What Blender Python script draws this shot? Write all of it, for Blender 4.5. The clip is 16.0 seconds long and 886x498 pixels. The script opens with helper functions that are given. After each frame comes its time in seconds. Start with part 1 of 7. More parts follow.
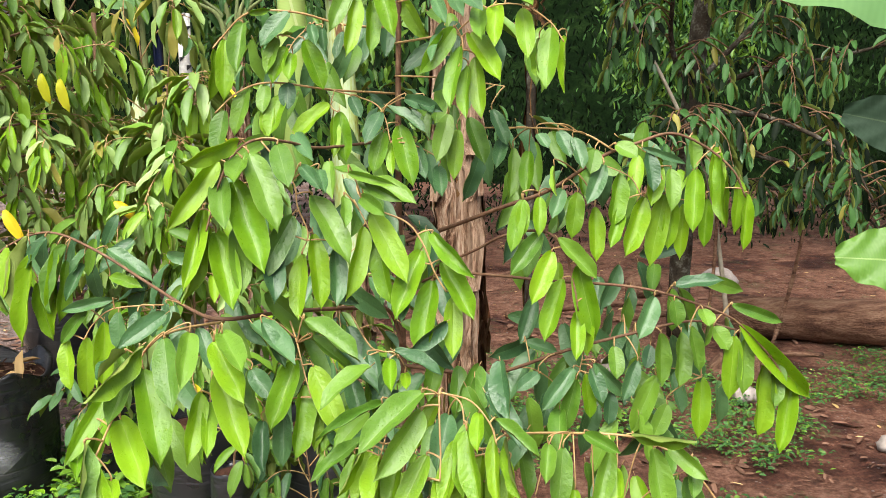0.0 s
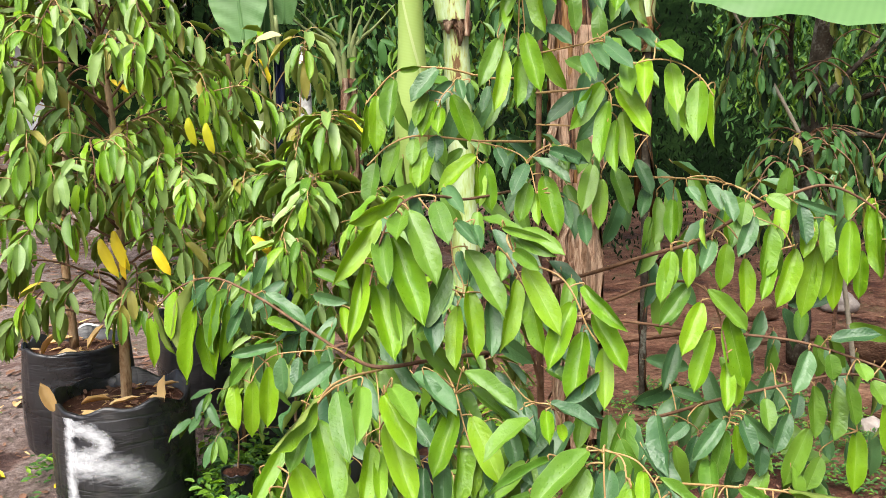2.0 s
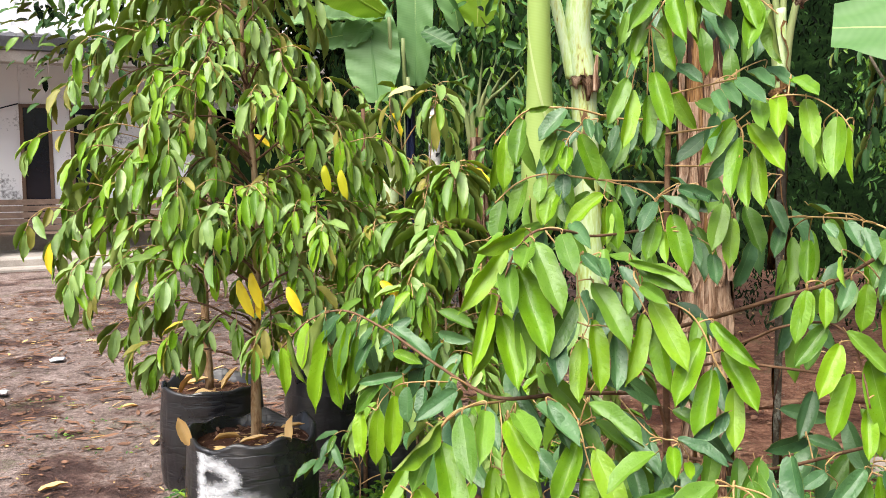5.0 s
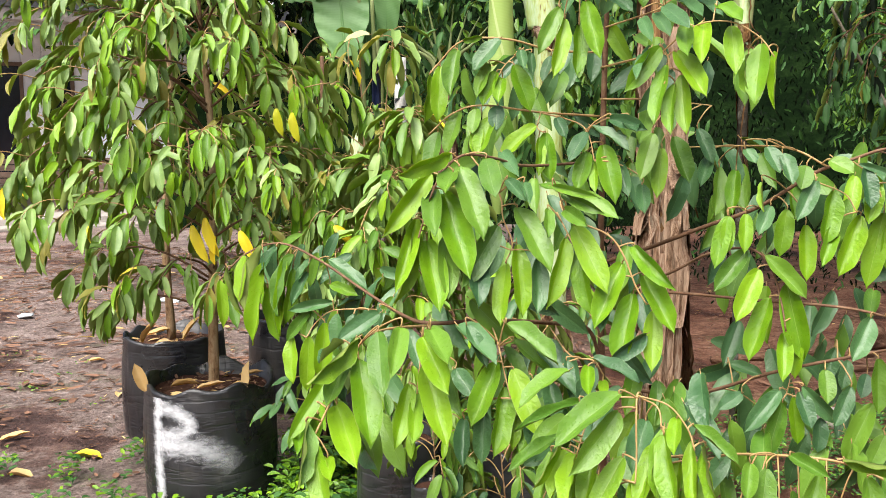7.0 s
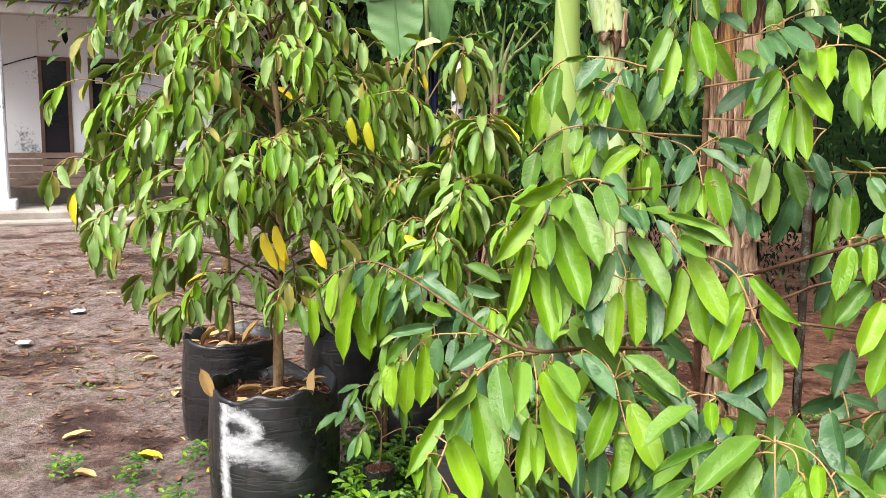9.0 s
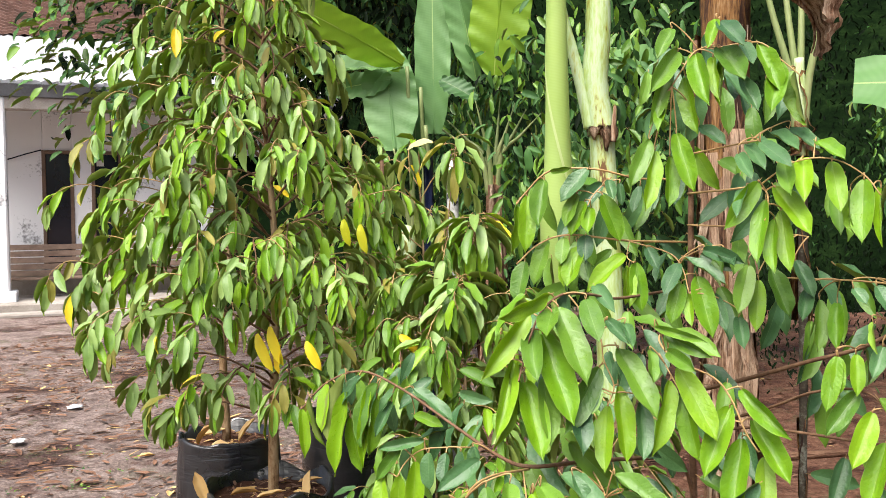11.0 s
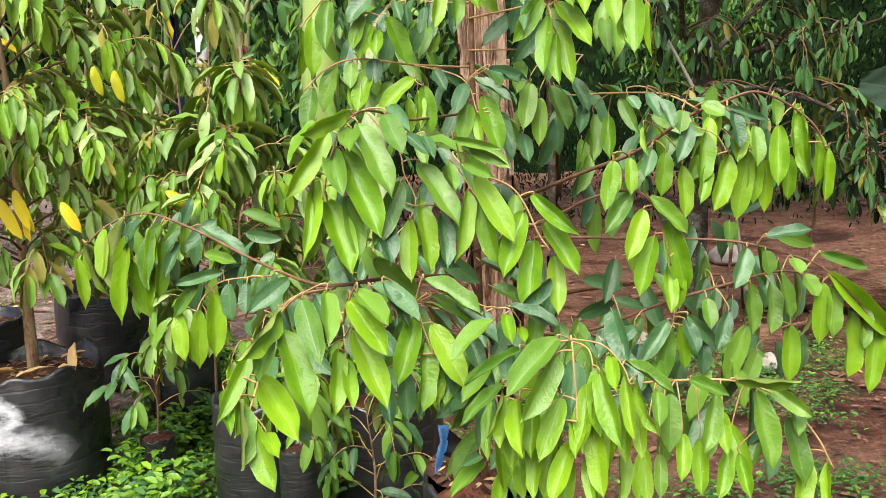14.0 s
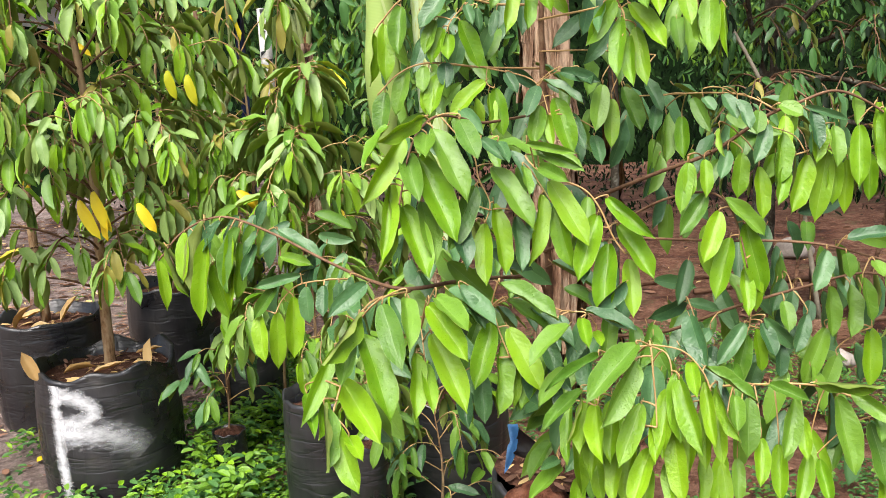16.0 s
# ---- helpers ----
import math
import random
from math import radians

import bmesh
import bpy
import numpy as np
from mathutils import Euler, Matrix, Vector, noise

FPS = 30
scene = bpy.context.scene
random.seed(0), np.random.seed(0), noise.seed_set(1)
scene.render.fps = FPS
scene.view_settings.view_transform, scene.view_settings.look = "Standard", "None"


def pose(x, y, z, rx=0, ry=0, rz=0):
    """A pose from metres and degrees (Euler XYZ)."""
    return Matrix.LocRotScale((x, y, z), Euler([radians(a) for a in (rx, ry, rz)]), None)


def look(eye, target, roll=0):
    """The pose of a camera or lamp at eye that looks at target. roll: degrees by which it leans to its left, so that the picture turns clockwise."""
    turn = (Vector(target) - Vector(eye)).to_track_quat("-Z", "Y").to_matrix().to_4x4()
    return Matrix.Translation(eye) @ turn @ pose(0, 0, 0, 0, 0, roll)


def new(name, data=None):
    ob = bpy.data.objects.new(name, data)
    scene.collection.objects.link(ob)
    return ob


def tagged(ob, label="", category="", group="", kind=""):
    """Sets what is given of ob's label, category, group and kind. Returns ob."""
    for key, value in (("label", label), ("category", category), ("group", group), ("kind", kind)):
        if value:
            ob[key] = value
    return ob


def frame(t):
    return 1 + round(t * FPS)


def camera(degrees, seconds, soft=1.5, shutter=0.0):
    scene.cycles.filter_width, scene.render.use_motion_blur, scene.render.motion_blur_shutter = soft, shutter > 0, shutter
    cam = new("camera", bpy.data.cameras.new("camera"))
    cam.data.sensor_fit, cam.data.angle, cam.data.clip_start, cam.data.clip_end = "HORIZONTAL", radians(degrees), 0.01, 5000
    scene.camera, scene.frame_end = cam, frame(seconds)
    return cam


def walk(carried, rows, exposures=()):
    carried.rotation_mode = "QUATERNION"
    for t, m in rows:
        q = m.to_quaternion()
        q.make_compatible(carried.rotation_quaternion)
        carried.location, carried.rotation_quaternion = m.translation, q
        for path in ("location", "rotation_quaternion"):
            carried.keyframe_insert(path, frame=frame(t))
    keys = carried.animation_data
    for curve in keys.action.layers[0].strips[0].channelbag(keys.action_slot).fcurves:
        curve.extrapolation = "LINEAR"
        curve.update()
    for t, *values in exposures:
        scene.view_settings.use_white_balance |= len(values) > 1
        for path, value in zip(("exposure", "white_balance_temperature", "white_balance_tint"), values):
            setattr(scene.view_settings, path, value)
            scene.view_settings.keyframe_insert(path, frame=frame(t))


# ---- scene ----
cam = camera(53.6, 16.0, soft=0.5)
PATH = [
    (0.0, pose(0.122, 0.050, 1.299, 79.99, -0.21, -2.37)),
    (0.5, pose(0.113, 0.035, 1.294, 79.25, -0.26, -2.05)),
    (1.0, pose(0.099, 0.027, 1.291, 78.63, -0.10, -1.46)),
    (1.5, pose(0.052, 0.019, 1.340, 78.60, 0.68, 0.78)),
    (2.0, pose(0.035, 0.017, 1.367, 80.87, 0.80, 3.77)),
    (2.5, pose(0.034, 0.003, 1.384, 83.32, 0.59, 6.47)),
    (3.0, pose(0.043, -0.019, 1.385, 84.93, 0.55, 7.65)),
    (3.5, pose(0.052, -0.028, 1.384, 85.49, 0.88, 8.61)),
    (4.0, pose(0.036, -0.022, 1.363, 85.53, 1.01, 9.90)),
    (4.2, pose(0.030, -0.017, 1.351, 85.45, 1.07, 10.54)),
    (6.3, pose(0.098, -0.006, 1.279, 84.39, 0.05, 12.72)),
    (6.5, pose(0.118, -0.002, 1.270, 83.99, 0.06, 12.19)),
    (7.0, pose(0.124, -0.006, 1.253, 82.97, 0.12, 10.80)),
    (7.5, pose(0.093, -0.015, 1.263, 82.57, 0.29, 10.74)),
    (8.0, pose(0.057, -0.018, 1.276, 82.60, 0.11, 11.27)),
    (8.5, pose(0.010, -0.005, 1.295, 82.60, -0.16, 12.18)),
    (9.0, pose(0.000, 0.000, 1.300, 82.60, -0.30, 13.00)),
    (9.2, pose(0.004, 0.008, 1.344, 83.39, -0.06, 13.31)),
    (11.3, pose(0.032, 0.000, 1.353, 88.18, 1.06, 12.53)),
    (11.5, pose(0.053, 0.012, 1.349, 88.17, 1.09, 10.77)),
    (12.0, pose(0.070, 0.027, 1.319, 86.45, 1.69, 1.42)),
    (12.5, pose(0.023, 0.014, 1.271, 82.87, 1.40, -1.82)),
    (13.0, pose(-0.024, 0.002, 1.259, 81.34, 2.02, -2.37)),
    (13.5, pose(-0.045, 0.005, 1.259, 80.34, 1.81, -2.86)),
    (14.0, pose(-0.062, -0.002, 1.262, 79.59, 1.80, -3.60)),
    (14.5, pose(-0.091, -0.005, 1.268, 79.11, 2.17, -3.49)),
    (15.0, pose(-0.122, -0.016, 1.279, 79.24, 2.30, -2.04)),
    (15.5, pose(-0.116, -0.013, 1.279, 79.14, 2.37, -0.71)),
    (16.0, pose(-0.091, -0.010, 1.284, 79.18, 2.69, -0.06)),
]
walk(cam, PATH)

# ---- world, sun, exposure ----
world = bpy.data.worlds.new("sky")
scene.world = world
world.use_nodes = True
wn = world.node_tree
sky = wn.nodes.new("ShaderNodeTexSky")
sky.sky_type = 'NISHITA'
sky.sun_disc = False
sky.sun_elevation = radians(60)
sky.sun_rotation = radians(205)
sky.air_density, sky.dust_density, sky.ozone_density = 1.0, 6.0, 1.0
wn.links.new(sky.outputs[0], wn.nodes["Background"].inputs[0])
wn.nodes["Background"].inputs[1].default_value = 0.15
sun = new("sun", bpy.data.lights.new("sun", 'SUN'))
sun.data.energy, sun.data.angle, sun.data.color = 4.8, radians(50), (1.0, 0.985, 0.96)
sun.matrix_world = look((-1.2, -3.6, 8.5), (0, 1.5, 0))
scene.view_settings.exposure = 0.47


# ---- materials ----
class Nodes:
    """A node tree under construction, with one Principled surface."""

    def __init__(self, name):
        self.mat = bpy.data.materials.new(name)
        self.mat.use_nodes = True
        self.t = self.mat.node_tree
        self.b = self.t.nodes["Principled BSDF"]
        self.out = self.t.nodes["Material Output"]

    def add(self, kind, **links):
        n = self.t.nodes.new(kind)
        for key, v in links.items():
            s = n.inputs[key.replace("_", " ")]
            if hasattr(v, "is_output"):
                self.t.links.new(v, s)
            else:
                s.default_value = v
        return n

    def link(self, a, b):
        self.t.links.new(a, b)

    def coord(self, kind="Object"):
        return self.t.nodes.new("ShaderNodeTexCoord").outputs[kind]

    def noise(self, scale, detail=4.0, vec=None, rough=0.55):
        n = self.add("ShaderNodeTexNoise", Scale=scale, Detail=detail, Roughness=rough)
        if vec is not None:
            self.link(vec, n.inputs["Vector"])
        return n.outputs["Fac"]

    def ramp(self, fac, stops):
        n = self.t.nodes.new("ShaderNodeValToRGB")
        e = n.color_ramp.elements
        while len(e) < len(stops):
            e.new(0.5)
        for k, (p, c) in zip(e, stops):
            k.position, k.color = p, (*c, 1) if len(c) == 3 else c
        self.link(fac, n.inputs[0])
        return n.outputs[0]

    def mix(self, fac, a, b, blend='MIX'):
        n = self.t.nodes.new("ShaderNodeMix")
        n.data_type, n.blend_type = 'RGBA', blend
        for s, v in ((n.inputs[0], fac), (n.inputs[6], a), (n.inputs[7], b)):
            if hasattr(v, "is_output"):
                self.link(v, s)
            else:
                s.default_value = v if not isinstance(v, tuple) else (*v, 1)[:4]
        return n.outputs[2]

    def math(self, op, a, b=0.0, c=0.0):
        n = self.t.nodes.new("ShaderNodeMath")
        n.operation = op
        for s, v in zip(n.inputs, (a, b, c)):
            if hasattr(v, "is_output"):
                self.link(v, s)
            else:
                s.default_value = v
        return n.outputs[0]

    def bump(self, height, strength=0.3, dist=0.01):
        n = self.add("ShaderNodeBump", Height=height, Strength=strength, Distance=dist)
        self.link(n.outputs[0], self.b.inputs["Normal"])
        return n.outputs[0]

    def base(self, c):
        if hasattr(c, "is_output"):
            self.link(c, self.b.inputs["Base Color"])
        else:
            self.b.inputs["Base Color"].default_value = (*c, 1)

    def set(self, rough=0.5, spec=0.5, metal=0.0):
        self.b.inputs["Roughness"].default_value = rough
        self.b.inputs["Specular IOR Level"].default_value = spec
        self.b.inputs["Metallic"].default_value = metal
        return self.mat


def leaf_material(name, dark, light, rib, island=False, rough=0.36, glow=0.3, spec=0.5, wet=True, relief=0.16):
    n = Nodes(name)
    if island:
        rnd = n.t.nodes.new("ShaderNodeNewGeometry").outputs["Random Per Island"]
    else:
        rnd = n.t.nodes.new("ShaderNodeObjectInfo").outputs["Random"]
    uv = n.coord("UV")
    sep = n.add("ShaderNodeSeparateXYZ", Vector=uv)
    across = n.math('ABSOLUTE', n.math('SUBTRACT', sep.outputs[0], 0.5))
    shift = n.add("ShaderNodeMapping", Vector=uv, Scale=(1.0, 3.0, 1.0))
    n.link(n.add("ShaderNodeCombineXYZ", X=n.math('MULTIPLY', rnd, 31.0), Y=n.math('MULTIPLY', rnd, 17.0)).outputs[0], shift.inputs["Location"])
    obj = shift.outputs[0]
    blotch = n.noise(1.6, 3.0, obj)
    pucker = n.noise(5.5, 2.0, obj)
    tone = n.math('MULTIPLY_ADD', blotch, 0.5, n.math('MULTIPLY', rnd, 0.75))
    col = n.ramp(tone, [(0.15, dark), (0.85, light)])
    # side veins run forward from the midrib; the blade swells between them
    v = n.math('SUBTRACT', n.math('MULTIPLY', sep.outputs[1], 10.0), n.math('MULTIPLY', across, 3.6))
    phase = n.math('MULTIPLY_ADD', v, 3.1416, n.math('MULTIPLY', blotch, 2.2))
    swell = n.math('ABSOLUTE', n.math('SINE', phase))
    vein = n.math('LESS_THAN', swell, 0.16)
    mid = n.math('LESS_THAN', across, 0.012)
    edge = n.math('GREATER_THAN', across, 0.478)
    lines = n.math('MAXIMUM', n.math('MULTIPLY', vein, 0.035), n.math('MAXIMUM', n.math('MULTIPLY', mid, 0.34), n.math('MULTIPLY', edge, 0.28)))
    col = n.mix(lines, col, rib)
    n.base(col)
    drops = n.add("ShaderNodeTexVoronoi", Scale=10.0, Vector=obj)
    few = n.math('GREATER_THAN', n.add("ShaderNodeSeparateXYZ", Vector=drops.outputs["Color"]).outputs[0], 0.35)
    dome = n.math('MAXIMUM', n.math('SUBTRACT', 0.22, drops.outputs["Distance"]), 0.0)
    bead = n.math('MULTIPLY', n.math('MULTIPLY', dome, few), 14.0 if wet else 0.0)
    body = n.math('MULTIPLY', n.math('POWER', swell, 0.6), n.math('MINIMUM', n.math('MULTIPLY', across, 6.0), 1.0))
    hump = n.math('MULTIPLY', body, n.math('MULTIPLY_ADD', pucker, 1.2, -0.2))
    trough = n.math('MINIMUM', n.math('MULTIPLY', across, 9.0), 1.0)
    n.bump(n.math('ADD', n.math('ADD', hump, bead), n.math('MULTIPLY_ADD', pucker, 1.6, n.math('MULTIPLY', trough, 0.6))), relief, 0.0011)
    dry_skin = n.math('MULTIPLY_ADD', blotch, 0.16, rough - 0.08)
    n.link(n.math('MULTIPLY', dry_skin, n.math('SUBTRACT', 1.0, n.math('MINIMUM', n.math('MULTIPLY', bead, 0.9), 0.75))), n.b.inputs["Roughness"])
    n.b.inputs["Specular IOR Level"].default_value = spec
    tr = n.add("ShaderNodeBsdfTranslucent")
    n.link(n.mix(1.0, col, (1.0, 0.95, 0.35), 'MULTIPLY'), tr.inputs[0])
    mx = n.add("ShaderNodeMixShader", Fac=glow)
    n.link(n.b.outputs[0], mx.inputs[1])
    n.link(tr.outputs[0], mx.inputs[2])
    n.link(mx.outputs[0], n.out.inputs[0])
    return n.mat


YOUNG = ((0.116, 0.290, 0.005), (0.255, 0.465, 0.010), (0.42, 0.58, 0.15))
MID = ((0.068, 0.180, 0.012), (0.170, 0.335, 0.028), (0.32, 0.45, 0.16))
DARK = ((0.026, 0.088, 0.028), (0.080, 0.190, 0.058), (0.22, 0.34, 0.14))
BRONZE = ((0.25, 0.25, 0.035), (0.42, 0.38, 0.070), (0.46, 0.36, 0.09))
OLIVE = ((0.18, 0.32, 0.065), (0.36, 0.53, 0.15), (0.42, 0.52, 0.2))
UNDER = ((0.20, 0.29, 0.050), (0.34, 0.43, 0.10), (0.42, 0.38, 0.12))
YELLOW = ((0.80, 0.55, 0.010), (0.90, 0.74, 0.030), (0.85, 0.7, 0.1))
# woodland green taken near-black: the shade under the trees is in the colour
SHADED = ((0.002, 0.005, 0.002), (0.007, 0.018, 0.005), (0.02, 0.04, 0.012))
FERN = ((0.028, 0.085, 0.020), (0.070, 0.18, 0.042), (0.12, 0.22, 0.06))
DRY = ((0.055, 0.026, 0.017), (0.26, 0.14, 0.090), (0.25, 0.15, 0.08))
LIME = ((0.52, 0.56, 0.010), (0.66, 0.66, 0.025), (0.7, 0.7, 0.1))
PALE = ((0.50, 0.45, 0.16), (0.62, 0.56, 0.24), (0.65, 0.6, 0.3))

M = {}
for key, cols, rough, glow in (("young", YOUNG, 0.44, 0.34), ("mid", MID, 0.42, 0.30), ("dark", DARK, 0.40, 0.18),
                               ("bronze", BRONZE, 0.5, 0.45), ("yellow", YELLOW, 0.45, 0.2), ("dry", DRY, 0.75, 0.1), ("pale", PALE, 0.5, 0.3), ("deep", SHADED, 0.6, 0.08), ("olive", OLIVE, 0.36, 0.38), ("under", UNDER, 0.55, 0.40), ("lime", LIME, 0.45, 0.4), ("fern", FERN, 0.5, 0.25)):
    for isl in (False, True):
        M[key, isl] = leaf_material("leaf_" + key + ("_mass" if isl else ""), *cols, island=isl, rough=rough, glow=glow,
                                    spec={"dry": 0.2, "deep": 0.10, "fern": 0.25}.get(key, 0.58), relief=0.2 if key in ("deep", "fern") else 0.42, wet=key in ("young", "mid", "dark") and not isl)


def mottled(name, stops, scale, rough=0.8, spec=0.3, bump=0.4, dist=0.01, fine=60.0, stretch=None):
    """A weathered surface: colours over two scales of noise, with relief."""
    n = Nodes(name)
    vec = n.coord("Object")
    if stretch:
        vec = n.add("ShaderNodeMapping", Vector=vec, Scale=stretch).outputs[0]
    a, b = n.noise(scale, 5.0, vec), n.noise(fine, 3.0, vec)
    f = n.math('MULTIPLY_ADD', b, 0.35, n.math('MULTIPLY', a, 0.75))
    n.base(n.ramp(f, stops))
    n.bump(n.math('ADD', a, n.math('MULTIPLY', b, 0.5)), bump, dist)
    return n.set(rough, spec)


M["bark"] = mottled("twig_bark", [(0.3, (0.07, 0.034, 0.018)), (0.6, (0.17, 0.092, 0.05)), (0.85, (0.30, 0.20, 0.12))], 30, 0.75, 0.3, 0.5, 0.003, 220)
M["shoot"] = mottled("young_shoot", [(0.3, (0.29, 0.160, 0.055)), (0.7, (0.50, 0.33, 0.14))], 40, 0.55, 0.4, 0.2, 0.001, 200)
M["trunk"] = mottled("sapling_bark", [(0.40, (0.085, 0.045, 0.022)), (0.50, (0.26, 0.155, 0.078)), (0.62, (0.40, 0.28, 0.16))], 25, 0.85, 0.2, 1.0, 0.006, 120, (1, 1, 0.4))
M["mossy"] = mottled("mossy_bark", [(0.36, (0.015, 0.011, 0.008)), (0.55, (0.050, 0.040, 0.027)), (0.75, (0.20, 0.20, 0.165))], 14, 0.9, 0.2, 0.6, 0.01, 90)
M["soil"] = mottled("potting_soil", [(0.3, (0.035, 0.015, 0.010)), (0.6, (0.10, 0.045, 0.028)), (0.85, (0.19, 0.10, 0.06))], 30, 0.95, 0.15, 0.9, 0.02, 140)
M["deadsheath"] = mottled("dry_banana_sheath", [(0.40, (0.012, 0.007, 0.005)), (0.47, (0.12, 0.055, 0.028)), (0.57, (0.28, 0.165, 0.10)), (0.68, (0.48, 0.36, 0.26))], 7, 0.8, 0.25, 0.8, 0.015, 45, (4, 4, 0.5))
# near-black browns carry the shade of gaps between sheaths; ochres are its own
M["deadcore"] = mottled("shaded_banana_core", [(0.36, (0.010, 0.006, 0.005)), (0.50, (0.05, 0.022, 0.013)), (0.60, (0.22, 0.11, 0.035)), (0.72, (0.34, 0.22, 0.12))], 6, 0.85, 0.25, 0.8, 0.015, 45, (4, 4, 0.5))
M["palesheath"] = mottled("pale_dry_sheath", [(0.38, (0.05, 0.025, 0.014)), (0.47, (0.24, 0.135, 0.075)), (0.60, (0.50, 0.345, 0.235))], 7, 0.8, 0.25, 0.9, 0.015, 50, (5, 5, 0.5))
M["stem"] = mottled("banana_stem", [(0.39, (0.06, 0.035, 0.015)), (0.415, (0.34, 0.36, 0.05)), (0.50, (0.42, 0.55, 0.20)), (0.58, (0.52, 0.64, 0.38)), (0.66, (0.46, 0.52, 0.17)), (0.70, (0.16, 0.08, 0.03))], 4, 0.4, 0.5, 0.25, 0.006, 50, (2, 2, 0.4))
M["log"] = mottled("weathered_log", [(0.34, (0.045, 0.022, 0.015)), (0.52, (0.15, 0.075, 0.045)), (0.72, (0.30, 0.18, 0.115))], 8, 0.9, 0.2, 1.0, 0.03, 60, (0.5, 3, 3))
M["plaster"] = mottled("stained_plaster", [(0.36, (0.22, 0.21, 0.21)), (0.42, (0.55, 0.55, 0.56)), (0.47, (0.84, 0.84, 0.85))], 1.6, 0.85, 0.2, 0.2, 0.01, 24)
M["concrete"] = mottled("concrete", [(0.3, (0.22, 0.19, 0.16)), (0.7, (0.42, 0.38, 0.34))], 3, 0.9, 0.2, 0.4, 0.01, 50)
M["bench"] = mottled("bench_wood", [(0.3, (0.13, 0.085, 0.06)), (0.7, (0.30, 0.21, 0.16))], 4, 0.7, 0.3, 0.3, 0.005, 60, (0.3, 3, 3))
M["framewood"] = mottled("frame_wood", [(0.3, (0.10, 0.06, 0.04)), (0.7, (0.20, 0.13, 0.09))], 5, 0.6, 0.3, 0.2, 0.004, 60)
M["roof"] = mottled("roof_sheet", [(0.36, (0.40, 0.34, 0.33)), (0.46, (0.66, 0.65, 0.66)), (0.6, (0.80, 0.81, 0.83))], 2, 0.6, 0.4, 0.2, 0.01, 30)
M["rooftile"] = mottled("clay_roof_tile", [(0.3, (0.06, 0.035, 0.03)), (0.6, (0.16, 0.09, 0.07)), (0.8, (0.26, 0.17, 0.14))], 5, 0.9, 0.2, 0.4, 0.01, 30)
M["eave"] = mottled("eave_board", [(0.3, (0.10, 0.11, 0.12)), (0.7, (0.22, 0.23, 0.24))], 3, 0.8, 0.2, 0.2, 0.01, 30)
M["whitebit"] = mottled("white_scrap", [(0.3, (0.55, 0.54, 0.50)), (0.7, (0.78, 0.77, 0.74))], 12, 0.6, 0.4, 0.4, 0.01, 60)
M["blue"] = mottled("blue_plastic", [(0.3, (0.03, 0.14, 0.36)), (0.7, (0.07, 0.26, 0.55))], 20, 0.45, 0.5, 0.4, 0.004, 90)
M["stalk"] = mottled("banana_stalk", [(0.3, (0.12, 0.17, 0.055)), (0.6, (0.24, 0.29, 0.11)), (0.85, (0.34, 0.34, 0.17))], 6, 0.5, 0.4, 0.2, 0.004, 50, (2, 2, 0.4))


def plastic_material():
    n = Nodes("black_polybag")
    o = n.coord("Object")
    crease = n.add("ShaderNodeMapping", Vector=o, Scale=(2.2, 2.2, 11.0)).outputs[0]
    wide = n.add("ShaderNodeMapping", Vector=o, Scale=(9.0, 9.0, 2.5)).outputs[0]
    fold = n.math('ABSOLUTE', n.math('SUBTRACT', n.noise(1.6, 3.0, crease, 0.55), 0.5))
    pleat = n.math('ABSOLUTE', n.math('SUBTRACT', n.noise(1.0, 2.0, wide, 0.5), 0.5))
    a = n.math('ADD', n.math('MINIMUM', fold, 0.07), n.math('MULTIPLY', n.math('MINIMUM', pleat, 0.10), 1.1))
    b = n.noise(75.0, 3.0, o)
    dust = n.noise(5.0, 4.0, o)
    n.base(n.ramp(dust, [(0.40, (0.012, 0.012, 0.014)), (0.60, (0.026, 0.026, 0.029)), (0.80, (0.085, 0.076, 0.066))]))
    n.bump(n.math('ADD', a, n.math('MULTIPLY', b, 0.012)), 0.7, 0.026)
    n.link(n.ramp(dust, [(0.40, (0.26,) * 3), (0.75, (0.55,) * 3)]), n.b.inputs["Roughness"])
    n.b.inputs["Specular IOR Level"].default_value = 0.75
    return n.mat


def spray_material():
    n = Nodes("white_spray_paint")
    o = n.coord("Object")
    uv = n.add("ShaderNodeSeparateXYZ", Vector=n.coord("UV"))
    edge = n.math('SUBTRACT', 1.0, n.math('MULTIPLY', n.math('ABSOLUTE', n.math('SUBTRACT', uv.outputs[0], 0.5)), 2.0))
    f = n.math('MULTIPLY_ADD', edge, 1.25, n.math('MULTIPLY_ADD', n.noise(26.0, 6.0, n.add("ShaderNodeMapping", Vector=o, Scale=(1.0, 1.0, 2.2)).outputs[0], 0.75), 2.2, -1.35))
    f = n.math('MULTIPLY', f, n.math('MULTIPLY', uv.outputs[1], 1.0))
    n.link(n.ramp(f, [(0.0, (0,) * 3), (1.0, (0.85,) * 3)]), n.b.inputs["Alpha"])
    n.base((0.78, 0.79, 0.82))
    n.bump(n.noise(30.0, 3.0, o), 0.3, 0.01)
    return n.set(0.5, 0.4)


def glass_material():
    n = Nodes("dark_window_glass")
    n.base(n.ramp(n.noise(1.5, 3.0, n.coord("Object")), [(0.3, (0.006, 0.009, 0.016)), (0.7, (0.014, 0.021, 0.034))]))
    return n.set(0.12, 0.5)


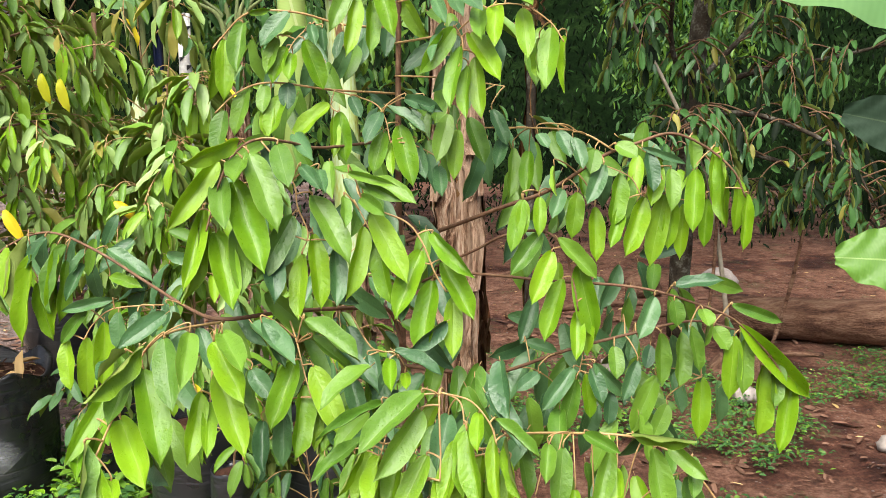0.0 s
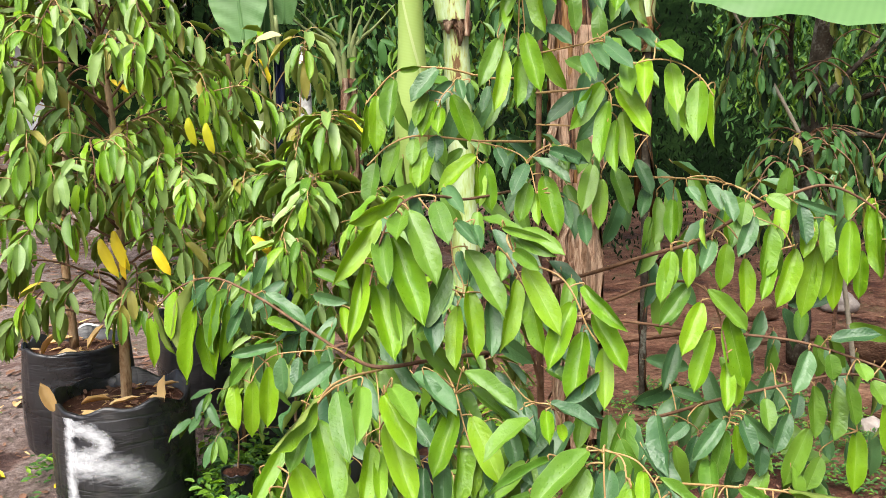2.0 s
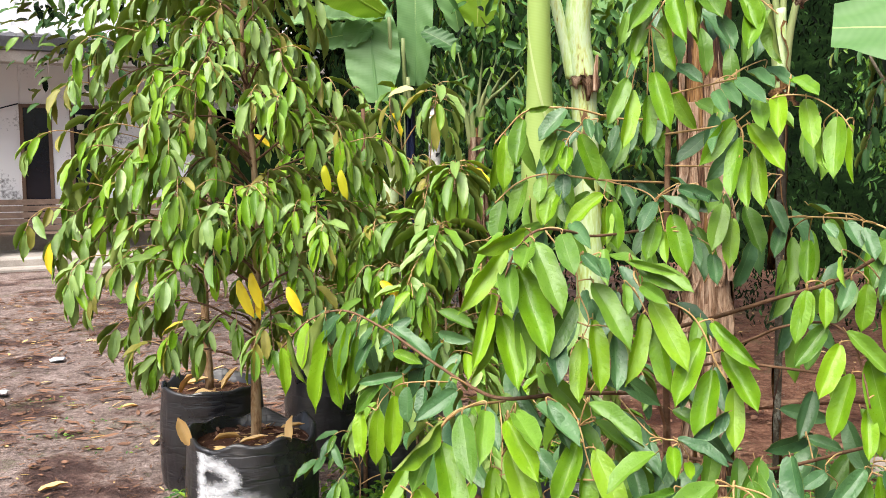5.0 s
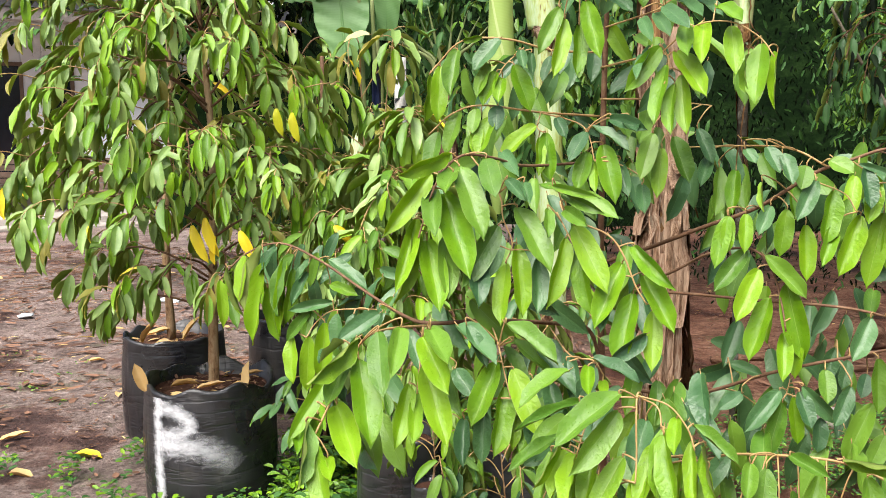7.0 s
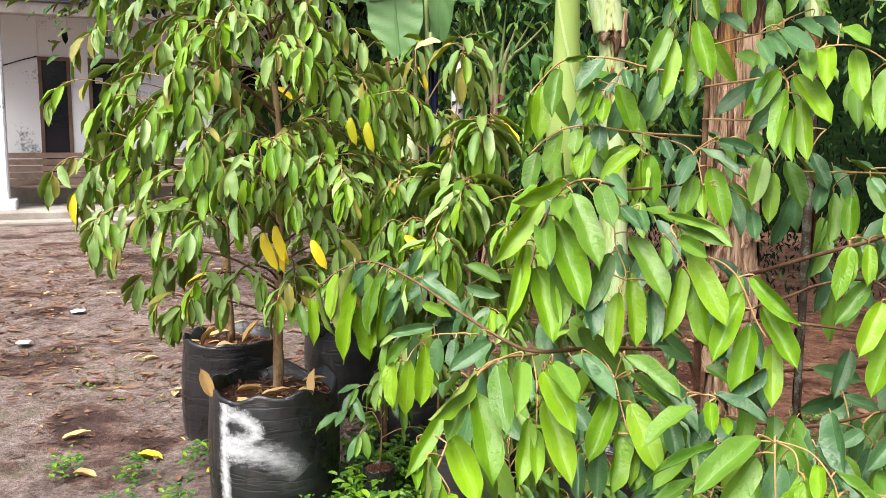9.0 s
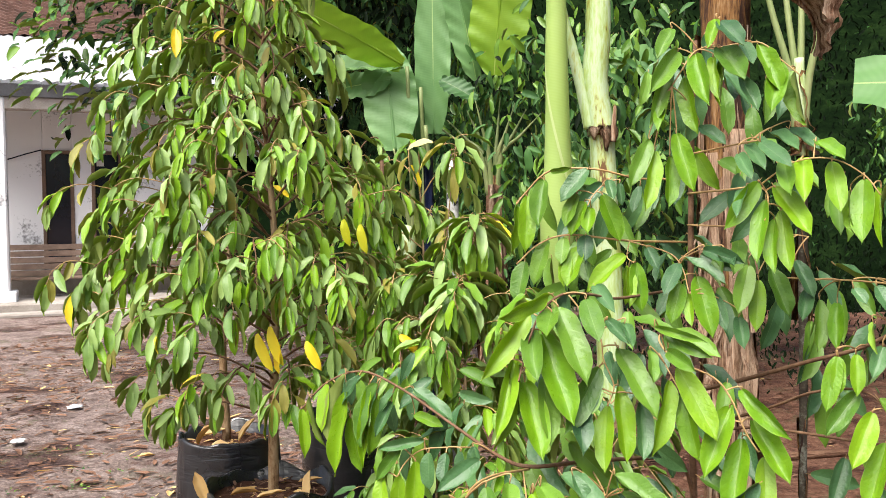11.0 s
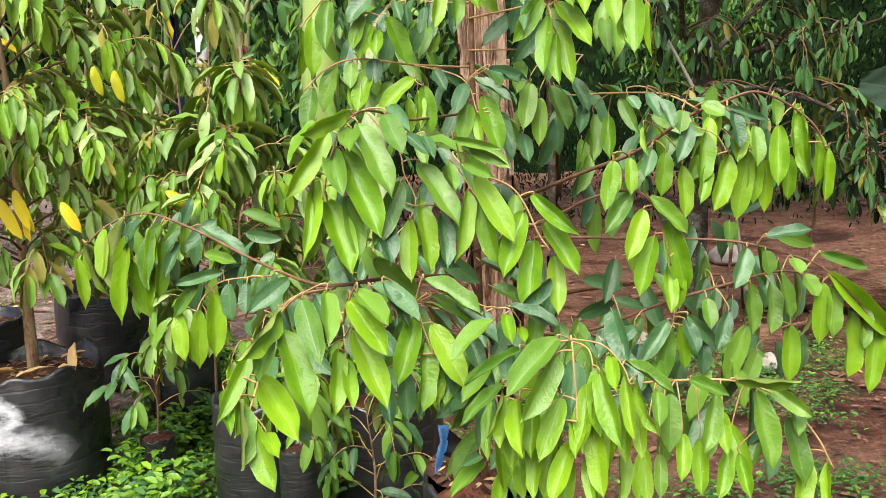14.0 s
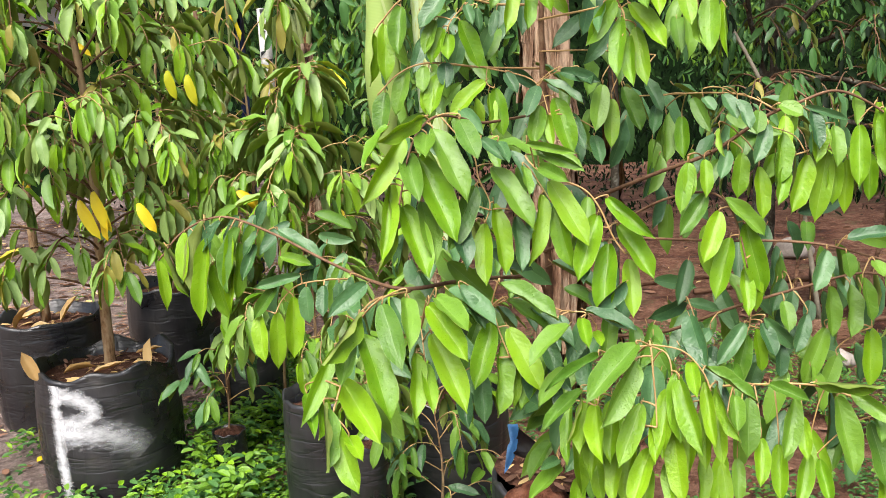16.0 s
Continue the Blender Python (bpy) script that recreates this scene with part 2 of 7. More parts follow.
def ground_material():
    n = Nodes("damp_earth")
    o = n.coord("Object")
    big, medium, fine = n.noise(0.55, 5.0, o, 0.6), n.noise(4.5, 7.0, o, 0.7), n.noise(48.0, 6.0, o, 0.75)
    crumb = n.noise(17.0, 4.0, o, 0.65)
    f = n.math('MULTIPLY_ADD', fine, 0.40, n.math('MULTIPLY_ADD', crumb, 0.26, n.math('MULTIPLY', medium, 0.36)))
    ex = n.add("ShaderNodeSeparateXYZ", Vector=o).outputs[0]
    patch = n.noise(1.5, 5.0, o, 0.6)
    red = n.math('MINIMUM', n.math('MAXIMUM', n.math('MULTIPLY_ADD', ex, 0.55, n.math('MULTIPLY_ADD', patch, 3.2, -0.62)), 0.0), 1.0)
    earth = n.mix(red, n.ramp(f, [(0.38, (0.070, 0.046, 0.039)), (0.47, (0.195, 0.140, 0.120)), (0.55, (0.345, 0.262, 0.230)), (0.66, (0.60, 0.50, 0.46))]),
                  n.ramp(f, [(0.38, (0.045, 0.016, 0.009)), (0.48, (0.165, 0.070, 0.040)), (0.57, (0.310, 0.155, 0.098)), (0.69, (0.50, 0.32, 0.22))]))
    wet = n.noise(1.1, 6.0, n.add("ShaderNodeMapping", Vector=o, Location=(3.1, 1.7, 0.0)).outputs[0], 0.62)
    damp = n.ramp(n.math('MULTIPLY_ADD', crumb, 0.08, wet), [(0.59, (1, 1, 1)), (0.615, (0.62, 0.50, 0.46)), (0.66, (0.30, 0.21, 0.19))])
    col = n.mix(1.0, earth, damp, 'MULTIPLY')
    moss = n.math('MULTIPLY', n.math('GREATER_THAN', n.noise(2.2, 6.0, o, 0.75), 0.57), n.math('GREATER_THAN', fine, 0.49))
    col = n.mix(n.math('MULTIPLY', moss, 0.5), col, (0.10, 0.12, 0.045))
    pebble = n.add("ShaderNodeTexVoronoi", Scale=34.0, Vector=o)
    chip = n.math('MULTIPLY', n.math('LESS_THAN', pebble.outputs["Distance"], 0.20), n.math('GREATER_THAN', n.noise(7.0, 2.0, o), 0.57))
    col = n.mix(n.math('MULTIPLY', chip, 0.5), col, (0.40, 0.33, 0.29))
    n.base(col)
    n.bump(n.math('ADD', n.math('MULTIPLY_ADD', medium, 1.0, n.math('MULTIPLY', crumb, 0.6)), n.math('ADD', fine, n.math('MULTIPLY', chip, 0.3))), 1.0, 0.035)
    n.link(n.ramp(wet, [(0.55, (0.92,) * 3), (0.66, (0.45,) * 3)]), n.b.inputs["Roughness"])
    n.b.inputs["Specular IOR Level"].default_value = 0.3
    return n.mat


def banana_material(name, dark, light, rib, glow=0.35, rib_relief=0.04, ribs=420.0, slant=0.06):
    n = Nodes(name)
    uv = n.add("ShaderNodeSeparateXYZ", Vector=n.coord("UV"))
    across = n.math('ABSOLUTE', n.math('SUBTRACT', uv.outputs[0], 0.5))
    ripple = n.math('SINE', n.math('MULTIPLY', n.math('SUBTRACT', uv.outputs[1], n.math('MULTIPLY', across, slant)), ribs))
    tone = n.math('MULTIPLY_ADD', n.noise(1.6, 4.0, n.coord("Object")), 0.9, n.math('MULTIPLY', ripple, 0.02))
    col = n.mix(n.math('LESS_THAN', across, 0.014), n.ramp(tone, [(0.3, dark), (0.7, light)]), rib)
    n.base(col)
    n.bump(ripple, rib_relief, 0.003)
    n.set(0.45, 0.35)
    tr = n.add("ShaderNodeBsdfTranslucent")
    n.link(col, tr.inputs[0])
    mx = n.add("ShaderNodeMixShader", Fac=glow)
    n.link(n.b.outputs[0], mx.inputs[1])
    n.link(tr.outputs[0], mx.inputs[2])
    n.link(mx.outputs[0], n.out.inputs[0])
    return n.mat


M["bag"] = plastic_material()
M["spray"] = spray_material()
M["glass"] = glass_material()
M["ground"] = ground_material()
M["banana"] = banana_material("banana_leaf", (0.12, 0.26, 0.08), (0.23, 0.41, 0.15), (0.36, 0.50, 0.18))
M["banana_young"] = banana_material("young_banana_leaf", (0.19, 0.36, 0.018), (0.32, 0.50, 0.035), (0.45, 0.58, 0.12), 0.5)
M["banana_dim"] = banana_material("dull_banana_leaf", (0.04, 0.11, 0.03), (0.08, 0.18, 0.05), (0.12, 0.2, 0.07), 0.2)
M["banana_new"] = banana_material("new_banana_leaf", (0.32, 0.46, 0.10), (0.46, 0.60, 0.20), (0.5, 0.6, 0.25), 0.22, 0.05, 900.0, 0.10)


# ---- building helpers ----
def part(name, bm, material, parent, label="", smooth=True):
    me = bpy.data.meshes.new(name)
    bm.to_mesh(me)
    bm.free()
    for m in material if isinstance(material, (list, tuple)) else [material]:
        me.materials.append(m)
    if smooth:
        me.polygons.foreach_set("use_smooth", [True] * len(me.polygons))
    ob = new(name, me)
    if parent is not None:
        ob.parent = parent
        ob.matrix_parent_inverse = parent.matrix_world.inverted()
    return tagged(ob, label)


def thing(name, at, label, category, group="", kind=""):
    e = new(name)
    e.empty_display_size = 0.1
    e.matrix_world = Matrix.Translation(at)
    return tagged(e, label, category, group, kind)


def smooth_line(pts, steps=6):
    """A Catmull-Rom line through the points."""
    p = [Vector(q) for q in pts]
    p = [p[0] * 2 - p[1]] + p + [p[-1] * 2 - p[-2]]
    out = []
    for i in range(1, len(p) - 2):
        a, b, c, d = p[i - 1:i + 3]
        for k in range(steps):
            t = k / steps
            out.append(0.5 * (2 * b + (c - a) * t + (2 * a - 5 * b + 4 * c - d) * t * t + (3 * b - a - 3 * c + d) * t ** 3))
    return out + [p[-2]]


def tube(bm, line, r0, r1, sides=7, wob=0.0, rng=None):
    """A tapered limb along a line."""
    rings, n = [], len(line)
    for i, p in enumerate(line):
        d = (line[min(i + 1, n - 1)] - line[max(i - 1, 0)]).normalized()
        u = d.cross(Vector((0.13, 0.31, 0.94)) if abs(d.z) < 0.9 else Vector((1, 0.1, 0))).normalized()
        w = d.cross(u)
        r = r0 + (r1 - r0) * i / max(n - 1, 1)
        ring = []
        for k in range(sides):
            a = 2 * math.pi * k / sides
            rr = r * (1 + (rng.uniform(-wob, wob) if rng else 0))
            ring.append(bm.verts.new(p + (u * math.cos(a) + w * math.sin(a)) * rr))
        rings.append(ring)
    for a, b in zip(rings, rings[1:]):
        for k in range(sides):
            bm.faces.new((a[k], a[(k + 1) % sides], b[(k + 1) % sides], b[k]))
    bm.faces.new(rings[0][::-1])
    bm.faces.new(rings[-1])


def box(bm, lo, hi, m=Matrix()):
    """A box with slightly worn edges."""
    r = bmesh.ops.create_cube(bm, size=1.0, matrix=m @ Matrix.Translation((Vector(lo) + Vector(hi)) / 2) @ Matrix.Diagonal((*(Vector(hi) - Vector(lo)), 1)))
    es = list({e for v in r["verts"] for e in v.link_edges})
    bmesh.ops.bevel(bm, geom=es, offset=min(Vector(hi) - Vector(lo)) * 0.08, segments=1, affect='EDGES')


# ---- leaves ----
def leaf_shape(seed, nu, nv, fold=0.16, curl=0.16, under=True, stalk=True):
    """Points, faces, uv and material slots of one leaf: x across, y along, z up from the upper face."""
    rng = random.Random(seed)
    vs, fs, uvs, ms = [], [], [], []
    ph, amp, side = rng.uniform(0, 6), rng.uniform(0.02, 0.05), rng.uniform(-0.05, 0.05)

    def sheet(drop, slot, nu, nv):
        first = len(vs)
        for j in range(nv + 1):
            v = j / nv - 0.085 * math.sin(2 * math.pi * j / nv)
            # oblong blade, drawn out to a drip tip
            w = max(0.02, max(0.0, 1 - abs(2 * v - 0.96) ** 2.5) ** 0.66 * (1 - 3.0 * max(0.0, v - 0.82)))
            for i in range(nu + 1):
                u = i / nu * 2 - 1
                x = 0.5 * u * w + side * v * v
                z = fold * abs(u) * w * 0.5 - curl * v * v + amp * math.sin(v * 13 + ph + u * 2) * abs(u) * 0.6
                vs.append((x, v, z - drop))
                uvs.append((0.5 + 0.5 * u, v))
        for j in range(nv):
            for i in range(nu):
                a = first + j * (nu + 1) + i
                for q in ((a, a + 1, a + nu + 2), (a, a + nu + 2, a + nu + 1)):
                    fs.append(q if not drop else q[::-1])
                    ms.append(slot)

    sheet(0.0, 0, nu, nv)
    if under:
        sheet(0.007, 1, nu, nv)
    if stalk:
        a = len(vs)
        for y, r in ((-0.09, 0.015), (0.02, 0.011)):
            for k in range(3):
                vs.append((r * math.cos(2.1 * k) * 1.6, y, r * math.sin(2.1 * k) - 0.01 + (0.03 if y < 0 else 0)))
                uvs.append((0.9, 0.5))
        for k in range(3):
            fs.append((a + k, a + (k + 1) % 3, a + 3 + (k + 1) % 3, a + 3 + k))
            ms.append(2)
    return vs, fs, uvs, ms


def leaf_mesh(name, shape, mats):
    vs, fs, uvs, ms = shape
    me = bpy.data.meshes.new(name)
    me.from_pydata(vs, [], fs)
    lay = me.uv_layers.new(name="UVMap")
    idx = np.empty(len(me.loops), int)
    me.loops.foreach_get("vertex_index", idx)
    lay.data.foreach_set("uv", np.array(uvs)[idx].ravel())
    for m in mats:
        me.materials.append(m)
    me.polygons.foreach_set("material_index", ms)
    me.polygons.foreach_set("use_smooth", [True] * len(fs))
    return me


FINE = [leaf_shape(k, 4, 14, curl=c, fold=f) for k, (c, f) in enumerate(((0.04, 0.24), (0.09, 0.16), (0.0, 0.34), (0.12, 0.22), (0.06, 0.12), (-0.04, 0.26)))]
SMALL = [leaf_shape(20 + k, 2, 8, curl=c, fold=f) for k, (c, f) in enumerate(((0.14, 0.25), (0.24, 0.2), (0.06, 0.36), (0.18, 0.14)))]
FLAT = [leaf_shape(50 + k, 2, 3, curl=0.02, fold=0.06, under=False, stalk=False) for k in range(3)]
WEED = [leaf_shape(60 + k, 2, 5, curl=0.2, fold=0.3, under=False, stalk=False) for k in range(3)]
TINY = [leaf_shape(40 + k, 2, 3, curl=0.12, fold=0.25, under=False, stalk=False) for k in range(3)]
FINE_MESH = {k: [leaf_mesh("leaf", s, (M[k, False], M["under", False] if k != "bronze" else M["young", False], M["shoot"])) for s in FINE]
             for k in ("young", "mid", "dark", "bronze")}
SMALL_MESH = {k: [leaf_mesh("leaf", s, (M[k, False], M["under", False], M["shoot"])) for s in SMALL] for k in ("young", "mid", "dark", "yellow", "pale", "bronze", "olive", "lime")}


def leaf_pose(base, tip, width, out, roll=0.0):
    """Places the unit leaf from base to tip, its upper face turned towards out, rolled by degrees."""
    base, d = Vector(base), Vector(tip) - Vector(base)
    ln = d.length
    d.normalize()
    z = Vector(out) - d * d.dot(Vector(out))
    z = z.normalized() if z.length > 1e-4 else d.orthogonal().normalized()
    z = Matrix.Rotation(radians(roll), 3, d) @ z
    x = d.cross(z)
    m = Matrix((x * width, d * ln, z * ln)).transposed().to_4x4()
    return Matrix.Translation(base) @ m


def leaf_part(parent, mesh, m):
    ob = new("leaf", mesh)
    ob.parent = parent
    ob.matrix_parent_inverse = parent.matrix_world.inverted()
    ob.matrix_basis = m
    return ob


def leaf_mass(name, items, shapes, kinds, parent=None, label=""):
    """Many leaves joined into one mesh; items are (pose, kind)."""
    slots = {k: i for i, k in enumerate(kinds)}
    V, F, U, S, n = [], [], [], [], 0
    arrs = [(np.array([(*v, 1.0) for v in s[0]]), s[1], s[2], s[3]) for s in shapes]
    for i, (m, k) in enumerate(items):
        a, f, u, ms = arrs[i % len(arrs)]
        V.append((a @ np.array(m).T)[:, :3])
        F += [tuple(j + n for j in q) for q in f]
        U += u
        S += [slots[k] if s == 0 else (len(kinds) if s == 1 else len(kinds) + 1) for s in ms]
        n += len(a)
    me = leaf_mesh(name, (np.concatenate(V).tolist(), F, U, S), [M[k, True] for k in kinds] + [M["under", True], M["shoot"]])
    ob = new(name, me)
    if parent is not None:
        ob.parent = parent
        ob.matrix_parent_inverse = parent.matrix_world.inverted()
    return tagged(ob, label, kind="stuff")


BRANCH_LINES = []


def branch(parent, pts, r0, r1, steps=6):
    """One limb; its young outer part is paler."""
    line = smooth_line(pts, steps)
    BRANCH_LINES.extend(line[len(line) // 4:])
    bm = bmesh.new()
    tube(bm, line, r0 * 0.47, r1 * 0.70, 7)
    return part("branch", bm, M["shoot"] if r0 < 0.0052 else M["bark"], parent)


KIND = {'y': "young", 'm': "mid", 'd': "dark", 'b': "bronze"}
lrng = random.Random(11)
INNER = []
TWIGS = bmesh.new()


def leaves(parent, rows):
    """Hanging leaves of the sapling: base, tip, width, age; thin twigs tie them to the nearest branch."""
    for bx, by, bz, tx, ty, tz, w, k in rows:
        ln = (Vector((tx, ty, tz)) - Vector((bx, by, bz))).length
        root = min(BRANCH_LINES, key=lambda q: (q - Vector((bx, by, bz))).length + 0.6 * max(0.0, bz - q.z))
        gap = Vector((bx, by, bz)) - root
        if 0.006 < gap.length < 0.13:
            base, up = Vector((bx, by, bz)), Vector((0, 0, 1))
            tube(TWIGS, smooth_line([root, root.lerp(base, 0.45) + up * (0.16 * gap.length), base + up * min(0.014, 0.2 * gap.length), base], 4), 0.0014, 0.0010, 5)
        full = max(w * 1.06, min(ln * 0.31, w * 1.25)) if k != 'b' else ln * 0.26
        roll = math.degrees(math.acos(min(1.0, w * 1.06 / full))) * lrng.choice((-1, 1)) + lrng.uniform(-9, 9)
        out = Vector(((bx - 0.11) * 0.45, by - 2.05, 0.45)).normalized()
        if k == 'b':
            roll = lrng.choice((-1, 1)) * 78
        m = leaf_pose((bx, by, bz), (tx, ty, tz), full, out, roll)
        other = leaf_pose((bx, by, bz), (tx, ty, tz), full, out, -roll)
        light = Vector((-0.3 * bx, -1.0, 0.6))
        if other.col[2].xyz.dot(light) > m.col[2].xyz.dot(light) and lrng.random() < 0.8:
            m = other
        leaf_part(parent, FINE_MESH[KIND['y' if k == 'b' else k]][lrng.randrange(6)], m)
        # older dark leaves behind; their large share also paints the crown's inner shade
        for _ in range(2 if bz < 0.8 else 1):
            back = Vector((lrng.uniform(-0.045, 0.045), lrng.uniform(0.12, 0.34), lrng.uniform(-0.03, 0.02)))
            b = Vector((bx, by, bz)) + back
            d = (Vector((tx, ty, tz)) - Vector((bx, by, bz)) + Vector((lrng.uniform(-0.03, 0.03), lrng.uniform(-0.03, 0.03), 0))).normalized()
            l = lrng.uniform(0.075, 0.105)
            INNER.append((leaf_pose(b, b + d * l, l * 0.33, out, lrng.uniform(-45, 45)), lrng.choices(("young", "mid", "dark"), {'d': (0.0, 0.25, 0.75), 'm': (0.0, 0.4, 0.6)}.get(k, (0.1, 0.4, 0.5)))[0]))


# ---- ground ----
GROUND = -0.06


def ground_z(x, y):
    if not (abs(x) < 7.1 and -3.1 < y < 11.1):
        return GROUND
    z = 0.028 * noise.noise((x * 1.3, y * 1.3, 0.3)) + 0.014 * noise.noise((x * 5, y * 5, 2.0))
    return GROUND + z * min(1.0, (7.1 - abs(x)) * 2)


def ground_sheet():
    bm = bmesh.new()
    xs = sorted({*np.linspace(-7, 7, 113).round(3).tolist(), -300, -120, -50, -25, -14, -10, 10, 14, 25, 50, 120, 300})
    ys = sorted({*np.linspace(-3, 11, 113).round(3).tolist(), -300, -100, -30, -10, 14, 20, 30, 60, 120, 300})
    grid = []
    for y in ys:
        row = []
        for x in xs:
            row.append(bm.verts.new((x, y, ground_z(x, y))))
        grid.append(row)
    for a, b in zip(grid, grid[1:]):
        for i in range(len(xs) - 1):
            bm.faces.new((a[i], a[i + 1], b[i + 1], b[i]))
    ob = part("ground", bm, M["ground"], None)
    return tagged(ob, "damp reddish brown bare earth with scattered litter", "ground", kind="structure")


ground_sheet()


# ---- house across the yard ----
def house():
    a = radians(35)
    place = Matrix.Translation((-9.85, 13.15, -0.05)) @ Matrix.Rotation(a, 4, 'Z')
    h = new("house")
    h.matrix_world = place
    tagged(h, "low white plastered house with dark windows and a porch", "house")

    def piece(name, boxes, mat, parent=None, label=""):
        bm = bmesh.new()
        for lo, hi in boxes:
            box(bm, lo, hi, place)
        return part(name, bm, mat, parent or h, label, smooth=False)

    openings = ((-0.15, 0.31), (0.63, 1.10))
    x0, z0, z1, top = -5.0, 0.10, 2.60, 4.1
    piece("wall", [((x0, 0, -0.1), (-0.15, 0.18, top))], M["plaster"])
    piece("wall", [((0.31, 0, -0.1), (0.63, 0.18, top))], M["plaster"])
    piece("wall", [((1.10, 0, -0.1), (4.2, 0.18, top))], M["plaster"])
    for lo, hi in openings:
        piece("wall", [((lo, 0, z1), (hi, 0.18, top))], M["plaster"])
        piece("wall", [((lo, 0, -0.1), (hi, 0.18, 0.62))], M["plaster"])
    for w in (((x0, 0.18, -0.1), (x0 + 0.2, 6, top)), ((4.0, 0.18, -0.1), (4.2, 6, top)), ((x0, 6, -0.1), (4.2, 6.2, top))):
        piece("wall", [w], M["plaster"])
    for lo, hi in openings:
        w = piece("window", [((lo - 0.02, -0.03, 0.62), (lo + 0.04, 0.15, z1 + 0.02)), ((hi - 0.04, -0.03, 0.62), (hi + 0.02, 0.15, z1 + 0.02)),
                             ((lo + 0.04, -0.03, z1 - 0.04), (hi - 0.04, 0.15, z1 + 0.02)), ((lo + 0.04, -0.04, 0.60), (hi - 0.04, 0.15, 0.66))],
                  M["framewood"], label="brown wooden window frame")
        piece("pane", [((lo + 0.04, 0.06, 0.66), (hi - 0.04, 0.075, z1 - 0.04))], M["glass"], w)
    for w in (((0.70, 0.045, 2.36), (0.82, 0.058, 2.46)), ((0.72, 0.045, 2.20), (0.84, 0.058, 2.30))):
        piece("notice", [w], M["whitebit"], label="white paper notice on the pane")
    piece("pillar", [((-0.98, -1.22, 0.3), (-0.62, -0.92, 3.35)), ((-1.08, -1.32, 0.12), (-0.52, -0.82, 0.32))], M["plaster"])
    piece("porch_floor", [((x0, -1.7, -0.15), (4.2, 0.0, 0.16))], M["concrete"], label="worn concrete porch floor")
    piece("porch_step", [((x0, -2.1, -0.2), (4.2, -1.7, 0.04))], M["concrete"])
    piece("dado", [((x0, -0.02, 0.16), (4.2, -0.003, 0.56))], M["concrete"], label="grey rendered band along the wall's foot")
    piece("eave", [((x0 - 0.6, -1.24, 3.36), (4.8, -1.14, 3.56))], M["eave"], label="dark eave board")
    piece("porch_beam", [((x0 - 0.6, -1.20, 3.16), (4.8, -0.98, 3.36))], M["concrete"], label="grey rendered porch beam")
    piece("porch_ceiling", [((x0 - 0.6, -0.98, 3.30), (4.8, 0.0, 3.36))], M["eave"])
    bm = bmesh.new()
    tube(bm, smooth_line([place @ Vector(p) for p in ((-0.95, -0.06, 2.40), (-0.7, -0.05, 2.45), (-0.4, -0.05, 2.55), (-0.17, -0.04, 2.62))], 4), 0.012, 0.012, 5)
    part("cable", bm, M["glass"], h, "thin dark cable along the wall")
    # corrugated sheets over the porch, clay tiles over the rooms
    bm = bmesh.new()
    cols = []
    for i in range(121):
        x = x0 - 0.7 + i * 0.085
        z = 0.03 * (i % 2)
        cols.append([bm.verts.new(place @ Vector((x, y, zz + z))) for y, zz in ((-1.45, 3.57), (-0.2, 4.15), (0.95, 4.70))])
    for p, q in zip(cols, cols[1:]):
        for j in range(2):
            bm.faces.new((p[j], q[j], q[j + 1], p[j + 1]))
    bmesh.ops.solidify(bm, geom=bm.faces[:], thickness=0.01)
    part("roof", bm, M["roof"], h, "pale corrugated roof sheets", smooth=False)
    bm = bmesh.new()
    rows = []
    for k in range(17):
        for lip in (0, 1):
            y, zz = 0.90 + 0.14 * (k + lip), 4.66 + 0.085 * (k + lip) + (0.0 if lip else 0.05)
            rows.append([bm.verts.new(place @ Vector((x0 - 0.7 + i * 0.06, y, zz + (0.035 if i % 4 == 0 else 0.0 if i % 4 == 2 else 0.018)))) for i in range(172)])
    for p, q in zip(rows, rows[1:]):
        for i in range(171):
            bm.faces.new((p[i], p[i + 1], q[i + 1], q[i]))
    part("tile_roof", bm, M["rooftile"], h, "weathered brown clay roof tiles", smooth=False)
    piece("roof_back", [((x0 - 0.7, 3.2, 4.1), (4.8, 6.4, 5.6))], M["rooftile"])

    b = new("bench")
    b.matrix_world = place @ Matrix.Translation((0.35, -0.55, 0.16))
    tagged(b, "long slatted wooden bench on the porch", "bench")
    for k in range(5):
        piece("slat", [((-0.95, -0.35 + 0.02 * k, 0.50 + 0.108 * k), (2.4, -0.32 + 0.02 * k, 0.592 + 0.108 * k))], M["bench"], b)
    for k in range(3):
        piece("seat_slat", [((-0.95, -0.75 + 0.13 * k, 0.46), (2.4, -0.64 + 0.13 * k, 0.49))], M["bench"], b)
    for x in (-0.9, 0.7, 2.3):
        piece("leg", [((x, -0.74, 0.16), (x + 0.06, -0.68, 0.46))], M["bench"], b)
        piece("leg", [((x, -0.36, 0.16), (x + 0.06, -0.28, 0.46))], M["bench"], b)
    bulb = new("light_bulb")
    bulb.matrix_world = place @ Matrix.Translation((0.92, -0.9, 2.75))
    tagged(bulb, "small white light bulb hanging under the porch", "bulb")
    bm = bmesh.new()
    bmesh.ops.create_uvsphere(bm, u_segments=12, v_segments=8, radius=0.045, matrix=bulb.matrix_world @ Matrix.Diagonal((1, 1, 1.2, 1)))
    part("globe", bm, M["whitebit"], bulb)
    bm = bmesh.new()
    tube(bm, [bulb.matrix_world @ Vector((0, 0, z)) for z in (0.05, 0.25, 0.50)], 0.018, 0.006, 6)
    part("cord", bm, M["framewood"], bulb)


house()


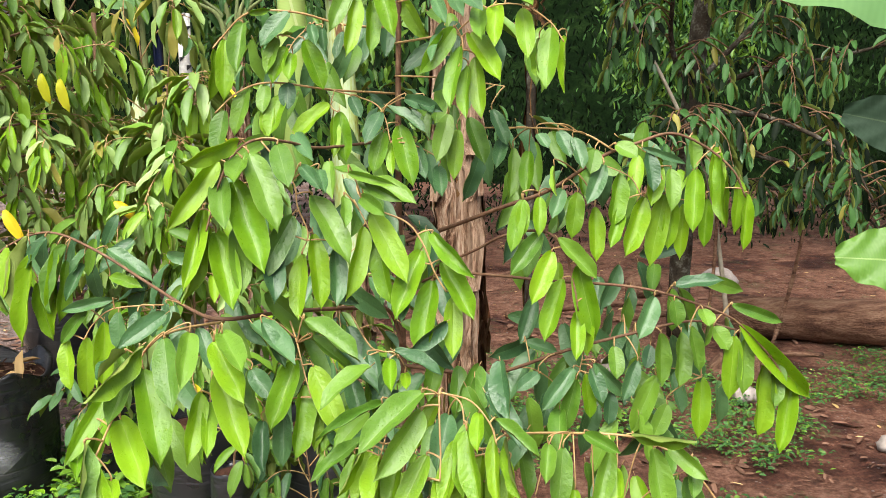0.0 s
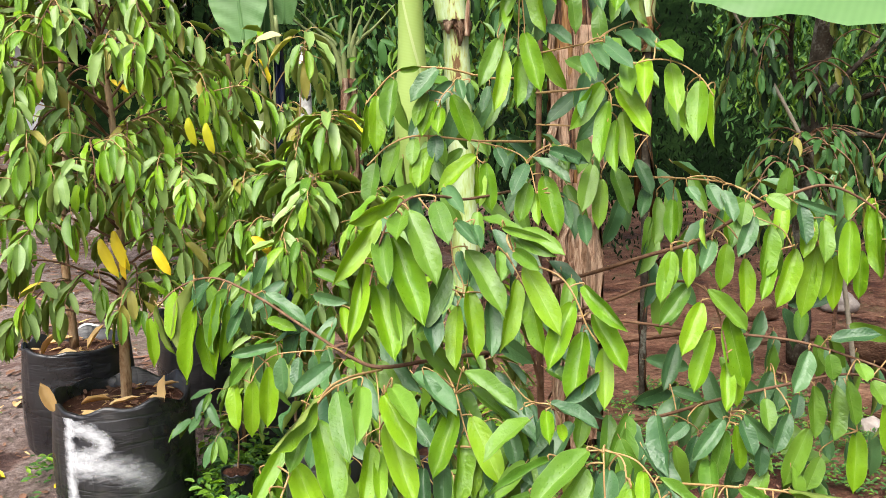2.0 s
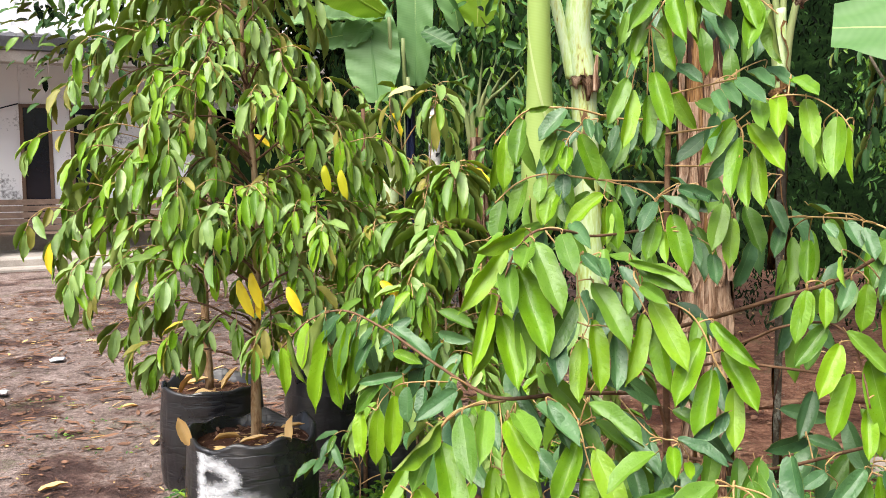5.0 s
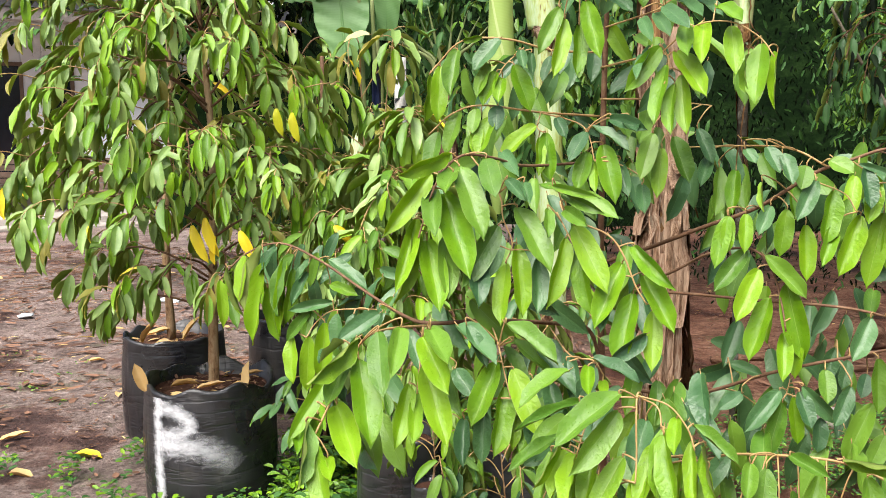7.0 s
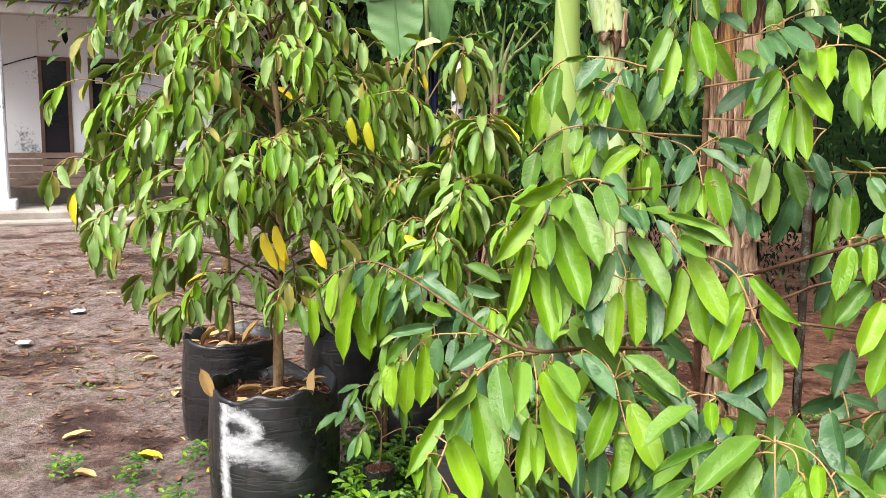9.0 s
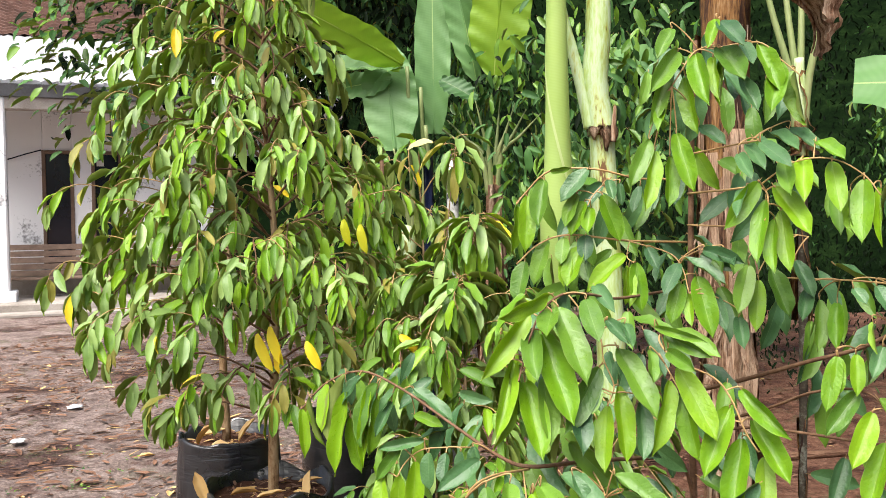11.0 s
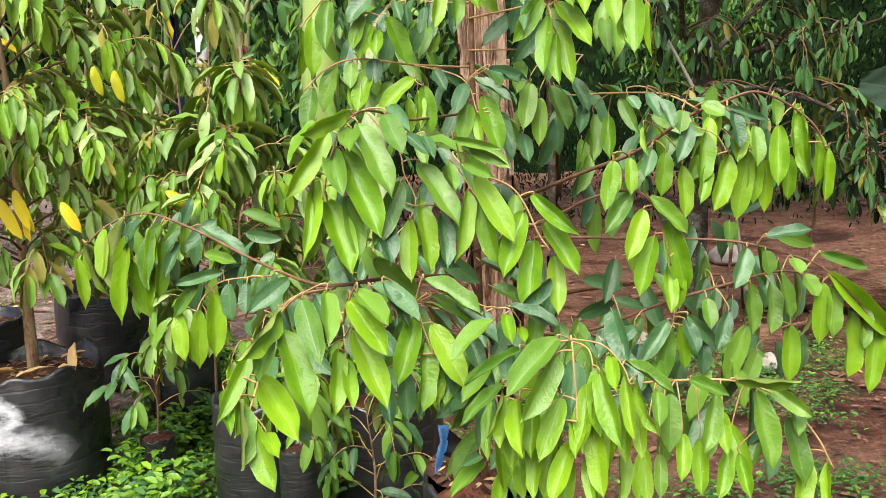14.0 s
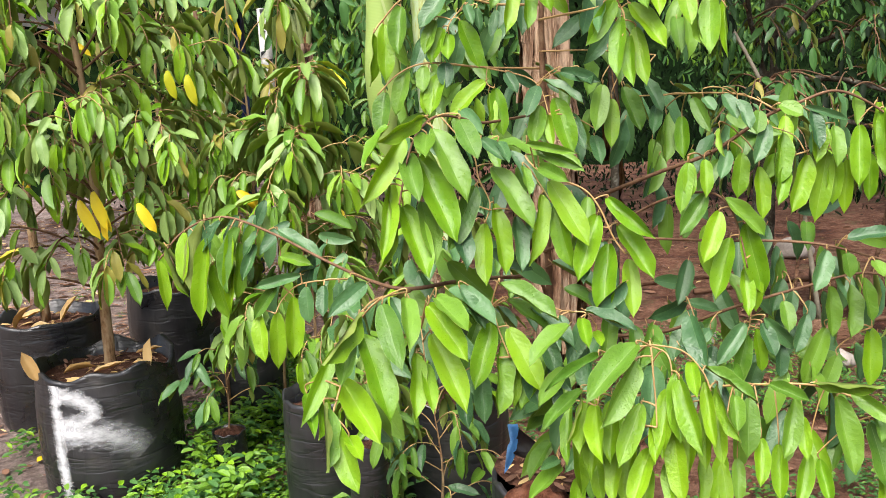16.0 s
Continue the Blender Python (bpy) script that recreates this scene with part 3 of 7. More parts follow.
# ---- growing bags ----
def grow_bag(name, at, r, h, seed, label, soil_drop=0.05, lean=0.0, squash=1.0, group="growing bags"):
    at, h = (at[0], at[1], GROUND), h - GROUND
    b = thing(name, at, label, "plant bag", group)
    x0, y0, z0 = at
    bm = bmesh.new()
    N, K = 96, 36

    def ring(rr, z, rough=1.0):
        out = []
        for i in range(N):
            a = 2 * math.pi * i / N
            q = Vector((math.cos(a) * 2.2, math.sin(a) * 2.2, z * 9))
            d = 1 + rough * (0.034 * noise.noise(Vector((q.x, q.y, z * 3)) * 0.6 + Vector((seed, 0, 0))) + 0.007 * (1 - abs(noise.noise(q * 1.5 + Vector((0, seed, 0)))) * 2.2) + 0.016 * max(0.0, z / h - 0.55) * noise.noise((math.cos(a) * 7, math.sin(a) * 7, seed + z * 2)))
            zz = z + (0.15 * r * noise.noise((math.cos(a) * 2.4 + seed, math.sin(a) * 2.4, 5.0)) * (1 if z > h * 0.9 else 0))
            out.append(bm.verts.new((x0 + rr * d * math.cos(a) + lean * z, y0 + rr * squash * d * math.sin(a), z0 + zz)))
        return out

    rings = []
    for k in range(K + 1):
        t = k / K
        bulge = 0.97 + 0.05 * math.sin(math.pi * min(1, t * 1.05)) - 0.05 * max(0, 0.05 - t) / 0.05
        rings.append(ring(r * bulge, t * h))
    rings.append(ring(r * 0.915, h * 1.0))
    rings.append(ring(r * 0.89, h - soil_drop - 0.03))
    for a, c in zip(rings, rings[1:]):
        for i in range(N):
            bm.faces.new((a[i], a[(i + 1) % N], c[(i + 1) % N], c[i]))
    bm.faces.new(rings[0][::-1])
    part("bag", bm, M["bag"], b)
    bm = bmesh.new()
    cen = bm.verts.new((x0 + lean * h, y0, z0 + h - soil_drop + 0.02))
    prev = [cen] * 28
    for j in range(1, 8):
        cur = []
        for i in range(28):
            a = 2 * math.pi * i / 28
            rr = r * 0.92 * j / 7
            p = (x0 + lean * h + rr * math.cos(a), y0 + rr * squash * math.sin(a))
            cur.append(bm.verts.new((*p, z0 + h - soil_drop + 0.02 * (1 - j / 7) + 0.012 * noise.noise((p[0] * 22, p[1] * 22, seed)))))
        for i in range(28):
            q = (i + 1) % 28
            bm.faces.new((cen, cur[i], cur[q]) if j == 1 else (prev[i], cur[i], cur[q], prev[q]))
        prev = cur
    part("soil", bm, M["soil"], b, "dark crumbly soil")
    return b


def dry_leaf(at, d, ln, w, kind="dry", out=(0, -0.3, 1), roll=0.0, label="fallen dry leaf curled on the soil", shape=1, name="fallen_leaf", group="fallen leaves"):
    ob = new(name, SMALL_MESH["yellow"][shape] if kind == "yellow" else DRY_MESH[shape])
    d = Vector(d).normalized()
    ob.matrix_world = leaf_pose(at, Vector(at) + d * ln, w, out, roll)
    return tagged(ob, label, "leaf", group)


DRYTAN = ((0.58, 0.36, 0.12), (0.80, 0.58, 0.27), (0.7, 0.5, 0.24))
M["tan", False] = leaf_material("leaf_tan", *DRYTAN, rough=0.6, glow=0.25, wet=False)
M["tan", True] = leaf_material("leaf_tan_mass", *DRYTAN, island=True, rough=0.6, glow=0.25, wet=False)
DRY_MESH = [leaf_mesh("dry_leaf", leaf_shape(70 + k, 4, 6, curl=c, fold=f, stalk=False), (M["tan", False], M["tan", False], M["shoot"])) for k, (c, f) in enumerate(((0.1, 0.3), (-0.12, 0.25), (0.2, 0.4)))]

BAGA = (-1.300, 2.90, 0.0)
bag_a = grow_bag("growing_bag", BAGA, 0.236, 0.405, 3, "large black plastic growing bag with a white sprayed letter mark")


def spray_mark(b, cen, r):
    """The sprayed letter: an upright, a bow and a leg lying on the bag's skin."""
    def stroke(pts, w, fade):
        line = smooth_line([(p[0], p[1], 0) for p in pts], 6)
        bm = bmesh.new()
        uvl = bm.loops.layers.uv.new("UVMap")
        rows = []
        for i, p in enumerate(line):
            d = (line[min(i + 1, len(line) - 1)] - line[max(i - 1, 0)]).normalized()
            n = Vector((-d.y, d.x, 0))
            row = []
            for j in range(5):
                q = p + n * w * (j / 4 - 0.5)
                a = q.x / r
                rr = r * 1.048
                row.append((bm.verts.new((cen[0] + rr * math.sin(a), cen[1] - rr * math.cos(a), q.y)), j / 4, 1 - fade * i / len(line)))
            rows.append(row)
        for s, t in zip(rows, rows[1:]):
            for j in range(4):
                q = (s[j], s[j + 1], t[j + 1], t[j])
                f = bm.faces.new([k[0] for k in q])
                for lo, k in zip(f.loops, q):
                    lo[uvl].uv = (k[1], k[2])
        ob = part("paint_stroke", bm, M["spray"], b, "rough white sprayed paint stroke")
        return ob
    # distances round the skin from the side that faces the path
    stroke(((-0.076, 0.385), (-0.08, 0.25), (-0.08, 0.13), (-0.072, -0.02)), 0.062, 0.1)
    stroke(((-0.07, 0.352), (-0.01, 0.342), (0.03, 0.315), (0.035, 0.285), (-0.01, 0.262), (-0.07, 0.255)), 0.085, 0.25)
    stroke(((-0.07, 0.225), (0.02, 0.222), (0.09, 0.205), (0.15, 0.17), (0.18, 0.13)), 0.135, 0.9)


spray_mark(bag_a, BAGA, 0.236)
grow_bag("growing_bag", (-1.80, 3.58, 0.0), 0.225, 0.40, 5, "large black plastic growing bag with dried leaves on its soil")
grow_bag("growing_bag", (-1.42, 4.10, 0.0), 0.225, 0.40, 7, "dusty black plastic growing bag among others")
grow_bag("growing_bag", (-0.93, 3.42, 0.0), 0.15, 0.33, 8, "dusty black plastic growing bag among weeds")
grow_bag("growing_bag", (-0.475, 2.46, 0.0), 0.135, 0.40, 9, "tall narrow black growing bag with a young plant", squash=0.9)
grow_bag("growing_bag", (-0.875, 2.82, 0.0), 0.058, 0.15, 12, "small black seedling bag with red soil", 0.01, group="seedling bags")
grow_bag("growing_bag", (-0.335, 2.22, 0.0), 0.055, 0.34, 13, "small narrow black seedling bag", 0.02, group="seedling bags")
grow_bag("growing_bag", (-0.10, 2.62, 0.0), 0.17, 0.33, 14, "black plastic growing bag in the shade of the sapling")
durian_bag = grow_bag("growing_bag", (0.13, 1.98, 0.0), 0.15, 0.33, 15, "black growing bag with a torn blue rim and red soil", -0.03)
bm = bmesh.new()
ln = smooth_line([(0.028, 1.8, 0.543), (0.031, 1.8, 0.51), (0.022, 1.8, 0.475), (0.012, 1.8, 0.435)], 4)
rows = []
for i, p in enumerate(ln):
    w = 0.011 - 0.0004 * i
    rows.append([bm.verts.new(p + Vector((w * (j - 1), -0.004 * (j % 2), 0.010 * (j - 1) * math.sin(i * 0.6)))) for j in range(3)])
for a, b in zip(rows, rows[1:]):
    for j in range(2):
        bm.faces.new((a[j], a[j + 1], b[j + 1], b[j]))
bmesh.ops.solidify(bm, geom=bm.faces[:], thickness=0.003)
part("torn_rim", bm, M["blue"], durian_bag, "torn blue plastic rim")
bm = bmesh.new()
rows = []
for i, (p, q) in enumerate(zip(smooth_line([(0.042, 1.8, 0.532), (0.066, 1.8, 0.512), (0.1, 1.8, 0.474)], 5), smooth_line([(0.024, 1.8, 0.477), (0.048, 1.8, 0.466), (0.079, 1.8, 0.451)], 5))):
    rows.append([bm.verts.new(p.lerp(q, j / 4) + Vector((0, -0.008 * math.sin(j * 1.6 + i * 0.4), 0))) for j in range(5)])
for a, b in zip(rows, rows[1:]):
    for j in range(4):
        bm.faces.new((a[j], a[j + 1], b[j + 1], b[j]))
bmesh.ops.solidify(bm, geom=bm.faces[:], thickness=0.003)
part("rim_fold", bm, M["bag"], durian_bag, "folded black plastic rim")
M["redsoil"] = mottled("red_clay_soil", [(0.34, (0.06, 0.020, 0.012)), (0.52, (0.20, 0.075, 0.042)), (0.75, (0.34, 0.16, 0.10))], 26, 0.95, 0.15, 1.0, 0.02, 130)
bm = bmesh.new()
bmesh.ops.create_icosphere(bm, subdivisions=4, radius=1.0)
for v in bm.verts:
    k = 1 + 0.10 * noise.noise(v.co * 2.2) + 0.05 * noise.noise(v.co * 7)
    v.co = Vector((0.085 + 0.085 * v.co.x * k, 1.87 + 0.085 * v.co.y * k, 0.285 + 0.085 * v.co.z * k))
part("soil_mound", bm, M["redsoil"], durian_bag, "mound of red clay soil")

# dried leaves stuck in the bags
for at, d, ln, w, roll, s in (((-1.46, 2.735, 0.385), (-0.42, 0.0, 1), 0.105, 0.042, 25, 0), ((-1.115, 2.80, 0.385), (0.22, 0.0, 1), 0.11, 0.042, -25, 1)):
    dry_leaf(at, d, ln, w, roll=roll, out=(0, -1, 0.2), shape=s, label="upright tan dry leaf stuck in the bag's rim")
for at, d, ln, w, s in (((-1.40, 2.80, 0.385), (1, 0.5, 0.25), 0.10, 0.016, 2), ((-1.36, 2.72, 0.38), (1, -0.1, 0.05), 0.06, 0.028, 0), ((-1.30, 2.80, 0.385), (1, 0.35, 0.1), 0.10, 0.016, 1),
                        ((-1.19, 2.86, 0.39), (1, -0.4, 0.1), 0.07, 0.02, 0), ((-1.22, 2.98, 0.39), (1, 0.2, 0.05), 0.09, 0.018, 1), ((-1.86, 3.42, 0.385), (0.5, -0.2, 0.9), 0.12, 0.03, 2),
                        ((-1.80, 3.42, 0.385), (0.9, -0.1, -0.15), 0.12, 0.05, 2), ((-1.70, 3.48, 0.39), (0.4, 0.2, 0.75), 0.12, 0.03, 0), ((-1.92, 3.55, 0.385), (1, 0.1, 0.2), 0.12, 0.04, 1)):
    dry_leaf(at, d, ln, w, shape=s)


# ---- saplings ----
def hanging_rows(rng, tl, s0, gap, size, pick):
    """Leaves that hang in two rows from a shoot and spread at its end."""
    items = []
    span = sum((q - p).length for p, q in zip(tl, tl[1:]))
    c = max(3, int(span * (1 - s0) / gap))
    for k in range(c + 2):
        s = min(s0 + (1 - s0) * (k + rng.random() * 0.5) / c, 0.999)
        g = s * (len(tl) - 1)
        j = int(g)
        b = tl[j].lerp(tl[j + 1], g - j)
        fwd = (tl[j + 1] - tl[j]).normalized()
        side = fwd.cross(Vector((0, 0, 1))).normalized() * (1 if k % 2 else -1)
        if k >= c:
            side = side * 0.4
        down = rng.uniform(0.4, 1.15) if rng.random() < 0.48 else rng.uniform(0.0, 0.4)
        d = (fwd * rng.uniform(0.25, 0.75) + side * rng.uniform(0.15, 0.6) + Vector((0, 0, -down))).normalized()
        l = size * rng.uniform(0.70, 1.15)
        out = side * rng.uniform(0.2, 0.8) + fwd * 0.6 + Vector((0, 0, 0.75))
        items.append((leaf_pose(b + d * l * 0.10, b + d * l * 1.05, l * rng.uniform(0.26, 0.33), out, rng.uniform(-28, 28)), pick()))
    return items


def sapling(name, at, label, trunk, rt, limbs, seed, kinds, size=0.095, parts_cap=300, group="durian saplings", yellow=0.0, crowns=()):
    """A potted tree: trunk line; limbs of (height share, azimuth, reach, rise, droop, bareness); umbrella crowns of (apex, leaf count, leaf length)."""
    rng = random.Random(seed)
    t = thing(name, at, label, "tree", group)
    line = smooth_line([Vector(at) + Vector(p) for p in trunk], 10)
    bm = bmesh.new()
    tube(bm, line, rt, rt * 0.2, 12, 0.09, rng)
    part("trunk", bm, M["trunk"], t)
    items = []

    def pick():
        return "yellow" if rng.random() < yellow else rng.choices(list(kinds), list(kinds.values()))[0]

    for hs, az, reach, rise, droop, bare in limbs:
        f = hs * (len(line) - 1)
        i = min(int(f), len(line) - 2)
        p0 = line[i].lerp(line[i + 1], f - i)
        a = radians(az)
        o = Vector((math.cos(a), math.sin(a), 0))
        pts = [p0]
        for s in (0.3, 0.6, 0.85, 1.0):
            wig = Vector((rng.uniform(-1, 1), rng.uniform(-1, 1), rng.uniform(-0.4, 0.4))) * 0.025 * reach / 0.5
            pts.append(p0 + o * reach * s * (1 - 0.08 * s * s) + Vector((0, 0, rise * 1.5 * math.sin(s * 2.3) - droop * s ** 3)) + wig)
        ln = smooth_line(pts, 6)
        bm = bmesh.new()
        tube(bm, ln, max(0.0028, rt * 0.24) if rt > 0.007 else 0.0018, 0.0012, 5)
        limb = part("branch", bm, M["shoot"] if rt < 0.016 else M["bark"], t)
        shoots = [(ln, bare)]
        for s in (0.38, 0.52, 0.66, 0.8):
            if reach > 0.24 and (reach > 0.4 or rng.random() < 0.5):
                q = ln[int(s * (len(ln) - 1))]
                od = (o * 0.75 + o.cross(Vector((0, 0, 1))) * rng.choice((-1, 1)) * rng.uniform(0.5, 1.0)).normalized()
                lt = reach * rng.uniform(0.24, 0.40)
                tl = smooth_line([q, q + od * lt * 0.55 + Vector((0, 0, 0.02)), q + od * lt * 0.9 + Vector((0, 0, -lt * 0.05)), q + od * lt + Vector((0, 0, -lt * 0.22))], 4)
                bm = bmesh.new()
                tube(bm, tl, 0.0019, 0.0011, 4)
                part("twig", bm, M["shoot"], limb)
                shoots.append((tl, 0.25))
        for tl, s0 in shoots:
            items += hanging_rows(rng, tl, s0, 0.030 if rt > 0.007 else 0.021, size, pick)
    # umbrella crowns: leaves arch from one point, the lower ones hang
    for apex, n, l0 in crowns:
        bm = bmesh.new()
        for k in range(n):
            s = k / n
            a = k * 2.39996 + rng.uniform(-0.3, 0.3)
            o = Vector((math.cos(a), math.sin(a), 0))
            b0 = Vector(apex) + Vector((0, 0, -0.10 * s))
            b = b0 + o * (0.016 + 0.034 * rng.random()) + Vector((0, 0, 0.008 - 0.02 * s))
            d = (o * (1.0 - 0.75 * s) + Vector((0, 0, -0.28 - 1.15 * s + rng.uniform(-0.1, 0.1)))).normalized()
            l = l0 * rng.uniform(0.75, 1.1)
            tube(bm, [b0, b0.lerp(b, 0.5) + Vector((0, 0, 0.006)), b], 0.0017, 0.0012, 4)
            items.append((leaf_pose(b, b + d * l, l * rng.uniform(0.26, 0.32), o * 0.5 + Vector((0, 0, 1)), rng.uniform(-15, 15)), pick()))
        tagged(part("stalk_spray", bm, M["shoot"], t), kind="stuff")
    items.sort(key=lambda e: e[0].translation.y)
    for m, k in items[:parts_cap]:
        leaf_part(t, SMALL_MESH[k][rng.randrange(4)], m)
    if items[parts_cap:]:
        leaf_mass("foliage", items[parts_cap:], SMALL, list(dict.fromkeys(k for _, k in items)), t)
    return t


def ring_limbs(seed, n, z0, z1, reach0, reach1, rise=0.10, droop=0.18, az0=0.0, bare=0.3):
    rng = random.Random(seed)
    out = []
    for i in range(n):
        s = i / max(n - 1, 1)
        out.append((z0 + (z1 - z0) * s, az0 + i * 137.5 + rng.uniform(-20, 20), (reach0 + (reach1 - reach0) * s) * rng.uniform(0.75, 1.15), rise * rng.uniform(0.6, 1.3), droop * rng.uniform(0.6, 1.3), bare))
    return out


GREENS = {"mid": 0.08, "olive": 0.47, "young": 0.37, "bronze": 0.08}
# the tall tree in the marked bag: long low limbs reach out over the yard
limbs_a = ring_limbs(31, 46, 0.33, 1.0, 0.50, 0.20, 0.09, 0.11)
limbs_a += [(0.37, 188, 0.75, 0.16, 0.20, 0.45), (0.43, 205, 0.70, 0.17, 0.20, 0.4), (0.50, 180, 0.72, 0.15, 0.18, 0.35), (0.34, 214, 0.62, 0.12, 0.16, 0.5), (0.56, 196, 0.66, 0.14, 0.16, 0.35), (0.64, 184, 0.58, 0.12, 0.14, 0.3),
            (0.18, 202, 0.36, 0.06, 0.06, 0.45), (0.25, 200, 0.46, 0.10, 0.10, 0.4), (0.24, 236, 0.42, 0.07, 0.10, 0.4), (0.26, 262, 0.36, 0.07, 0.10, 0.4), (0.27, 305, 0.38, 0.07, 0.10, 0.4), (0.29, 345, 0.42, 0.07, 0.10, 0.4), (0.54, 236, 0.56, 0.13, 0.18, 0.35), (0.50, 258, 0.46, 0.11, 0.16, 0.3), (0.62, 268, 0.42, 0.11, 0.14, 0.3), (0.46, 285, 0.46, 0.10, 0.14, 0.35), (0.70, 212, 0.50, 0.11, 0.12, 0.3), (0.78, 190, 0.44, 0.10, 0.10, 0.3),
            (0.84, 230, 0.36, 0.09, 0.10, 0.3), (0.42, 330, 0.50, 0.10, 0.12, 0.35), (0.55, 350, 0.46, 0.10, 0.12, 0.35), (0.66, 320, 0.40, 0.10, 0.12, 0.3)]
sapling("durian_tree", (-1.285, 2.90, 0.36), "young durian tree with drooping glossy leaves in the marked bag",
        [(0, 0, 0), (0.012, 0, 0.4), (0.02, 0.01, 0.9), (-0.02, 0.02, 1.45), (0.0, 0.02, 1.95)], 0.0205, limbs_a, 32, GREENS, 0.104, 300, yellow=0.006)
sapling("durian_tree", (-1.81, 3.58, 0.36), "taller young durian tree in a plain black bag",
        [(0, 0, 0), (-0.01, 0, 0.5), (0.03, 0.02, 1.1), (0.02, 0.0, 1.9), (0.05, 0.0, 2.4)], 0.02, ring_limbs(33, 36, 0.22, 0.98, 0.56, 0.16, 0.10, 0.14), 34, GREENS, 0.090, 200, yellow=0.01)
sapling("durian_tree", (-1.42, 4.10, 0.36), "bushy young durian tree behind the others",
        [(0, 0, 0), (0.03, 0, 0.5), (0.0, 0.02, 0.9), (0.05, 0.0, 1.3)], 0.018, ring_limbs(35, 22, 0.18, 0.98, 0.55, 0.25), 36, GREENS, 0.10, 150, yellow=0.01)
sapling("durian_sapling", (-0.90, 3.42, 0.30), "bushy durian sapling with bronze leaf undersides",
        [(0, 0, 0), (0.03, 0, 0.35), (0.06, -0.02, 0.75), (0.05, -0.05, 1.22)], 0.012, ring_limbs(37, 24, 0.22, 1.0, 0.50, 0.24, 0.08, 0.14), 38, {"mid": 0.25, "olive": 0.33, "young": 0.2, "bronze": 0.22}, 0.10, 220, yellow=0.015)
sapling("durian_sapling", (-0.56, 2.74, 0.0), "slim durian sapling with drooping rosettes of leaves",
        [(0, 0, 0), (0.02, 0, 0.5), (0.02, 0.0, 1.0), (0.045, 0.06, 1.34)], 0.0065, ring_limbs(41, 26, 0.26, 0.80, 0.36, 0.24, 0.06, 0.08), 42,
        {"mid": 0.4, "young": 0.25, "olive": 0.35}, 0.105, 200, yellow=0.01, crowns=(((-0.517, 2.80, 1.355), 34, 0.135), ((-0.556, 2.72, 1.160), 34, 0.135)))
sapling("durian_sapling", (-0.70, 2.92, GROUND), "thin durian sapling with a pale new leaf at its top",
        [(0, 0, 0), (0.02, 0, 0.6), (0.05, -0.01, 1.2), (0.10, -0.02, 1.66)], 0.006, ring_limbs(44, 16, 0.30, 0.74, 0.36, 0.24, 0.05, 0.10), 45,
        {"mid": 0.35, "olive": 0.3, "young": 0.25, "bronze": 0.10}, 0.10, 200, yellow=0.01, crowns=(((-0.60, 2.90, 1.62), 16, 0.115),))
sapling("seedling", (-0.875, 2.82, 0.12), "small leafy seedling with dark green leaves", [(0, 0, 0), (0.01, 0, 0.15), (0.0, 0.01, 0.33)], 0.004, ring_limbs(46, 9, 0.45, 1.0, 0.20, 0.12, 0.03, 0.02), 47, {"dark": 0.5, "mid": 0.5}, 0.085, 100, "seedlings")
sapling("seedling", (-0.335, 2.22, 0.30), "young seedling with pale green leaves", [(0, 0, 0), (0.01, 0, 0.1), (0.0, 0.01, 0.2)], 0.004, ring_limbs(48, 9, 0.4, 1.0, 0.13, 0.09, 0.03, 0.03), 49, {"young": 0.5, "mid": 0.5}, 0.085, 100, "seedlings")
sapling("seedling", (-0.10, 2.62, 0.27), "leafy seedling in a black bag behind the large sapling", [(0, 0, 0), (0.01, 0, 0.25), (0.02, 0.01, 0.55)], 0.006, ring_limbs(52, 18, 0.2, 1.0, 0.30, 0.18, 0.05, 0.06), 53, {"dark": 0.5, "mid": 0.4, "young": 0.1}, 0.10, 150, "seedlings")
sapling("seedling", (-0.16, 2.30, 0.0), "low leafy seedling under the large sapling", [(0, 0, 0), (0.02, 0, 0.2), (0.0, 0.01, 0.42)], 0.006, ring_limbs(50, 14, 0.3, 1.0, 0.22, 0.14, 0.04, 0.05), 51, {"dark": 0.4, "mid": 0.6}, 0.085, 150, "seedlings")

# the three bright yellow leaves on the marked tree, and single ones round it
for b, tp, w in (((-1.195, 2.60, 0.985), (-1.145, 2.58, 0.868), 0.036), ((-1.15, 2.60, 1.01), (-1.112, 2.585, 0.885), 0.036), ((-1.12, 2.61, 0.95), (-1.135, 2.595, 0.858), 0.028),
                 ((-0.97, 2.46, 0.985), (-0.925, 2.45, 0.90), 0.032), ((-0.785, 2.43, 1.335), (-0.77, 2.42, 1.25), 0.028), ((-0.86, 2.5, 1.35), (-0.845, 2.49, 1.27), 0.028), ((-0.72, 2.6, 0.99), (-0.64, 2.59, 0.93), 0.03)):
    ob = new("yellow_leaf", SMALL_MESH["lime" if b[2] > 1.2 else "yellow"][1])
    ob.matrix_world = leaf_pose(b, tp, w, (-0.1, -1, 0.9), 5)
    tagged(ob, "yellow-green old leaf hanging among green ones" if b[2] > 1.2 else "bright yellow old leaf hanging among green ones", "leaf", "yellow leaves")


ob = new("pale_leaf", SMALL_MESH["pale"][1])
ob.matrix_world = leaf_pose((-0.675, 2.88, 1.605), (-0.765, 2.87, 1.60), 0.040, (0, -0.6, 0.8), 0)
tagged(ob, "pale cream new leaf at a sapling's top", "leaf")


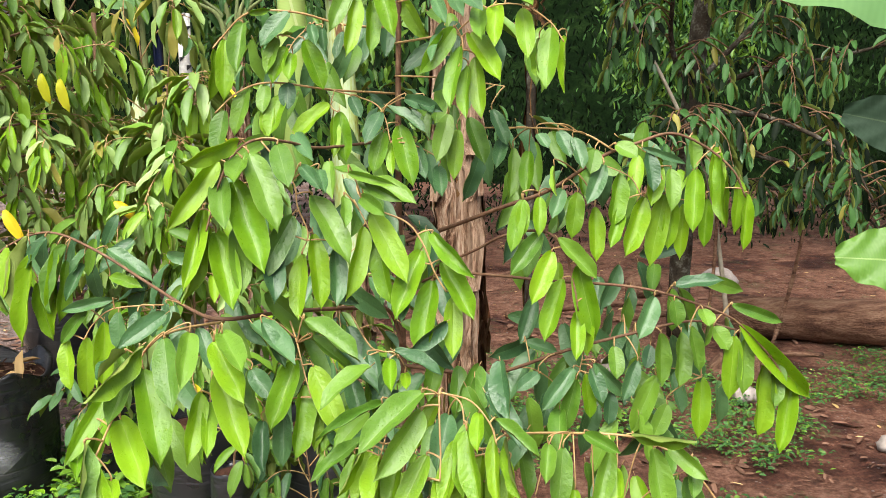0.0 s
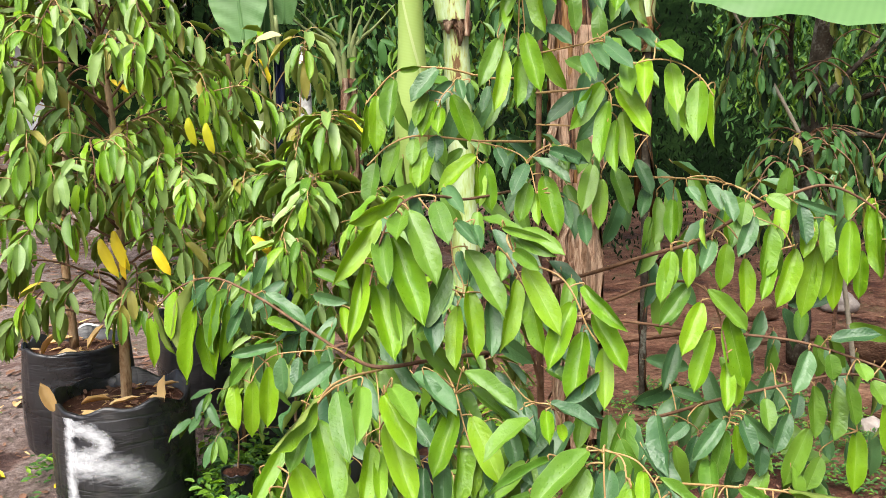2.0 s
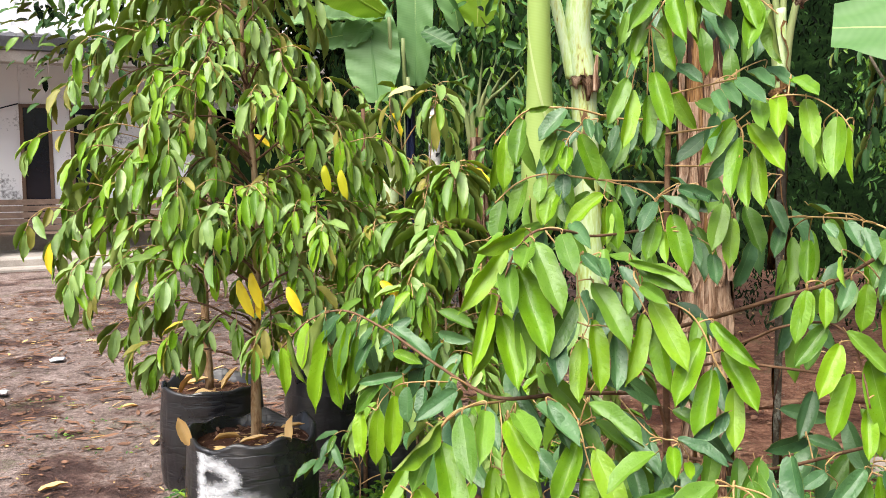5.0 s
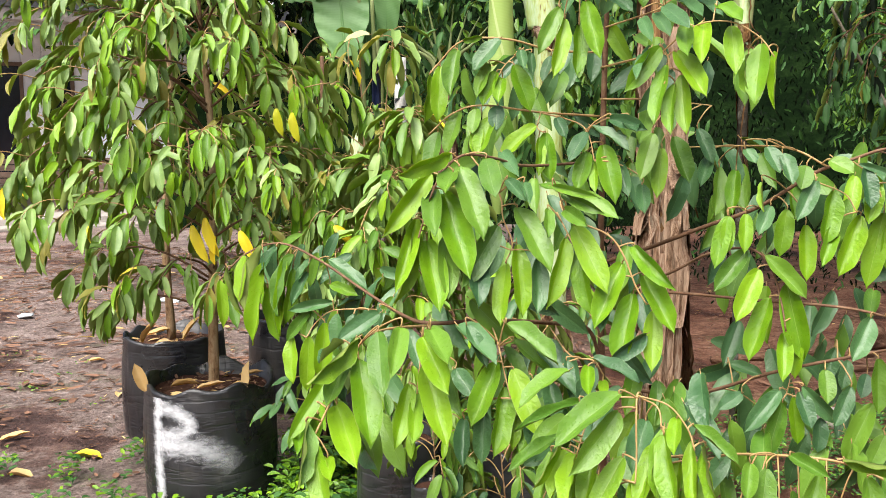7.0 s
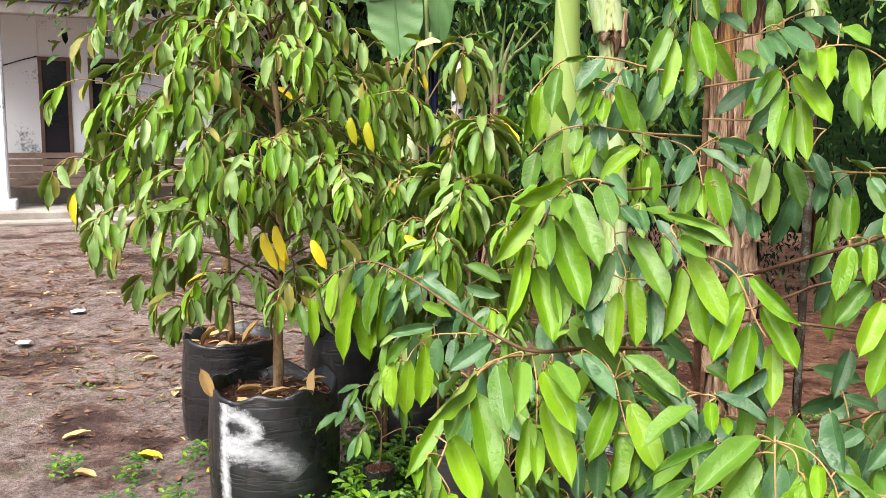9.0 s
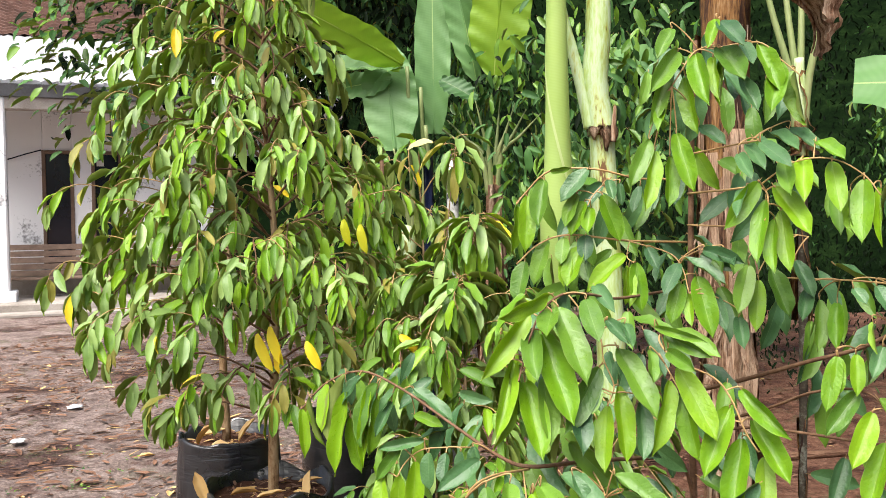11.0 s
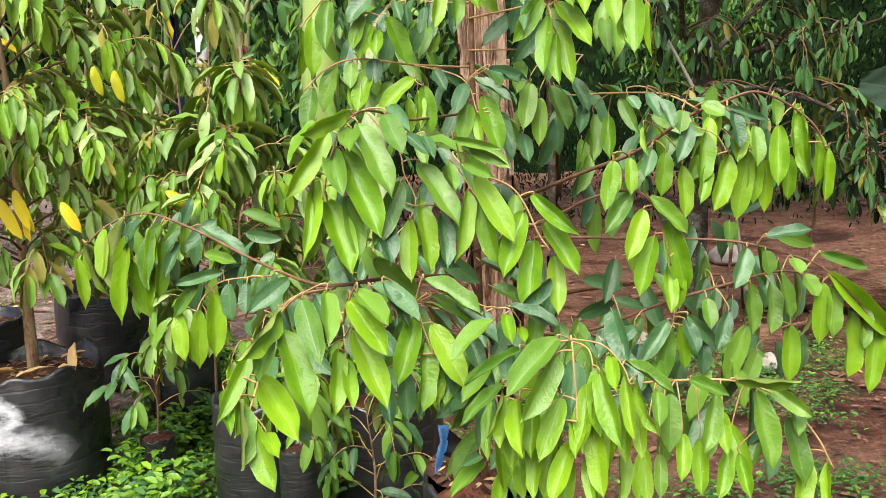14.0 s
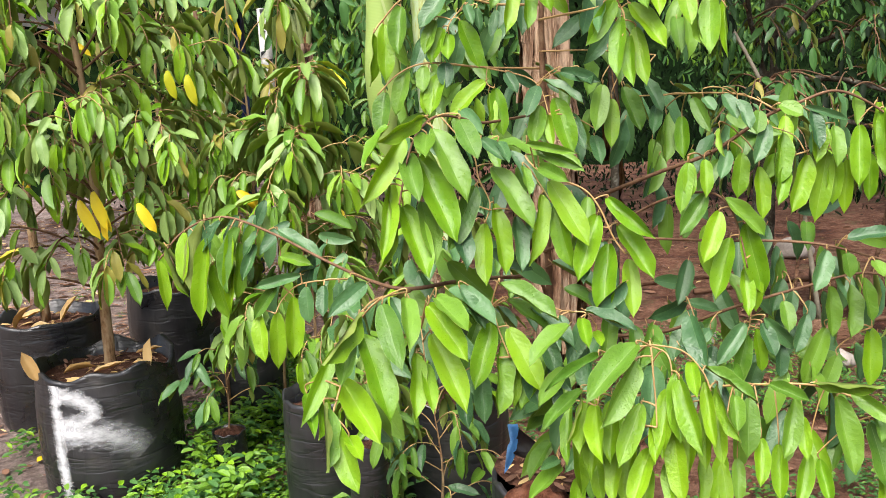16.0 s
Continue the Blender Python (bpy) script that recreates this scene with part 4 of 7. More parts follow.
# painted post and dark blue sheet behind the saplings
def painted_post():
    p = thing("post", (-0.985, 4.60, GROUND), "white painted post with black marks", "post")
    bm = bmesh.new()
    tube(bm, [Vector((-0.985, 4.60, z)) for z in (GROUND, 0.5, 1.0, 1.3, 1.69)], 0.033, 0.031, 14, 0.02, random.Random(7))
    part("shaft", bm, M["postpaint"], p)
    for z, a in ((1.66, -1.9), (1.60, -1.1), (1.55, -2.1), (1.50, -1.5), (1.45, -2.3), (1.41, -1.2)):
        bm = bmesh.new()
        rows = [[bm.verts.new((-0.985 + 0.0345 * math.cos(a + 0.22 * i), 4.60 + 0.0345 * math.sin(a + 0.22 * i), z + dz * (1 - 0.2 * i) + 0.006 * i)) for i in range(5)] for dz in (0.0, 0.026)]
        for i in range(4):
            bm.faces.new((rows[0][i], rows[0][i + 1], rows[1][i + 1], rows[1][i]))
        part("black_mark", bm, M["bag"], p)
    bm = bmesh.new()
    rows = []
    for i in range(9):
        x = -1.12 + 0.05 * i / 8
        rows.append([bm.verts.new((x, 4.50 + 0.02 * math.sin(i * 1.7 + j), 1.66 - 0.21 * j + 0.02 * math.sin(i))) for j in range(9)])
    for r, q in zip(rows, rows[1:]):
        for j in range(8):
            bm.faces.new((r[j], r[j + 1], q[j + 1], q[j]))
    bmesh.ops.solidify(bm, geom=bm.faces[:], thickness=0.004)
    tagged(part("sheet", bm, M["darkblue"], None), "hanging dark blue plastic sheet", "sheet")


M["postpaint"] = mottled("chipped_white_paint", [(0.35, (0.20, 0.19, 0.17)), (0.6, (0.50, 0.49, 0.46))], 10, 0.7, 0.3, 0.4, 0.01, 60)
M["darkblue"] = mottled("dark_blue_plastic", [(0.3, (0.006, 0.010, 0.030)), (0.7, (0.02, 0.03, 0.09))], 12, 0.4, 0.5, 0.4, 0.006, 70)
painted_post()


# ---- banana plants ----
def banana_leaf(parent, base, d, up, length, width, droop, fold, mat, name="leaf", torn=0.0, seed=0, label="", cut=1.0):
    """A blade with a thick midrib: it leaves base along d and bends down by droop; fold is the angle of its halves."""
    rng = random.Random(seed)
    d, up = Vector(d).normalized(), Vector(up)
    up = (up - d * d.dot(up)).normalized()
    side = d.cross(up)
    n, k = 30, 6
    bm = bmesh.new()
    uvl = bm.loops.layers.uv.new("UVMap")
    pos, ang, cur = [], 0.0, Vector(base)
    for i in range(n + 1):
        pos.append((cur.copy(), ang))
        dd = d * math.cos(ang) - up * math.sin(ang)
        cur = cur + dd * (length / n)
        ang += droop / n
    def blade(lift):
        rows = []
        for i, (p, a) in enumerate(pos):
            t = i / n
            w = width * 0.5 * min(1, (math.sin(math.pi * min(0.985, t * 0.93 * cut + 0.05)) ** 0.55) * 1.05)
            nn = up * math.cos(a) + d * math.sin(a)
            row = []
            for j in range(-k, k + 1):
                u = j / k
                f = fold + 0.10 * math.sin(t * 9 + seed)
                off = side * (w * u * math.cos(f)) + nn * (abs(u) * w * math.sin(f) + 0.012 * math.sin(t * 40 + j) * abs(u) + lift)
                row.append((bm.verts.new(p + off), 0.5 + 0.5 * u, t))
            rows.append(row)
        for r, s in zip(rows, rows[1:]):
            for j in range(2 * k):
                if torn and rng.random() < torn and j in (0, 1, 2 * k - 1, 2 * k - 2):
                    continue
                q = (r[j], r[j + 1], s[j + 1], s[j])
                if lift < 0:
                    q = q[::-1]
                fc = bm.faces.new([v[0] for v in q])
                for lo, v in zip(fc.loops, q):
                    lo[uvl].uv = (v[1], v[2])
    blade(0.0)
    tube(bm, [p - (up * math.cos(a) + d * math.sin(a)) * 0.006 for p, a in pos], width * 0.045, width * 0.008, 6)
    return part(name, bm, mat, parent, label)


def pseudostem(parent, line, r0, r1, mat, seed, strips=0, strip_mat=None, name="stem"):
    rng = random.Random(seed)
    ln = smooth_line(line, 10)
    bm = bmesh.new()
    tube(bm, ln, r0, r1, 18, 0.04, rng)
    part(name, bm, mat, parent)
    for s in range(strips):
        bm = bmesh.new()
        a = rng.uniform(0, 2 * math.pi)
        i0 = rng.randrange(int(len(ln) * 0.3), len(ln) - 1)
        m = min(i0, rng.randrange(6, 16))
        rows = []
        w = rng.uniform(0.018, 0.05)
        for i in range(m + 1):
            p = ln[i0 - i]
            rr = (r0 + (r1 - r0) * (i0 - i) / len(ln)) * (1.04 + 0.02 * s % 0.1) + 0.035 * (i / m) ** 2 * rng.uniform(0.2, 1.5) + 0.006 * math.sin(i * 1.1 + s)
            row = []
            for j in (-1, 0, 1):
                b = a + j * w / rr * (1 - 0.5 * (i / m) ** 2) + 0.04 * math.sin(i * 0.7 + s)
                row.append(bm.verts.new(p + Vector((math.cos(b), math.sin(b), 0)) * (rr + (0.008 if j else 0.0))))
            rows.append(row)
        for r, q in zip(rows, rows[1:]):
            for j in range(2):
                bm.faces.new((r[j], r[j + 1], q[j + 1], q[j]))
        bmesh.ops.solidify(bm, geom=bm.faces[:], thickness=0.004)
        part("dry_sheath", bm, strip_mat, parent)
    return ln


dead = thing("dead_banana_plant", (0.36, 3.42, 0.0), "old banana trunk wrapped in torn dry brown sheaths", "banana plant", "banana plants")
pseudostem(dead, [(0.34, 3.42, 0.0), (0.33, 3.42, 0.8), (0.315, 3.42, 1.4), (0.32, 3.42, 2.5)], 0.064, 0.070, M["deadcore"], 61, 34, M["deadsheath"])
pseudostem(dead, [(0.34, 3.42, 0.2), (0.33, 3.42, 0.9), (0.315, 3.42, 1.5), (0.31, 3.42, 2.4)], 0.060, 0.092, M["deadcore"], 161, 40, M["palesheath"], "inner_stem")
banana_leaf(dead, (0.38, 3.33, 2.14), (0.5, -0.25, 0.1), (0, -0.6, 1), 0.40, 0.34, 2.3, 0.55, M["deadsheath"], "dead_leaf", 0.1, 4, "crumpled dry brown leaf")

ban1 = thing("banana_plant", (-0.14, 3.80, 0.0), "slender banana plant with a pale yellow-green stem", "banana plant", "banana plants")
pseudostem(ban1, [(-0.10, 3.80, GROUND), (-0.105, 3.80, 0.2), (-0.11, 3.80, 0.4), (-0.115, 3.80, 0.55)], 0.074, 0.068, M["deadsheath"], 60, 14, M["deadsheath"])
pseudostem(ban1, [(-0.115, 3.80, 0.5), (-0.135, 3.80, 1.1), (-0.15, 3.80, 1.5), (-0.16, 3.80, 1.72)], 0.062, 0.052, M["stem"], 62)
pseudostem(ban1, [(-0.16, 3.80, 1.70), (-0.185, 3.80, 1.92), (-0.17, 3.80, 2.2), (-0.18, 3.80, 2.9)], 0.058, 0.05, M["stem"], 67)
pseudostem(ban1, [(-0.21, 3.77, 1.72), (-0.235, 3.77, 1.86), (-0.27, 3.77, 2.02), (-0.33, 3.77, 2.25), (-0.38, 3.76, 2.6)], 0.022, 0.026, M["stem"], 68, name="leaf_stalk")
pseudostem(ban1, [(-0.10, 3.75, 1.81), (-0.105, 3.745, 1.74), (-0.11, 3.745, 1.66)], 0.006, 0.014, M["deadsheath"], 69, name="dry_sheath")
bm = bmesh.new()
tube(bm, [Vector((-0.16, 3.80, z)) for z in (1.690, 1.700, 1.712, 1.722)], 0.056, 0.060, 18, 0.06, random.Random(14))
part("collar", bm, M["deadsheath"], ban1, "brown ragged collar of old sheath")
for a, l in ((-1.25, 0.11), (-1.9, 0.06), (-0.7, 0.07)):
    bm = bmesh.new()
    c, q = Vector((-0.16, 3.80, 1.73)), Vector((math.cos(a), math.sin(a), 0))
    rows = []
    for i in range(6):
        p = c + q * (0.054 + 0.022 * math.sin(i * 0.5)) - Vector((0, 0, l * i / 5))
        rows.append([bm.verts.new(p + q.cross(Vector((0, 0, 1))) * (0.030 - 0.0048 * i) * j + q * 0.006 * abs(j)) for j in (-1, 0, 1)])
    for r, s in zip(rows, rows[1:]):
        for j in range(2):
            bm.faces.new((r[j], r[j + 1], s[j + 1], s[j]))
    bmesh.ops.solidify(bm, geom=bm.faces[:], thickness=0.004)
    part("collar_scrap", bm, M["palesheath"], ban1, "orange-brown curled scrap of old sheath")
# the newest leaf hangs rolled up, its free edge winding down round it
bm = bmesh.new()
lay = bm.loops.layers.uv.new("UVMap")
rows = []
for i in range(61):
    v = i / 60
    z = 2.75 - 1.80 * v
    r = 0.040 + 0.016 * min(1.0, max(0.0, (2.2 - z) / 0.7)) + 0.016 * math.exp(-((z - 1.33) / 0.16) ** 2)
    r *= 1.0 if v < 0.86 else 1.0 - 0.75 * ((v - 0.86) / 0.14) ** 1.6
    c = Vector((-0.328 - 0.018 * max(0.0, (1.5 - z)), 3.62, z))
    edge = -2.45 + 4.2 * (1.86 - z) if z > 1.1 else -2.45 + 4.2 * 0.76
    row = []
    for k in range(31):
        a = edge + 2 * math.pi * 1.04 * k / 30
        row.append((bm.verts.new(c + Vector((math.cos(a), math.sin(a), 0)) * r * (1.09 - 0.10 * min(1.0, k / 12))), (0.5 + 0.5 * k / 30, v)))
    rows.append(row)
for lo, hi in zip(rows, rows[1:]):
    for k in range(30):
        quad = (lo[k], lo[k + 1], hi[k + 1], hi[k])
        f = bm.faces.new([q[0] for q in quad])
        for lp, q in zip(f.loops, quad):
            lp[lay].uv = q[1]
bmesh.ops.recalc_face_normals(bm, faces=bm.faces[:])
part("rolled_leaf", bm, M["banana_new"], ban1, "pale finely ribbed new leaf hanging rolled up")

ban2 = thing("banana_plant", (0.68, 4.05, GROUND), "thin banana sucker with pale leaf stalks", "banana plant", "banana plants")
pseudostem(ban2, [(0.69, 4.05, -0.06), (0.69, 4.05, 0.8), (0.68, 4.05, 1.62)], 0.014, 0.024, M["mossy"], 63, 3, M["deadcore"])
pseudostem(ban2, [(0.68, 4.05, 1.60), (0.675, 4.05, 1.75), (0.668, 4.05, 2.02)], 0.030, 0.020, M["stem"], 163, 4, M["deadcore"])
for k, (dx, dy) in enumerate(((-0.12, 0.02), (-0.05, 0.04), (0.01, 0.05), (0.10, -0.02))):
    bm = bmesh.new()
    tube(bm, smooth_line([(0.675 + dx * 0.12, 4.05 + dy * 0.2, 1.70), (0.675 + dx * 0.35, 4.05 + dy * 0.4, 1.95), (0.675 + dx, 4.05 + dy, 2.25), (0.675 + dx * 1.6, 4.05 + dy * 2, 2.6)], 6), 0.020, 0.010, 8)
    part("leaf_stalk", bm, M["stalk"], ban2)

# broad plant at the back of the yard
ban3 = thing("banana_plant", (-0.99, 6.0, GROUND), "banana plant with a fan of green stalks and brown base", "banana plant", "banana plants")
pseudostem(ban3, [(-1.00, 6.0, GROUND), (-1.00, 6.0, 0.8), (-1.00, 6.0, 1.66)], 0.10, 0.045, M["deadcore"], 64, 44, M["deadsheath"])
for dx, dy in ((-0.24, -0.05), (-0.20, 0.03), (-0.12, 0.05), (-0.06, -0.06), (0.02, 0.05), (0.09, 0.0), (0.20, -0.05), (0.13, 0.04)):
    bm = bmesh.new()
    tube(bm, smooth_line([(-1.00 + dx * 0.12, 6.0 + dy * 0.4, 1.50), (-1.00 + dx * 0.35, 6.0 + dy, 1.78), (-1.00 + dx, 6.0 + dy * 1.6, 1.98 - 0.4 * abs(dx)), (-1.00 + dx * 1.7, 6.0 + dy * 2, 2.2 - 0.8 * abs(dx))], 6), 0.022, 0.003, 8)
    part("leaf_stalk", bm, M["stalk"], ban3)
banana_leaf(ban3, (-0.62, 6.0, 1.85), (0.5, 0.1, -0.55), (0.3, -0.8, 0.5), 0.75, 0.42, 0.5, 0.1, M["banana"], "leaf", 0, 15)
banana_leaf(ban3, (-0.45, 6.1, 2.3), (0.6, 0.1, 0.3), (0.0, -0.5, 0.8), 0.9, 0.38, 0.8, 0.1, M["banana"], "leaf", 0, 16)
ban4 = thing("banana_plant", (-1.68, 5.8, GROUND), "leafy banana plant with broad upright and hanging leaves", "banana plant", "banana plants")
pseudostem(ban4, [(-1.66, 5.8, GROUND), (-1.62, 5.8, 0.7), (-1.55, 5.8, 1.3)], 0.09, 0.06, M["stem"], 65, 10, M["deadsheath"])
for b, tp, up, w, dr, fo, mat, sd in (((-1.56, 5.50, 1.79), (-1.66, 5.62, 2.52), (0.15, -1, 0.1), 0.36, 0.10, 0.10, "banana", 1),
                                      ((-1.60, 5.57, 2.26), (-2.06, 5.55, 2.21), (0.1, -0.9, 0.4), 0.20, 0.10, 0.05, "banana", 2),
                                      ((-1.49, 5.45, 2.33), (-2.26, 5.35, 2.82), (-0.3, -0.9, -0.35), 0.27, -0.22, 0.10, "banana_young", 3),
                                      ((-1.50, 5.50, 2.33), (-2.18, 5.50, 2.345), (0.0, -0.65, 0.75), 0.24, 0.10, 0.45, "banana", 4),
                                      ((-1.37, 5.80, 1.92), (-1.39, 5.85, 3.05), (0.1, -1, 0.1), 0.25, 0.05, 0.15, "banana", 5),
                                      ((-1.25, 5.85, 3.05), (-1.05, 5.80, 2.28), (0.6, -0.8, 0.2), 0.24, 0.15, -0.35, "banana", 6),
                                      ((-0.86, 5.70, 3.10), (-0.95, 5.66, 2.28), (-0.1, -1, 0.2), 0.42, 0.15, -0.12, "banana_young", 7),
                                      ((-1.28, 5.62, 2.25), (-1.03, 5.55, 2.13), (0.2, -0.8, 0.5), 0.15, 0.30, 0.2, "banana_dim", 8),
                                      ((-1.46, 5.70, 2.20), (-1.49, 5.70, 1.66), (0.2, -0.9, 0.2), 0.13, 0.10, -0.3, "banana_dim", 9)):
    banana_leaf(ban4, b, Vector(tp) - Vector(b), up, (Vector(tp) - Vector(b)).length, w, dr, fo, M[mat], "leaf", 0, sd)
for x0, x1, z in ((-1.56, -1.56, 1.80), (-1.50, -1.49, 2.34), (-1.42, -1.40, 2.2), (-1.38, -1.37, 1.95)):
    bm = bmesh.new()
    tube(bm, smooth_line([(-1.52, 5.8, 1.2), (x0, 5.70, 1.5), (x1, 5.56, z)], 6), 0.024, 0.012, 8)
    part("leaf_stalk", bm, M["stalk"], ban4)
bm = bmesh.new()
tube(bm, smooth_line([(-1.565, 5.485, 1.80), (-1.545, 5.49, 1.70), (-1.53, 5.5, 1.60)], 5), 0.006, 0.012, 6)
part("leaf_tip", bm, M["stalk"], ban4, "pale leaf tip")

# one background banana leaf in a much darker, matt green
M["banana_dull"] = banana_material("dark_banana_leaf", (0.008, 0.026, 0.010), (0.018, 0.05, 0.02), (0.04, 0.07, 0.03), 0.10)
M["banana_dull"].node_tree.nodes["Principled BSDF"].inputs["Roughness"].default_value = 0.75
M["banana_near"] = banana_material("half_grown_banana_leaf", (0.07, 0.17, 0.018), (0.12, 0.25, 0.03), (0.2, 0.32, 0.08), 0.15)
# leaves that reach in from the near banana clump beside the path
ban5 = thing("banana_plant", (2.35, 3.05, GROUND), "near banana plant with a broad cut leaf", "banana plant", "banana plants")
pseudostem(ban5, [(2.38, 3.05, -0.08), (2.35, 3.03, 0.5), (2.30, 3.0, 1.02)], 0.09, 0.05, M["stem"], 66, 8, M["deadsheath"])
banana_leaf(ban5, (1.76, 2.2, 1.445), (-1, -0.08, 0.31), (0.1, -0.75, 0.65), 1.28, 0.33, 0.40, 0.10, M["banana"], "leaf", 0, 8, cut=0.94)
banana_leaf(ban5, (1.60, 2.02, 0.89), (-1, -0.03, 0.12), (0, -0.85, 0.5), 0.47, 0.19, 0.20, 0.1, M["banana_near"], "leaf", 0, 9)
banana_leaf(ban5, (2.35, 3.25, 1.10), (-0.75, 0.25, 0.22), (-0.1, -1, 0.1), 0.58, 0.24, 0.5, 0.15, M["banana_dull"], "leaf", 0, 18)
for b, c in (((1.76, 2.2, 1.445), (2.05, 2.6, 1.36)), ((1.60, 2.02, 0.89), (2.0, 2.5, 0.92))):
    bm = bmesh.new()
    tube(bm, smooth_line([(2.30, 3.0, 1.0), c, b], 6), 0.028, 0.014, 8)
    part("leaf_stalk", bm, M["stem"], ban5)


# ---- old tree, woods and undergrowth ----
def big_limb(bm, pts, r0, r1, rng):
    tube(bm, smooth_line(pts, 8), r0, r1, 9, 0.08, rng)


def scatter_leaves(rng, n, centre, spread, size, kinds):
    items = []
    for _ in range(n):
        p = Vector(centre) + Vector((rng.gauss(0, spread[0]), rng.gauss(0, spread[1]), rng.gauss(0, spread[2])))
        if p.z < 0.05:
            continue
        d = Vector((rng.uniform(-0.8, 0.8), rng.uniform(-0.8, 0.5), rng.uniform(-1.7, -0.1))).normalized()
        l = size * rng.uniform(0.7, 1.3)
        items.append((leaf_pose(p, p + d * l, l * rng.uniform(0.27, 0.36), (rng.uniform(-0.6, 0.6), -0.8, 0.7), rng.uniform(-50, 50)), rng.choices(list(kinds), list(kinds.values()))[0]))
    return items


def old_tree(name, at, label, trunk, r0, r1, limbs, seed, kinds, n, size):
    rng = random.Random(seed)
    t = thing(name, at, label, "tree", "")
    bm = bmesh.new()
    big_limb(bm, trunk, r0, r1, rng)
    part("trunk", bm, M["mossy"], t)
    items = []
    pick = lambda: rng.choices(list(kinds), list(kinds.values()))[0]
    for pts in limbs:
        bm = bmesh.new()
        big_limb(bm, pts, r0 * 0.30, 0.004, rng)
        part("limb", bm, M["mossy"], t)
        ln = smooth_line(pts, 8)
        bm = bmesh.new()
        for p in ln[5::n]:
            o = Vector((rng.uniform(-1, 1), rng.uniform(-1, 0.35), 0)).normalized()
            r = rng.uniform(0.20, 0.42)
            tl = smooth_line([p, p + o * r * 0.45 + Vector((0, 0, 0.05)), p + o * r * 0.85 + Vector((0, 0, -0.02)), p + o * r + Vector((0, 0, -0.4 * r))], 5)
            tube(bm, tl, 0.0045, 0.002, 5)
            items += hanging_rows(rng, tl, 0.3, 0.030, size, pick)
        tagged(part("twig_spray", bm, M["bark"], t), kind="stuff")
    leaf_mass("crown", items, SMALL, list(kinds), t)
    return t


# a third of the old tree's leaves take the shade-dark colour
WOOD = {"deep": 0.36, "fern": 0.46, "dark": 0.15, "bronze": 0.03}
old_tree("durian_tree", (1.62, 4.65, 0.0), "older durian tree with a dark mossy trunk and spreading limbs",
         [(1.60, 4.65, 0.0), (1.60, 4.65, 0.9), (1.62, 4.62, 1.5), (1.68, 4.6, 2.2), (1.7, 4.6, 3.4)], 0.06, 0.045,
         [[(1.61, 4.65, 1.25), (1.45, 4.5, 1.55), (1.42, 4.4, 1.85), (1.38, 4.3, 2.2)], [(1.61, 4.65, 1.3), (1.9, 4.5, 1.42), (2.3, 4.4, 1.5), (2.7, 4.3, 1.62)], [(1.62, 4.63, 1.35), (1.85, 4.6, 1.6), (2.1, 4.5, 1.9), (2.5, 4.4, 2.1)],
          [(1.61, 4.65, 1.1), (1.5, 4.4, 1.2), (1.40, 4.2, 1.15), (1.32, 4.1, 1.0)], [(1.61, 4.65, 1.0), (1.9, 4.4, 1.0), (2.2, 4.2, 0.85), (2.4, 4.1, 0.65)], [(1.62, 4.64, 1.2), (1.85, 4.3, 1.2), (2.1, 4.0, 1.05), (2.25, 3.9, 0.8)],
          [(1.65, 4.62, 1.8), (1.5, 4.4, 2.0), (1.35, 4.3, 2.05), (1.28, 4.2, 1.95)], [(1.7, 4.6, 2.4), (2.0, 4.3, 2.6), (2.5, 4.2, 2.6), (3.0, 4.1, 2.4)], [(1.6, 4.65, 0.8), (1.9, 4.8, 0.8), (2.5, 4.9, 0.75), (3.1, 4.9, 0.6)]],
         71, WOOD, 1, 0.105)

wrng = random.Random(81)
hedge = []
for _ in range(620):
    x = wrng.uniform(-7.0, 9.0)
    y = wrng.uniform(7.0, 9.5) + (1.2 if x < -3 else 0)
    z = abs(wrng.gauss(1.6, 1.5))
    # high clumps added overhead, mostly out of view, to shade the hedge
    if wrng.random() < 0.4:
        z, y = wrng.uniform(3.6, 6.5), y - wrng.uniform(0.0, 1.8)
    if x < -3.2:
        z = wrng.uniform(4.2, 6.0)
    # mostly the shade-dark leaf colour, with patches of fern
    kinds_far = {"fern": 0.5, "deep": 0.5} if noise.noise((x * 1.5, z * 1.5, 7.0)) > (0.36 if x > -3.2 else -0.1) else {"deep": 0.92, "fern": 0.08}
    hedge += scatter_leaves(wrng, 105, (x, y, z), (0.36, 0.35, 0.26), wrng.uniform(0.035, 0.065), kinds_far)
tagged(leaf_mass("undergrowth", hedge, TINY, ["deep", "fern"]), "dense woodland undergrowth in leaf colours darkened for shade", "woods", kind="stuff")
hedge = []
for _ in range(46):
    hedge += scatter_leaves(wrng, 60, (wrng.gauss(1.82, 0.2), wrng.uniform(5.4, 6.0), wrng.uniform(1.35, 2.1)), (0.13, 0.12, 0.11), 0.06, {"mid": 0.35, "fern": 0.6, "deep": 0.05})
tagged(leaf_mass("shrub_foliage", hedge, TINY, ["mid", "fern", "deep"]), "light green feathery shrub foliage", "shrub", kind="stuff")
hedge = []
for _ in range(34):
    hedge += scatter_leaves(wrng, 50, (wrng.uniform(1.7, 4.6), wrng.uniform(6.4, 7.2), wrng.uniform(0.9, 3.2)), (0.16, 0.15, 0.12), 0.045, {"fern": 0.4, "deep": 0.6})
tagged(leaf_mass("fern_foliage", hedge, TINY, ["fern", "deep"]), "soft green ferny growth at the wood's edge", "shrub", kind="stuff")
hedge = []
